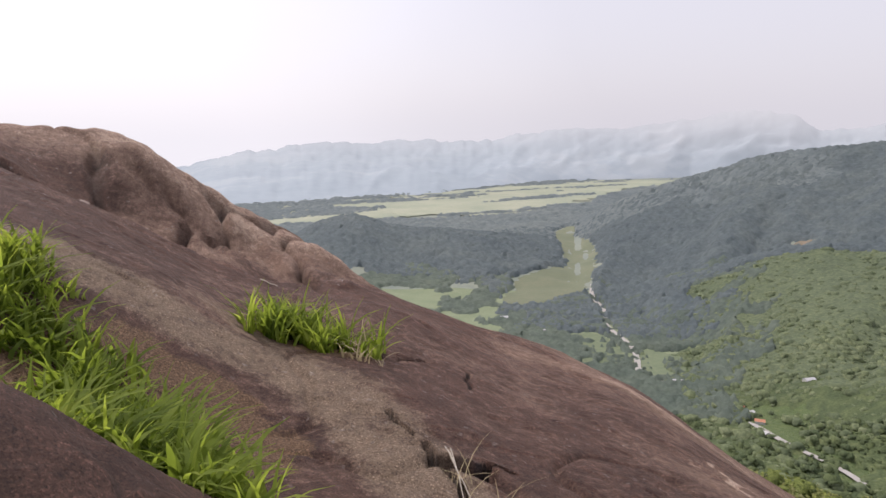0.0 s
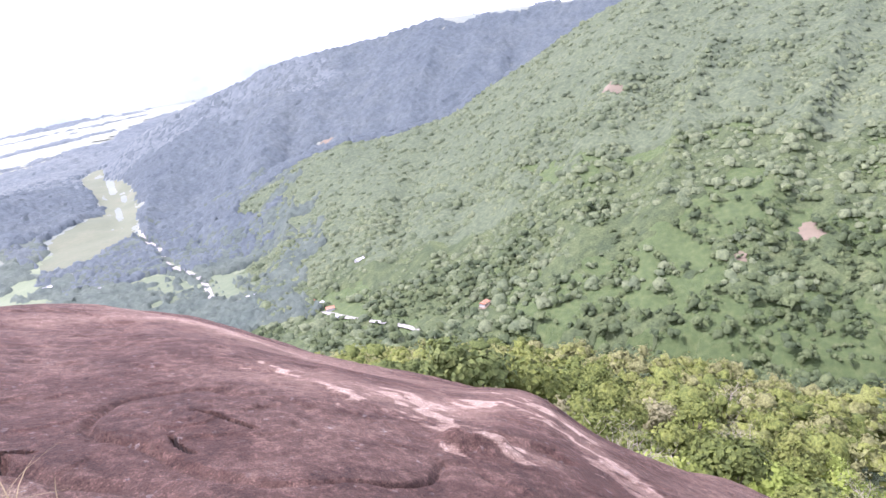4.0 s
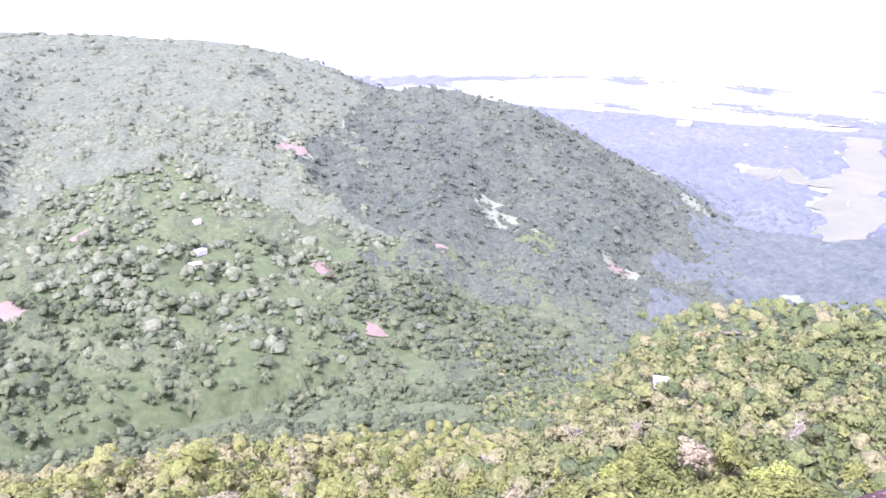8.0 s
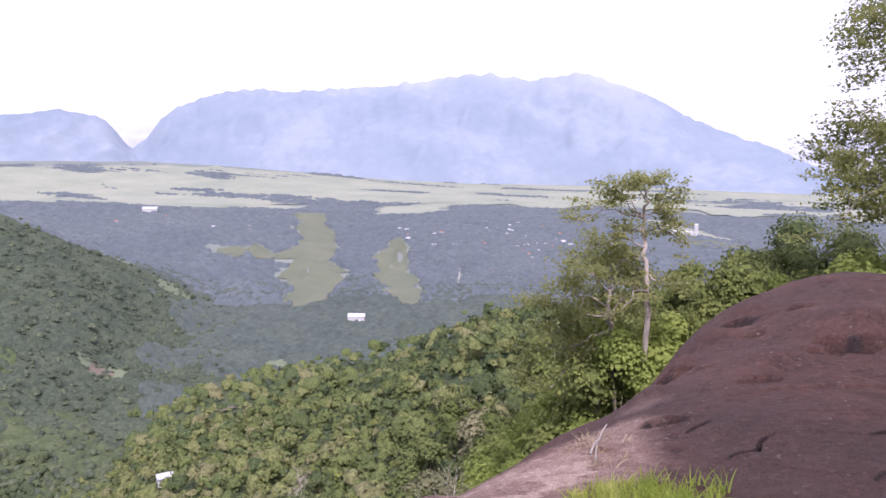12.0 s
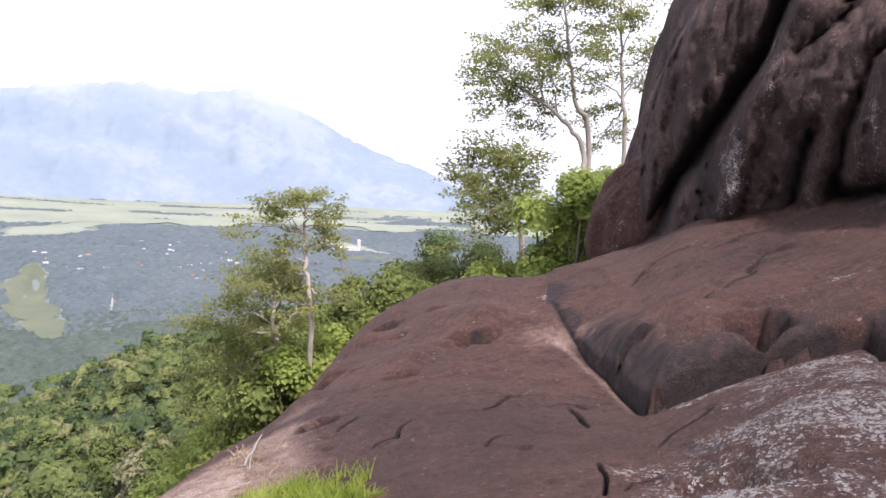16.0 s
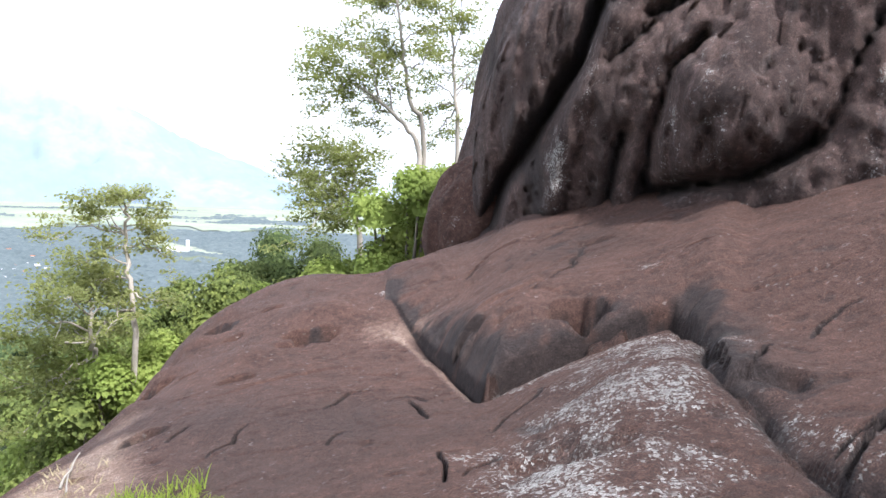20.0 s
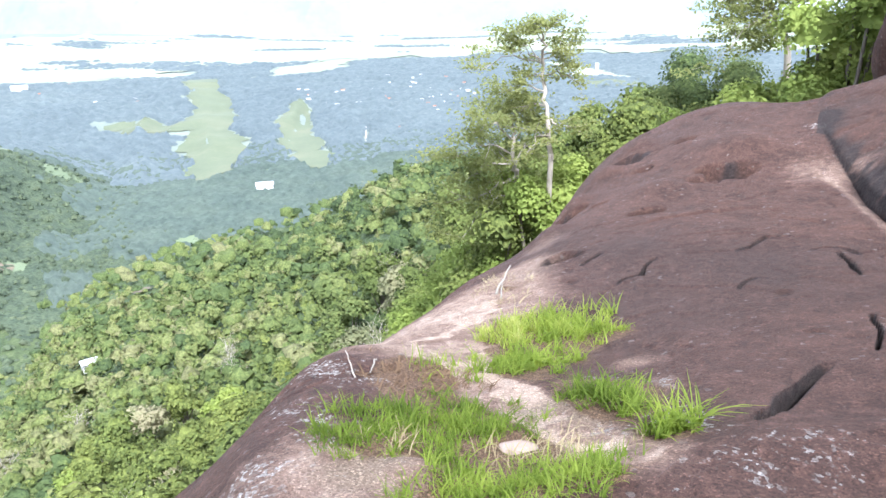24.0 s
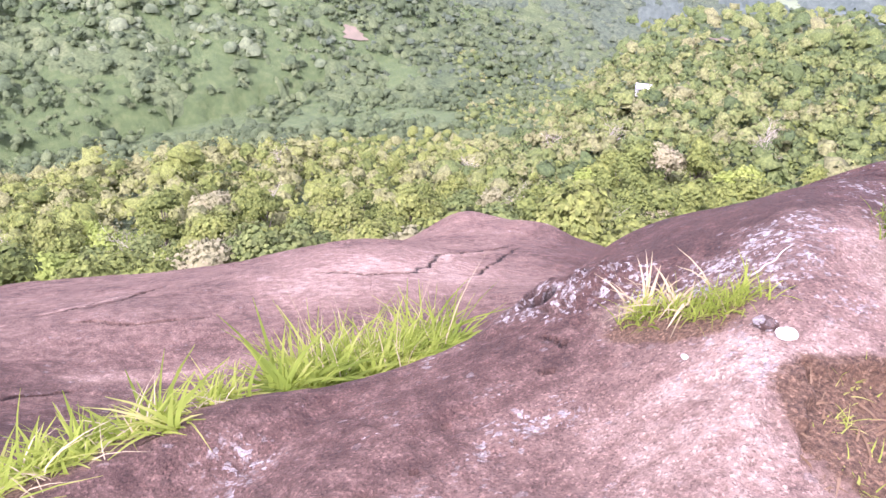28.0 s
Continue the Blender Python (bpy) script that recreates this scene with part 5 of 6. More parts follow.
def scatter(count, az_lo, az_hi, r_lo, r_hi, seed, gap=0.0, margin=1.5):
    """Places on open ground, at least gap apart."""
    rng = np.random.default_rng(seed)
    a = az_lo + (az_hi - az_lo) * rng.random(count)
    r = np.sqrt(r_lo ** 2 + (r_hi ** 2 - r_lo ** 2) * rng.random(count))
    x, y = -np.sin(np.radians(a)) * r, np.cos(np.radians(a)) * r
    k = open_ground(x, y, margin)
    x, y, a, r = x[k], y[k], a[k], r[k]
    if gap:
        cells, keep = {}, []
        for i in range(len(x)):
            cx, cy = int(x[i] // gap), int(y[i] // gap)
            near = [j for dx in (-1, 0, 1) for dy in (-1, 0, 1) for j in cells.get((cx + dx, cy + dy), ())]
            if all((x[i] - x[j]) ** 2 + (y[i] - y[j]) ** 2 > gap * gap for j in near):
                cells.setdefault((cx, cy), []).append(i)
                keep.append(i)
        x, y, a, r = x[keep], y[keep], a[keep], r[keep]
    return np.stack([x, y, land(a, r)], 1), a, r


def woods(name, count, zone, size, lobes, cards, mat, seed, label, gap=0.0, thin=None, rise=0.5, card=0.2, squash=0.85, core=0.6, segments=5, rings=2, stray=0.5):
    p, a, r = scatter(count, *zone, seed, gap, size * 0.5)
    if thin is not None:
        p = p[thin(p[:, 0], p[:, 1])]
    s = size * (0.5 + 0.95 * np.random.default_rng(seed + 1).random(len(p)) ** 1.5)
    p[:, 2] += s * rise
    return clump_mesh(name, p, s, lobes, cards, mat, seed + 2, label, squash, segments, rings, card, core, stray)


def stands(scale, level, seed):
    return lambda x, y: fbm(x / scale, y / scale, 3, seed) > level


def off_wide(x, y):
    """Sparse stands on the far fields, dense woods elsewhere, none on the near hill."""
    w = np.zeros(len(x), bool)
    for cx, cy, hw in (WIDE, WEST):
        for i in range(0, len(cx), 2):
            w |= (x - cx[i]) ** 2 + (y - cy[i]) ** 2 < (hw[i] * 0.96) ** 2
    hill = (np.degrees(np.arctan2(-x, y)) > 34) & (np.hypot(x, y) < 1120)
    return np.where(w, fbm(x / 520, y / 110, 3, 611) > 0.62, fbm(x / 210, y / 150, 3, 612) > -1.3) & ~hill


woods("woods", 9000, (-12, 54, 50, 175), 2.3, 4, 84, LEAF_SPUR, 210, "dense green trees on the wooded spur", 2.7, card=0.125, core=0.66, segments=6, rings=3, stray=0.85)
woods("woods", 16000, (-12, 54, 170, 490), 2.9, 2, 22, LEAF_SPUR, 212, "dense green trees farther down the spur", 3.6, card=0.12, core=0.8)
woods("woods", 6000, (50, 150, 62, 175), 2.7, 4, 96, LEAF_NEAR, 215, "yellow-green trees below the rock", 3.3, card=0.115, core=0.66, segments=6, rings=3, stray=0.85)
woods("woods", 9000, (50, 150, 170, 300), 2.9, 2, 24, LEAF_NEAR, 216, "yellow-green trees down the slope", 3.6, card=0.11, core=0.8)
woods("woods", 3000, (-14, 150, 20, 110), 1.4, 2, 30, LEAF_NEAR, 217, "low scrub between the trees of the slope", 2.0, card=0.13)
woods("woods", 17000, (46, 150, 260, 560), 4.6, 2, 14, LEAF_DALE, 220, "mixed green trees in the side valley", 4.6, lambda x, y: fbm(x / 60, y / 60, 3, 601) + 0.5 * fbm(x / 14, y / 14, 2, 613) > -0.55, card=0.14, core=0.8)


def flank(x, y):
    """The hill's denser flank, painted darker as under cloud shade, with a ragged border."""
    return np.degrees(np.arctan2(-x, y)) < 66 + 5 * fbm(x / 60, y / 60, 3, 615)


def groves(x, y):
    return fbm(x / 70, y / 70, 3, 602) + 0.5 * fbm(x / 15, y / 15, 2, 614) > -0.62


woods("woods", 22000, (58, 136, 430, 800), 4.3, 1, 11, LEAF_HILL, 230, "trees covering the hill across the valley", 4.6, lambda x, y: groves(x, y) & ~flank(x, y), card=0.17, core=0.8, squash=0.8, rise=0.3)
woods("woods", 14000, (33, 74, 430, 1080), 4.3, 2, 12, LEAF_FLANK, 231, "dense trees on the hill's flank, painted dark for cloud shade", 4.8, flank, card=0.17, core=0.8, squash=0.85, rise=0.3)


def canopy(az_lo, az_hi, step, r_lo, r_hi, ratio, tall, mat, seed, label, wooded, rough=0.75):
    """Far forest: one uneven roof of crowns over the wooded ground, open where no trees stand."""
    rng = np.random.default_rng(seed)
    a, r = np.meshgrid(np.arange(az_lo, az_hi, step), np.geomspace(r_lo, r_hi, int(math.log(r_hi / r_lo) / ratio)))
    a, r = a + step * 0.35 * rng.normal(size=a.shape).clip(-1, 1), r * (1 + ratio * 0.35 * rng.normal(size=a.shape).clip(-1, 1))
    x, y = -np.sin(np.radians(a)) * r, np.cos(np.radians(a)) * r
    on = wooded(x.ravel(), y.ravel()).reshape(x.shape) & open_ground(x.ravel(), y.ravel(), 3.0).reshape(x.shape)
    ragged = 0.5 + 0.6 * fbm(x / 70, y / 70, 3, seed + 1)
    on &= (np.minimum(a - az_lo, az_hi - a) > 4.5 * ragged) & (np.minimum(np.log(r / r_lo), np.log(r_hi / r)) > 0.07 * ragged)
    on[0], on[-1], on[:, 0], on[:, -1] = False, False, False, False
    crown = tall * (0.55 + 0.18 * fbm(x / 40, y / 40, 2, seed) + rough * (rng.random(x.shape) - 0.5))
    z = land(a, r) + np.where(on, crown, -4.0)
    f = grid_faces(*x.shape)
    f = f[on.ravel()[f].any(1)][:, ::-1]
    ob = mesh_object("woods", np.stack([x, y, z], -1).reshape(-1, 3), f, mat, True)
    crown_marks(ob, np.zeros((x.size, 3)), rng.random(x.size))
    return tagged(ob, label, "woods", kind="stuff")


def behind_hill(x, y):
    """The farther ridge, past the hill across the valley."""
    return (np.degrees(np.arctan2(-x, y)) % 360 > 134 + 2 * fbm(x / 60, y / 60, 3, 608)) | (np.hypot(x, y) > 1090 + 30 * fbm(x / 60, y / 60, 3, 609))


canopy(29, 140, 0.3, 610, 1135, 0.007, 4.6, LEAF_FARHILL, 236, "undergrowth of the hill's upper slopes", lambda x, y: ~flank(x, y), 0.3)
canopy(29, 76, 0.3, 560, 1135, 0.007, 4.2, LEAF_FLANK, 238, "undergrowth of the hill's flank, painted dark for cloud shade", flank, 0.4)
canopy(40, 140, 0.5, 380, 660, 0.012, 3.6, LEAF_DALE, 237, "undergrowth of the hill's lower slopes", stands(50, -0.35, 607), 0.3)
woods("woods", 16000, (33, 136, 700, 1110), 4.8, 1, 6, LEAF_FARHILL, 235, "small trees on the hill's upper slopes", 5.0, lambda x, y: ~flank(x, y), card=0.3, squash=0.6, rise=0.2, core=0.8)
canopy(90, 153, 0.22, 850, 1990, 0.006, 10.0, LEAF_BACK, 240, "haze-tinted forest of the farther ridge", behind_hill)
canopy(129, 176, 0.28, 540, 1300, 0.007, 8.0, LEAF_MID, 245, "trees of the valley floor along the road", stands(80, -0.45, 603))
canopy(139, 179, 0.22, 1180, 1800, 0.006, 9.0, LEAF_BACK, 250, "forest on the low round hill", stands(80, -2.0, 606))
canopy(-18, 40, 0.28, 470, 1300, 0.007, 8.0, LEAF_MID, 255, "haze-tinted woods at the foot of the spur", stands(90, -0.95, 604))
canopy(-38, 66, 0.22, 1050, 4100, 0.0065, 10.0, LEAF_PLAIN, 260, "haze-tinted tree stands on the plain", off_wide)
canopy(125, 182, 0.22, 1650, 4000, 0.0065, 11.0, LEAF_PLAIN, 270, "haze-tinted tree belts on the far valley floor", off_wide)


# ---- trees ----
def tube(lines, sides=6):
    """Vertices and faces of round limbs: each line is points and radii."""
    vs, fs, base = [], [], 0
    for pts, rad in lines:
        pts, rad = np.asarray(pts, float), np.asarray(rad, float)
        d = np.gradient(pts, axis=0)
        d /= np.linalg.norm(d, axis=1, keepdims=True) + 1e-9
        u = np.cross(d, np.array([0.31, 0.17, 0.93]) if abs(d[0][2]) < 0.9 else np.array([1.0, 0.1, 0]))
        u /= np.linalg.norm(u, axis=1, keepdims=True) + 1e-9
        w = np.cross(d, u)
        th = np.linspace(0, 2 * np.pi, sides, endpoint=False)
        ring = pts[:, None] + rad[:, None, None] * (np.cos(th)[None, :, None] * u[:, None] + np.sin(th)[None, :, None] * w[:, None])
        vs.append(ring.reshape(-1, 3))
        i = np.arange(len(pts) * sides).reshape(len(pts), sides) + base
        fs.append(np.stack([i[:-1], np.roll(i[:-1], -1, 1), np.roll(i[1:], -1, 1), i[1:]], -1).reshape(-1, 4))
        base += len(pts) * sides
    return np.concatenate(vs), np.concatenate(fs)


def child(name, verts, faces, mat, parent, smooth_it=True, label=""):
    ob = mesh_object(name, verts, faces, mat, smooth_it)
    ob.parent = parent
    return tagged(ob, label)


def limb(start, way, length, radius, rng, bend=0.25, steps=6, lift=0.12):
    pts, d = [np.array(start, float)], np.array(way, float)
    for _ in range(steps):
        d = d + rng.normal(size=3) * bend * 0.5 + np.array([0, 0, lift])
        d /= np.linalg.norm(d)
        pts.append(pts[-1] + d * length / steps)
    return np.array(pts), radius * np.linspace(1, 0.45, steps + 1), d


def branching(seed, height, radius, spread, levels=3, lean=(0, 0), first=0.4, forks=4, shrink=0.6):
    """The limbs of an open tree, by level, and its twig tips."""
    rng = np.random.default_rng(seed)
    out, tips = [[] for _ in range(levels + 1)], []
    trunk, rad, d = limb((0, 0, 0), (lean[0], lean[1], 1), height * 0.72, radius, rng, 0.16, 9, 0.10)
    out[0].append((trunk, rad))
    front = [(trunk, rad, 0)]
    for level in range(1, levels + 1):
        nxt = []
        for pts, rd, _ in front:
            n = forks + (2 if level == 1 else 0)
            for q in range(n):
                f = first + (1 - first) * (q + rng.random()) / n if level == 1 else 0.35 + 0.65 * (q + rng.random()) / n
                i = min(int(f * (len(pts) - 1)), len(pts) - 2)
                axis = pts[i + 1] - pts[i]
                axis /= np.linalg.norm(axis)
                out_way = rng.normal(size=3)
                out_way -= axis * (out_way @ axis)
                out_way /= np.linalg.norm(out_way)
                way = axis * 0.55 + out_way * spread + np.array([0, 0, 0.1])
                length = height * 0.42 * shrink ** (level - 1) * (0.7 + 0.5 * rng.random()) * (1.15 - 0.5 * f if level == 1 else 1)
                p2, r2, d2 = limb(pts[i], way / np.linalg.norm(way), length, max(rd[i] * 0.55, 0.008), rng, 0.35, 5, 0.10)
                out[level].append((p2, r2))
                nxt.append((p2, r2, 0))
        front = nxt
    for pts, _, _ in front:
        tips += [pts[-1]]
    tips += [p[-1] for p, _ in out[levels - 1]]
    return out, np.array(tips)


def sprays(tips, per, reach, leaf, rng, flat=0.55):
    """Leaf clusters round twig tips."""
    c = np.repeat(tips, per, 0) + rng.normal(size=(len(tips) * per, 3)) * reach * np.array([1, 1, flat])
    nrm = rng.normal(size=c.shape) * 0.55 + np.array([0, 0, 1.0])
    nrm /= np.linalg.norm(nrm, axis=1, keepdims=True)
    return leaf_quads(c, nrm, leaf * (0.6 + 0.8 * rng.random(len(c))), rng)


def open_tree(name, seed, height, radius, spread, leaf_mat, bark, label, levels=3, per=10, reach=0.3, leaf=0.06, lean=(0, 0), first=0.4, forks=4, keep_tips=1.0, shrink=0.6, group=""):
    base = tagged(new(name), label, "tree", group)
    limbs, tips = branching(seed, height, radius, spread, levels, lean, first, forks, shrink)
    child("trunk", *tube(limbs[0], 9), bark, base)
    for line in limbs[1]:
        child("limb", *tube([line], 7), bark, base)
    tagged(child("twig_work", *tube([q for lv in limbs[2:] for q in lv], 4), bark, base), kind="stuff")
    if per:
        rng = np.random.default_rng(seed + 5)
        tips = tips[rng.random(len(tips)) < keep_tips]
        v = sprays(tips, per, reach, leaf, rng)
        child("crown", v, np.arange(len(v)).reshape(-1, 4), leaf_mat, base, False)
    return base


def round_tree(name, seed, height, width, leaves, leaf, leaf_mat, bark, label, group="", lobes=9):
    """A broad-crowned tree: trunk, limbs and a lobed crown of leaf clumps."""
    rng = np.random.default_rng(seed)
    base = tagged(new(name), label, "tree", group)
    trunk, rad, _ = limb((0, 0, -1.5), (0, 0, 1), height * 0.62, 0.035 * height, rng, 0.12, 7)
    child("trunk", *tube([(trunk, rad)], 7), bark, base)
    centres = []
    for q in range(lobes):
        th, up = q * 2.4 + rng.random(), height * (0.50 + 0.38 * ((q * 0.618) % 1))
        out_r = width * (0.62 - 0.42 * max(0, (up / height - 0.55) / 0.4)) * (0.5 + 0.5 * rng.random())
        centres.append((math.cos(th) * out_r, math.sin(th) * out_r, up))
        p, r2, _ = limb(trunk[3 + q % 4], np.array(centres[-1]) - trunk[3 + q % 4], np.linalg.norm(np.array(centres[-1]) - trunk[3 + q % 4]), rad[4] * 0.4, rng, 0.1, 4, 0.0)
        child("limb", *tube([(p, r2)], 5), bark, base)
    centres = np.array(centres)
    size = width * (0.30 + 0.16 * rng.random(lobes))
    pick = rng.integers(0, lobes, leaves)
    d = rng.normal(size=(leaves, 3))
    d /= np.linalg.norm(d, axis=1, keepdims=True)
    d[:, 2] = np.where(d[:, 2] < -0.35, -d[:, 2], d[:, 2])
    c = centres[pick] + d * (size[pick] * (0.72 + 0.34 * rng.random(leaves)))[:, None] * np.array([1, 1, 0.8])
    nrm = d + rng.normal(size=d.shape) * 0.5 + np.array([0, 0, 0.4])
    nrm /= np.linalg.norm(nrm, axis=1, keepdims=True)
    v = leaf_quads(c, nrm, leaf * (0.6 + 0.8 * rng.random(leaves)), rng)
    q = np.arange(len(v)).reshape(-1, 4)
    tv, tf = dome(9, 4)
    for i in range(lobes):
        w = tv * (1 + 0.16 * rng.normal(size=(len(tv), 1))) * size[i] * np.array([0.62, 0.62, 0.5]) + centres[i]
        f = tf + len(v)
        v = np.concatenate([v, w])
        q = np.concatenate([q[:, [0, 1, 2]], q[:, [0, 2, 3]], f]) if q.shape[1] == 4 else np.concatenate([q, f])
    crown = child("crown", v, q, leaf_mat, base, False)
    hub = np.concatenate([np.repeat(centres[pick], 4, 0), np.repeat(centres, len(tv), 0)])
    lobe, out = v - hub, v - np.array([0, 0, height * 0.5])
    out = 0.7 * out / np.linalg.norm(out, axis=1, keepdims=True) + lobe / (np.linalg.norm(lobe, axis=1, keepdims=True) + 1e-6)
    crown_marks(crown, out / (np.linalg.norm(out, axis=1, keepdims=True) + 1e-6), np.full(len(v), 0.5))
    return base


SLOPE = "trees below the rock"
kinds = [round_tree("tree", 31, 7.0, 3.4, 1150, 0.165, LEAF_NEAR, BARK, "bushy bright green tree on the steep slope", SLOPE),
         round_tree("tree", 32, 8.0, 3.2, 1150, 0.165, LEAF_NEAR, BARK, "tall yellow-green tree on the steep slope", SLOPE),
         round_tree("tree", 33, 6.0, 3.3, 1050, 0.16, LEAF_OLIVE, BARK, "pale olive-leaved tree on the steep slope", SLOPE),
         round_tree("tree", 34, 5.0, 2.8, 950, 0.15, LEAF_BUSH, BARK, "low bright green bushy tree on the slope", SLOPE),
         round_tree("tree", 35, 7.0, 3.0, 1050, 0.165, LEAF_SPUR, BARK, "dark green round tree on the steep slope", SLOPE),
         open_tree("tree", 36, 6.5, 0.12, 0.9, LEAF_OLIVE, PALEBARK, "half-bare pale tree on the steep slope", 3, 5, 0.3, 0.09, keep_tips=0.5, group=SLOPE)]
where, wa, wr = scatter(2500, -13, 150, 27, 112, 700, 4.2)
order = np.argsort(wr)[:200]
rng = np.random.default_rng(701)
used = set()
for i in order:
    k = int(rng.choice(6, p=[0.26, 0.2, 0.2, 0.14, 0.13, 0.07]))
    m = Matrix.Translation(where[i]) @ Matrix.Rotation(rng.random() * 6.28, 4, "Z") @ Matrix.Scale(0.8 + 0.5 * rng.random(), 4)
    if k in used:
        ob = copy_thing(kinds[k], m)
        ob.scale = m.to_scale()
    else:
        kinds[k].matrix_world = m
        used.add(k)


def foot(az, r, sink=0.3):
    return bearing(az, r, float(land(np.array([az]), np.array([r]))[0]) - sink)


def stand(ob, az, r, turn=0.0, size=1.0, top=None, height=None):
    """Sets a tree on the land; top: the height its tip reaches."""
    p = foot(az, r)
    k = (top - p.z) / height if top is not None else size
    ob.matrix_world = Matrix.Translation(p) @ Matrix.Rotation(radians(turn), 4, "Z") @ Matrix.Scale(k, 4)
    return ob


def airy_tree(seed, label, r, radius, trunk, limbs, per=46, leaf=0.07, reach=0.42, twigs=7):
    """An open tree: a bending trunk and limbs through (bearing, rise) stations about r metres off, with flat feathery leaf sprays on forking twigs."""
    rng = np.random.default_rng(seed)
    at = foot(trunk[0][0], r)
    base = tagged(new("tree"), label, "tree")
    base.location = at

    def place(a, e, deep):
        return np.array(bearing(a, r + deep, r * math.tan(radians(e)))) - np.array(at)

    stem = [np.zeros(3)] + [place(a, e, 0.25 * rng.normal()) for a, e in trunk[1:]]
    t = np.linspace(0, len(stem) - 1, 26)
    stem = np.stack([curve_at(t, np.arange(len(stem)), [q[i] for q in stem]) for i in range(3)], 1)
    stem = stem + 0.03 * rng.normal(size=stem.shape) * (t[:, None] > 0)
    girth = radius * np.linspace(1, 0.28, 26)
    child("trunk", *tube([(stem, girth)], 9), PALEBARK, base)
    tips, fine = [stem[-1]], []
    for f, a, e in limbs:
        i = int(f * 25)
        end = place(a, e, rng.normal() * 0.05 * r)
        u = np.linspace(0, 1, 9)[:, None]
        span = np.linalg.norm(end - stem[i])
        arch = np.array([0, 0, 0.16 * span]) * np.sin(np.pi * u) ** 1.2 * (1 if rng.random() < 0.65 else -0.5)
        line = stem[i] * (1 - u) + end * u + arch + 0.035 * span * rng.normal(size=(9, 3)) * np.sin(np.pi * u)
        thick = max(girth[i] * 0.55, 0.016) * np.linspace(1, 0.3, 9)
        child("limb", *tube([(line, thick)], 6), PALEBARK, base)
        tips += [line[-1], line[-2]]
        for k in range(twigs):
            j = 3 + k % 6
            way = rng.normal(size=3) * np.array([1, 1, 0.7]) + 0.7 * (line[j] - line[j - 2]) / (np.linalg.norm(line[j] - line[j - 2]) + 1e-6) + np.array([0, 0, 0.25])
            p2, r2, d2 = limb(line[j], way / np.linalg.norm(way), (0.20 + 0.2 * rng.random()) * span + 0.25, max(thick[j] * 0.5, 0.006), rng, 0.35, 5, 0.05)
            fine.append((p2, r2))
            tips += [p2[-1], p2[-3]]
    tagged(child("twig_work", *tube(fine, 4), PALEBARK, base), kind="stuff")
    v = sprays(np.array(tips), per, reach, leaf, rng, 0.34)
    child("crown", v, np.arange(len(v)).reshape(-1, 4), LEAF_TREE, base, False)
    return base


# the slender tree at the rock's edge and the tall airy ones by the boulder
airy_tree(51, "slender tree with an open feathery crown", 22, 0.10, [(-1.1, -19), (-1.0, -15), (-0.9, -11.5), (-0.5, -8.6), (-0.3, -6.4), (-0.4, -4.9), (-0.2, -3.8)],
          [(0.74, 2.3, -4.1), (0.70, 4.4, -6.6), (0.78, -2.5, -4.7), (0.62, -3.3, -8.2), (0.90, 0.9, -3.6), (0.68, 2.7, -5.6), (0.62, 1.6, -7.6), (0.92, -1.2, -3.5), (0.74, -2.1, -6.1), (0.55, 3.2, -8.5), (0.45, 2.3, -10.6), (0.42, -2.8, -10.8), (0.35, 1.0, -12.6)], 34, 0.05, 0.17, 6)
airy_tree(55, "bushy feathery tree below the slender one", 23, 0.12, [(1.9, -24), (1.8, -18), (1.9, -13), (2.1, -10.5)],
          [(0.8, 5.0, -10.2), (0.7, 7.0, -12.6), (0.9, 3.9, -9.6), (0.8, 0.2, -10.6), (0.6, 6.0, -15.0), (0.5, 7.6, -17.0), (0.6, 3.6, -13.0), (0.6, 0.4, -13.8), (0.5, 4.6, -17.4), (0.9, 1.4, -9.4), (0.45, -0.4, -16.5), (0.4, 6.4, -19.5), (0.4, 2.6, -19.0)], 60, 0.055, 0.26, 7)
airy_tree(52, "tall airy tree with feathery leaves leaning out beside the boulder", 28, 0.15, [(-23.0, -16), (-22.6, -3), (-22.3, 1.5), (-21.2, 3.3), (-19.3, 5.0), (-17.0, 6.5)],
          [(0.95, -13.4, 9.0), (0.95, -13.0, 6.2), (0.85, -14.1, 4.4), (0.98, -15.0, 7.8), (0.92, -16.0, 10.4), (0.85, -17.2, 12.0), (0.98, -14.6, 10.2), (0.80, -18.4, 9.0), (0.80, -16.6, 4.4), (0.75, -18.0, 3.6), (0.75, -19.4, 7.4), (0.9, -15.2, 5.6)], 48, 0.056, 0.27)
airy_tree(53, "tall airy tree with feathery leaves beside the boulder", 28.6, 0.13, [(-23.2, -16), (-22.7, 1.5), (-21.6, 5), (-20.9, 8), (-20.3, 11), (-19.7, 14)],
          [(0.8, -18.6, 12.6), (0.95, -19.4, 15.2), (0.85, -22.4, 13.6), (0.75, -23.3, 11.0), (0.7, -18.8, 10.4), (0.62, -22.9, 8.8), (0.9, -17.6, 14.4), (0.97, -21.6, 16.0), (0.88, -23.6, 15.2), (0.66, -19.2, 8.8)], 48, 0.056, 0.27)
airy_tree(54, "thin airy tree standing against the sky by the boulder", 30, 0.12, [(-25.7, -14), (-25.4, 2), (-25.0, 6), (-24.6, 10), (-24.2, 14)],
          [(0.45, -22.7, 4.4), (0.5, -23.0, 6.6), (0.5, -26.8, 7.2), (0.65, -27.2, 10.3), (0.62, -23.1, 9.5), (0.8, -27.8, 12.6), (0.95, -25.6, 14.6), (0.8, -22.4, 12.4), (0.55, -28.6, 9.2), (0.42, -23.6, 3.0), (0.75, -25.6, 11.8)], 48, 0.056, 0.27)
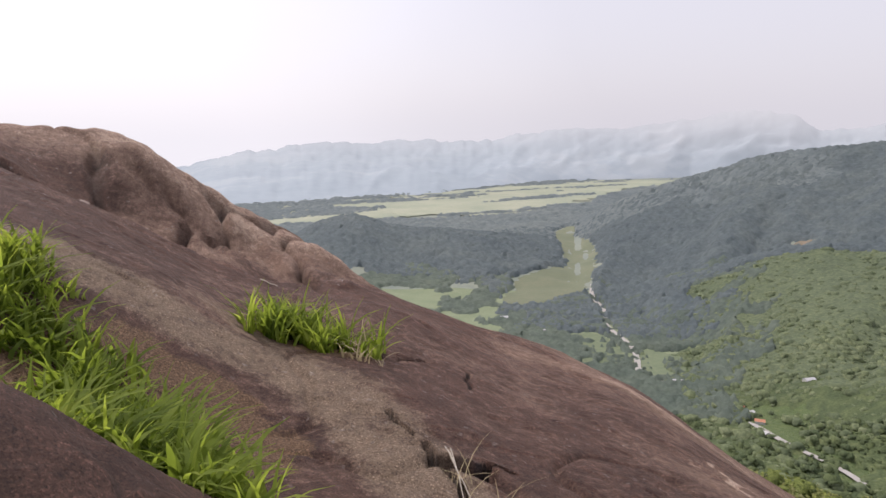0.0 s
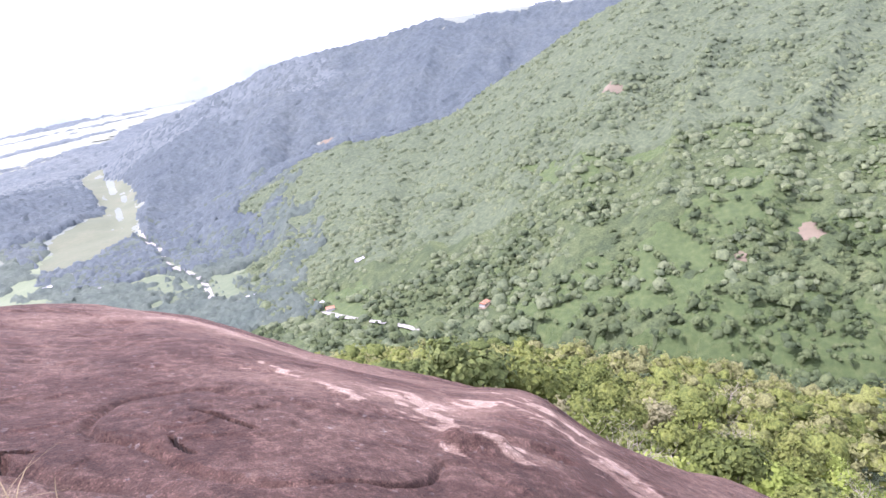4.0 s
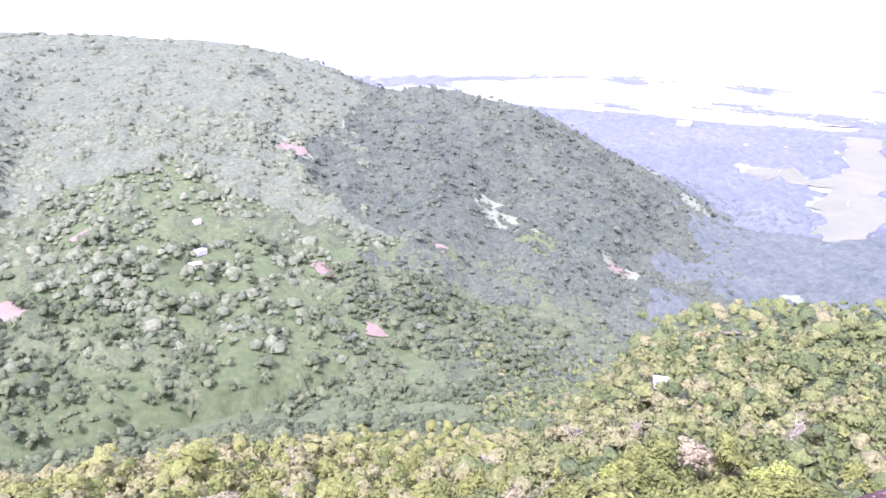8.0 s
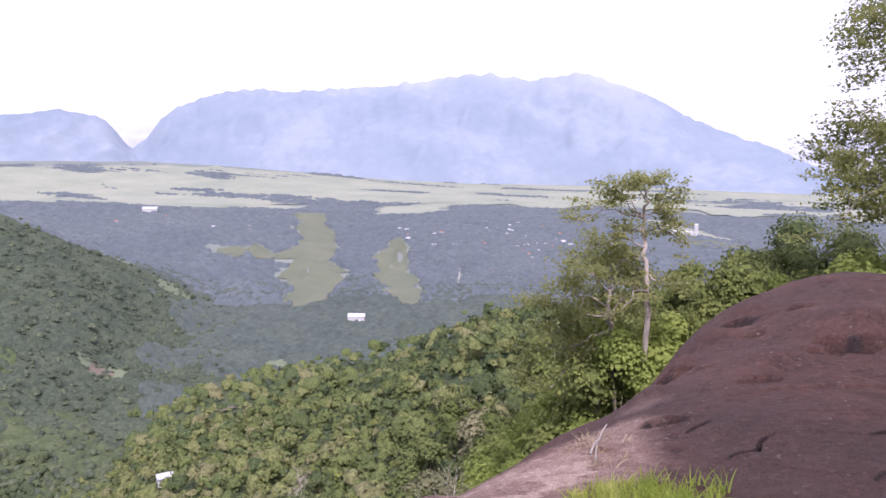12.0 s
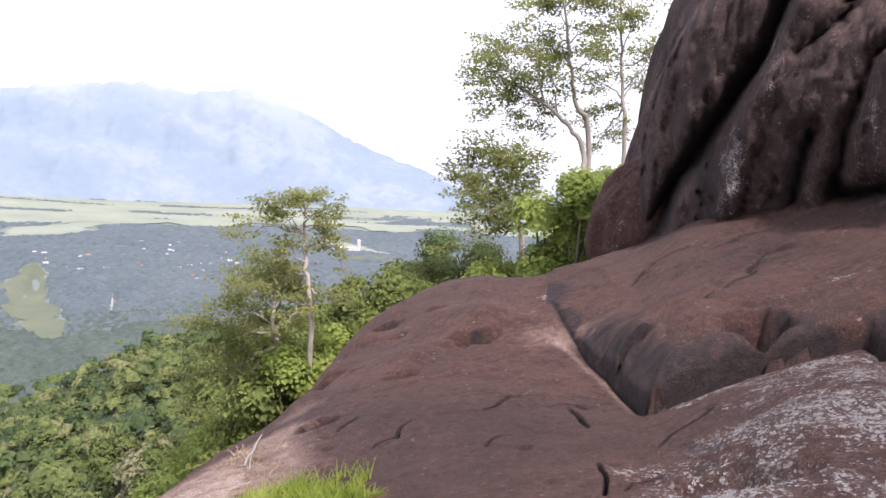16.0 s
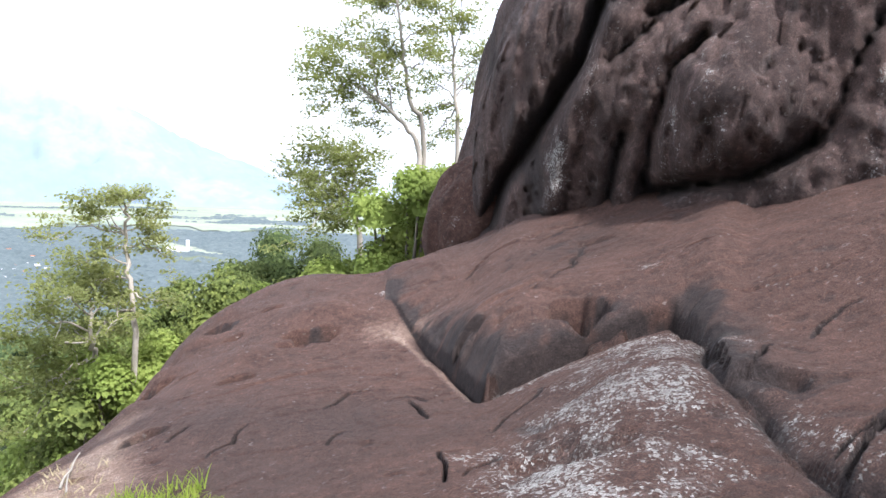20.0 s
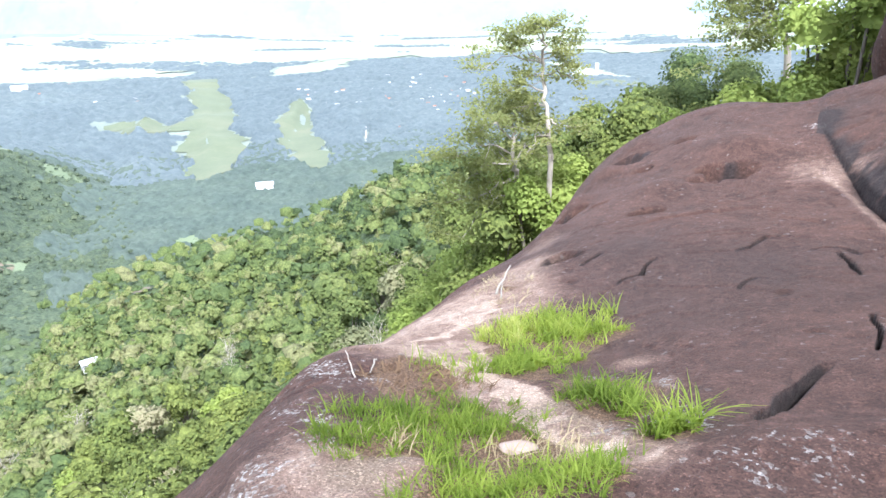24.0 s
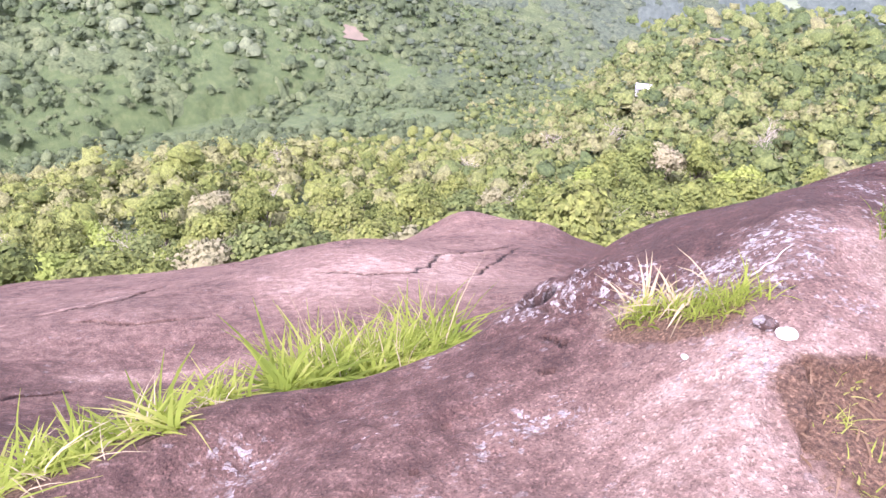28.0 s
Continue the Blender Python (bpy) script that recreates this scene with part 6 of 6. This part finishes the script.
airy_tree(56, "lower tree with drooping feathery leaves behind the slab", 27, 0.15, [(-18.6, -19), (-18.0, -6.5), (-17.0, -3.4), (-15.8, -1.6)],
          [(0.95, -12.2, -0.9), (0.95, -13.9, 1.3), (0.9, -15.2, 1.0), (0.85, -12.9, -3.2), (0.9, -14.6, -2.6), (0.85, -16.4, 0.6), (0.75, -14.4, -4.2), (0.75, -17.6, 1.2), (0.7, -18.6, -0.6), (0.95, -13.2, 0.3), (0.7, -16.2, -4.4), (0.6, -13.6, -5.0)], 54, 0.058, 0.27)
for i, (a, r, top, w) in enumerate(((-7.5, 24, -3.6, 2.6), (-10.5, 25, -4.3, 2.4), (-4.0, 23, -5.2, 2.4), (-13.5, 27, -4.6, 3.0), (-17, 25, -3.2, 2.6), (-20.3, 24, -0.5, 2.6), (-22.3, 23, 0.6, 2.4), (0.8, 22, -5.2, 2.2),
                                    (2.5, 24, -5.6, 2.4), (4.0, 22, -6.4, 2.4), (6.0, 25, -8.6, 2.8), (8.5, 26, -11.0, 3.0), (-1.8, 26, -6.0, 2.6), (-24.6, 24, 0.7, 2.6), (-12, 38, -3.2, 3.2), (-16, 37, -3.6, 3.4), (-10.2, 36, -4.6, 2.8))):
    hgt = 8.0
    p = foot(a, r)
    t = round_tree("bushy_tree", 60 + i, hgt, w * hgt / (top - p.z), 5000, 0.055 * hgt / (top - p.z) * 1.25, LEAF_SPUR if r > 31 else LEAF_NEAR if i % 3 == 0 and a > -18 else LEAF_BUSH, BARK, "leafy bright green bush tree at the rock's edge", "bush trees at the edge", 11)
    stand(t, a, r, 30 * i, top=top, height=hgt * 0.98)
for i, (a, r, h) in enumerate(((12.8, 72, 8), (27.4, 91, 6), (45.0, 110, 7), (52.7, 105, 6), (70.5, 112, 7), (96.4, 92, 8), (27.5, 84, 6), (71.5, 86, 5), (40, 96, 6))):
    t = open_tree("dead_tree", 90 + i, h, 0.13, 0.8, LEAF_OLIVE, PALEBARK, "leafless bleached dead tree on the slope", 3, 0, first=0.3, group="dead trees")
    stand(t, a, r, 50 * i)


# ---- houses ----
def house(width, depth, height, roof_mat, label, group):
    """A small gabled house: walls, roof, door and windows."""
    base = tagged(new("house"), label, "house", group)

    def box(name, lo, hi, mat, parent):
        bm = bmesh.new()
        bmesh.ops.create_cube(bm, size=1)
        for v in bm.verts:
            v.co = Vector([lo[i] + (v.co[i] + 0.5) * (hi[i] - lo[i]) for i in range(3)])
        return part(name, bm, mat, parent)

    w, d = width / 2, depth / 2
    box("wall", (-w, -d, -2), (w, d, height), WHITEWALL, base)
    bm = bmesh.new()
    o, rise = 0.5, depth * 0.28
    pts = [(-w - o, -d - o, height), (-w - o, d + o, height), (-w - o, 0, height + rise), (w + o, -d - o, height), (w + o, d + o, height), (w + o, 0, height + rise)]
    vs = [bm.verts.new(p) for p in pts]
    for f in ((0, 2, 1), (3, 4, 5), (0, 3, 5, 2), (1, 2, 5, 4), (0, 1, 4, 3)):
        bm.faces.new([vs[i] for i in f])
    part("roof", bm, roof_mat, base)
    box("door", (-0.5, -d - 0.06, 0), (0.5, -d + 0.02, 2.1), BARK, base)
    for x in (-w * 0.6, w * 0.6):
        box("window", (x - 0.6, -d - 0.05, 1.0), (x + 0.6, -d + 0.02, 2.0), BARK, base)
    return base


homes = [house(9, 7, 3, TINROOF, "small white house with a zinc roof", "village houses"), house(12, 8, 3.2, TILEROOF, "small white house with a clay-tile roof", "village houses"),
         house(15, 9, 4, TINROOF, "long white building with a zinc roof", "village houses")]
sites = [(130.9, 581), (129.8, 535), (131.7, 594), (136.4, 667), (130.2, 560), (116.8, 483), (127.0, 650), (77, 582), (77.0, 539), (77.5, 521), (76.3, 520), (38.1, 130), (148.5, 1000), (150.5, 960), (146.5, 960), (143.0, 1260), (147, 880)]
rng = np.random.default_rng(801)
for q in range(52):
    sites.append((5 + 15 * rng.random(), 1560 + 420 * rng.random()))
for q in range(14):
    sites.append((31 + 10 * rng.random(), 1650 + 500 * rng.random()))
for q in range(10):
    sites.append((-8 + 22 * rng.random(), 1250 + 500 * rng.random()))
seen = set()
for i, (a, r) in enumerate(sites):
    k = int(rng.integers(0, 3)) if r > 300 else 0
    p = foot(a, r, 0.0)
    sc = 0.32 if r < 300 else (0.6 if r < 700 else 0.72)
    m = Matrix.Translation(p + Vector((0, 0, 2.0 if r > 700 else 0.6))) @ Matrix.Rotation(radians(a + 180 + rng.normal() * 30), 4, "Z") @ Matrix.Scale(sc, 4)
    if k in seen:
        ob = copy_thing(homes[k], m)
        ob.scale = m.to_scale()
    else:
        homes[k].matrix_world = m
        seen.add(k)
for a, r, sc in ((22.6, 950, 1.5), (38.3, 1858, 2.2)):
    m = Matrix.Translation(foot(a, r, -3)) @ Matrix.Rotation(radians(a + 175), 4, "Z") @ Matrix.Scale(sc, 4)
    copy_thing(homes[2], m).scale = m.to_scale()
hall = tagged(new("tower_block"), "pale factory hall with a tall slab tower on the plain", "building")
for name, lo, hi in (("hall", (-30, -12, -3), (22, 12, 13)), ("tower", (22.5, -12, -3), (31, 12, 34)), ("annexe", (-52, -9, -3), (-30.5, 9, 8))):
    bm = bmesh.new()
    bmesh.ops.create_cube(bm, size=1)
    for v in bm.verts:
        v.co = Vector([lo[i] + (v.co[i] + 0.5) * (hi[i] - lo[i]) for i in range(3)])
    part(name, bm, WHITEWALL, hall)
hall.matrix_world = Matrix.Translation(foot(-3.7, 1950, -1)) @ Matrix.Rotation(radians(0), 4, "Z")
ribbon("paddy_field", [(-3, 1830, 25), (-5.5, 1830, 40), (-8, 1850, 25)], PADDY, "green field before the factory hall", "field", 6.0, seed=70)


# ---- grass and small things on the rock ----
def on_rock(x, y):
    return rock_height(np.asarray(x, float), np.asarray(y, float))


def blades(name, spots, count, length, width, mat, seed, label, upright=1.0, dry=0.0):
    """Grass: curved tapering blades round spots of (bearing, distance, spread)."""
    rng = np.random.default_rng(seed)
    q = rng.integers(0, len(spots), count)
    cx = np.array([bearing(s[0], s[1])[0] for s in spots])[q]
    cy = np.array([bearing(s[0], s[1])[1] for s in spots])[q]
    sp = np.array([s[2] for s in spots])[q]
    tuft = rng.normal(size=(len(spots), 14, 2))
    pick = rng.integers(0, 14, count)
    g = tuft[q, pick] * 0.7 + rng.normal(size=(count, 2)) * 0.17
    x, y = cx + g[:, 0] * sp, cy + g[:, 1] * sp
    z = on_rock(x, y) - 0.02
    L = length * (0.25 + 0.95 * rng.random(count) ** 1.2) * (0.65 + 0.7 * rng.random((len(spots), 14))[q, pick])
    th = rng.random(count) * 6.283
    lean = (0.25 + 0.75 * rng.random(count)) / upright
    k = 5
    s = np.linspace(0, 1, k)
    out = lean[:, None] * s ** 1.7 * L[:, None]
    up = L[:, None] * (s - 0.42 * np.minimum(lean, 1.4)[:, None] * s ** 2.4)
    px, py, pz = x[:, None] + np.cos(th)[:, None] * out, y[:, None] + np.sin(th)[:, None] * out, z[:, None] + up
    w = width * (0.45 + 0.9 * rng.random(count))[:, None] * (1 - s ** 2 * 0.92)
    tw = th + 1.57 + rng.normal(size=count) * 0.5
    dx, dy = np.cos(tw)[:, None] * w, np.sin(tw)[:, None] * w
    v = np.stack([np.stack([px - dx, py - dy, pz], -1), np.stack([px + dx, py + dy, pz + w * 0.3], -1)], 2).reshape(-1, 3)
    i = (np.arange(count)[:, None] * 2 * k + 2 * np.arange(k - 1)[None]).ravel()
    f = np.stack([i, i + 1, i + 3, i + 2], 1)
    return tagged(mesh_object(name, v, f, mat, True), label, "grass", kind="stuff")


blades("grass_patch", [(181.5, 3.1, 0.2), (184, 3.3, 0.22), (185.5, 3.7, 0.26), (187.5, 4.2, 0.28), (189.5, 4.7, 0.28), (179.5, 2.85, 0.14), (186.5, 3.2, 0.22), (183, 3.6, 0.2), (188.5, 4.4, 0.22), (190.5, 5.0, 0.2), (181.4, 3.5, 0.14)], 3000, 0.27, 0.015, GRASS, 901, "strip of lush green grass in a hollow of the rock", 0.85)
blades("grass_tuft", [(171, 6.0, 0.22), (168.8, 5.95, 0.22), (166.8, 5.8, 0.2), (172.3, 5.9, 0.15)], 800, 0.36, 0.015, GRASS, 902, "green grass tuft growing on the slab")
blades("grass_tuft", [(165, 5.55, 0.12), (166, 5.9, 0.15)], 60, 0.3, 0.008, STRAW, 903, "dry grass stalks at the tuft's edge")
blades("straw", [(157, 3.25, 0.08), (155.5, 3.15, 0.10), (158.4, 3.6, 0.06)], 60, 0.20, 0.003, STRAW, 904, "dry straw lying in a rock cleft", 0.5)
blades("grass_patch", [(2.3, 4.62, 0.20), (0.5, 4.78, 0.22), (-1, 4.62, 0.24), (-3, 4.72, 0.22), (-4.3, 4.55, 0.16), (0.5, 4.5, 0.2)], 3000, 0.14, 0.005, GRASS, 905, "thick bright green turf in a rock hollow", 1.1)
blades("grass_patch", [(3, 3.85, 0.15), (1, 3.98, 0.17), (-1.4, 3.95, 0.15)], 1400, 0.13, 0.005, GRASS, 906, "green turf beside the pale rock channel", 1.0)
blades("grass_tuft", [(-5, 3.3, 0.12), (-7, 3.2, 0.15), (-8, 3.1, 0.09)], 800, 0.14, 0.005, GRASS, 920, "green grass tuft at the dark slab's foot", 1.0)
blades("grass_patch", [(18.5, 2.64, 0.13), (16, 2.72, 0.16), (13, 2.88, 0.18), (10, 3.0, 0.2), (7, 3.05, 0.19), (4, 2.95, 0.16), (10.5, 2.85, 0.17), (6, 2.85, 0.17)], 4200, 0.11, 0.004, GRASS, 907, "band of thick green turf across the rock hollow", 1.1)
blades("grass_patch", [(7.5, 2.3, 0.14), (4.5, 2.28, 0.16), (1.5, 2.32, 0.16), (-2, 2.27, 0.14), (-5, 2.28, 0.12), (2, 2.12, 0.16), (6, 2.12, 0.14)], 3000, 0.10, 0.0035, GRASS, 908, "green turf beside bare sand on the rock", 1.0)
blades("grass_tuft", [(-12.2, 2.68, 0.07), (-13.5, 2.72, 0.06)], 240, 0.20, 0.006, GRASS, 909, "small grass tuft against the dark slab")
blades("grass_patch", [(12.5, 3.5, 0.15), (9.7, 3.68, 0.17), (7.8, 3.55, 0.12)], 420, 0.08, 0.0045, LITTER, 910, "sparse dry litter and grass on the rock", 0.6)
blades("grass_patch", [(9.5, 3.7, 0.16), (8.2, 3.75, 0.1)], 130, 0.16, 0.004, GRASS, 921, "thin green grass among dry litter")
blades("grass_tuft", [(4, 5.9, 0.15), (3, 6.2, 0.15), (2.5, 5.5, 0.12)], 200, 0.10, 0.004, STRAW, 911, "dry grass in the pale rock hollow", 0.7)
blades("grass_patch", [(1.5, 2.6, 0.16), (-2, 2.7, 0.16), (-4.5, 2.55, 0.12), (13, 2.6, 0.12)], 320, 0.12, 0.003, STRAW, 922, "yellowed grass at the turf's edge", 0.9)
blades("grass_tuft", [(76, 2.62, 0.12), (72.5, 2.75, 0.15), (69, 2.9, 0.17), (65, 3.05, 0.18), (61, 3.2, 0.16), (58.5, 3.3, 0.1)], 1900, 0.33, 0.011, GRASS, 912, "tall green grass tuft in the cleft", 0.7)
blades("grass_tuft", [(76, 2.62, 0.1), (72.5, 2.75, 0.13), (69, 2.9, 0.15), (65, 3.05, 0.16), (61, 3.2, 0.14)], 1700, 0.17, 0.009, GRASS, 923, "dense short grass at the tuft's foot", 0.8)
blades("grass_tuft", [(72, 2.8, 0.2), (67, 2.95, 0.2), (62, 3.15, 0.2)], 110, 0.62, 0.0035, STRAW, 913, "dry seeding grass stalks in the cleft", 2.2)
blades("grass_patch", [(106, 1.95, 0.12), (102, 1.95, 0.13), (97, 1.97, 0.12), (91, 2.05, 0.10), (84, 2.3, 0.08)], 700, 0.15, 0.008, GRASS, 914, "low grass along the cleft", 0.6)
blades("grass_patch", [(102, 1.98, 0.15), (94, 2.05, 0.15), (86, 2.25, 0.1)], 110, 0.18, 0.003, STRAW, 915, "dry grass along the cleft", 0.8)
blades("grass_tuft", [(38.5, 2.06, 0.05), (36.5, 2.03, 0.07), (34, 1.98, 0.07), (31.8, 1.93, 0.06), (30.3, 1.95, 0.04)], 520, 0.12, 0.0035, GRASS, 916, "patch of thin grass on a sandy spot", 0.9)
blades("grass_tuft", [(39, 2.12, 0.05), (36.5, 2.1, 0.07), (34.5, 2.05, 0.06)], 70, 0.17, 0.007, STRAW, 917, "pale arching grass leaves on the sandy spot", 0.55)
blades("grass_patch", [(17.5, 1.62, 0.09), (17, 1.4, 0.10), (14.5, 1.5, 0.12)], 260, 0.045, 0.0045, LITTER, 918, "dead leaf litter in a soil hollow", 0.4)
blades("grass_patch", [(19.5, 1.66, 0.05), (18.5, 1.48, 0.04), (16, 1.32, 0.05)], 110, 0.06, 0.003, GRASS, 919, "small green grass in a soil hollow")


def stone(name, az, r, axes, mat, seed, label, sink=0.3, turn=0.0, category="stone"):
    bm = bmesh.new()
    bmesh.ops.create_icosphere(bm, subdivisions=4, radius=1)
    for v in bm.verts:
        k = 1 + 0.16 * noise.noise(v.co * 1.3 + Vector((seed, 0, 0))) + 0.07 * noise.noise(v.co * 4 + Vector((0, seed, 0)))
        v.co = Vector((v.co.x * axes[0], v.co.y * axes[1], v.co.z * axes[2])) * k
    for f in bm.faces:
        f.smooth = True
    me = bpy.data.meshes.new(name)
    bm.to_mesh(me)
    bm.free()
    me.materials.append(mat)
    ob = new(name, me)
    p = bearing(az, r)
    ob.matrix_world = Matrix.Translation((p.x, p.y, float(on_rock([p.x], [p.y])[0]) + axes[2] * (1 - sink))) @ Matrix.Rotation(radians(turn), 4, "Z")
    return tagged(ob, label, category)


PEBBLE = plain_material("white_quartz", (0.50, 0.49, 0.47), (0.66, 0.65, 0.63), 30.0, 0.6)
stone("white_stone", 26.0, 1.75, (0.034, 0.024, 0.014), PEBBLE, 3, "smooth white oval stone lying on the rock", 0.2, 60)
pebble = stone("grey_stone", 27.9, 1.79, (0.036, 0.026, 0.022), ROCK, 5, "small lichened grey stone beside the white one", 0.3, 20)
full = np.ones(len(pebble.data.vertices))
weather(pebble, {"lichen": 0.7 * full, "pale": 0.4 * full})
stone("white_stone", 34.2, 1.68, (0.014, 0.010, 0.006), PEBBLE, 9, "small white chip of rock", 0.2)
stone("pale_stone", 1.2, 2.66, (0.09, 0.055, 0.02), plain_material("sandy_stone", (0.20, 0.14, 0.11), (0.32, 0.25, 0.20), 9.0), 14, "flat sandy-coloured stone in the turf", 0.5)
stone("pale_stone", -27.9, 7.05, (0.03, 0.025, 0.025), PEBBLE, 15, "white stone lodged in a small cave", 0.2)
stone("pale_stone", 184.5, 9.3, (0.16, 0.10, 0.06), plain_material("bleached_stone", (0.22, 0.16, 0.13), (0.34, 0.27, 0.23), 4.0), 16, "pale stone lying on the back dome", 0.4)


def twig(az, r, az2, r2, lift, radius, seed, label):
    rng = np.random.default_rng(seed)
    a, b = bearing(az, r), bearing(az2, r2)
    a.z, b.z = float(on_rock([a.x], [a.y])[0]) + 0.01, float(on_rock([b.x], [b.y])[0]) + lift
    t = np.linspace(0, 1, 7)[:, None]
    pts = np.array(a) * (1 - t) + np.array(b) * t + rng.normal(size=(7, 3)) * 0.004
    return tagged(mesh_object("stick", *tube([(pts, np.linspace(radius, radius * 0.5, 7))], 6), STICK, True), label, "stick")


STICK = plain_material("bleached_wood", (0.20, 0.17, 0.14), (0.34, 0.30, 0.25), 12.0)
twig(16.6, 3.45, 17.2, 3.62, 0.10, 0.0055, 1, "short bleached stick standing on the rock")
twig(14.5, 3.7, 15.2, 3.5, 0.03, 0.006, 2, "dead twig among the leaf litter")
twig(3.5, 5.75, 2.2, 6.3, 0.12, 0.012, 3, "bleached dead branch in the rock hollow")
twig(3.0, 5.6, 2.9, 6.1, 0.06, 0.009, 4, "bleached dead branch in the rock hollow")
twig(29.8, 2.1, 27.2, 2.25, 0.02, 0.005, 5, "dry stalk lying on the rock")
twig(159.3, 4.1, 157.8, 3.3, 0.04, 0.006, 6, "bleached twig lying along the cleft")
twig(158.9, 4.05, 158.4, 3.25, 0.03, 0.005, 7, "bleached twig lying along the cleft")
twig(172.0, 8.6, 170.8, 8.2, 0.05, 0.010, 8, "bleached stick lying on the back dome")
twig(-51.2, 9.8, -52.6, 9.7, 0.45, 0.03, 9, "dead branch leaning in the gap under the boulder")
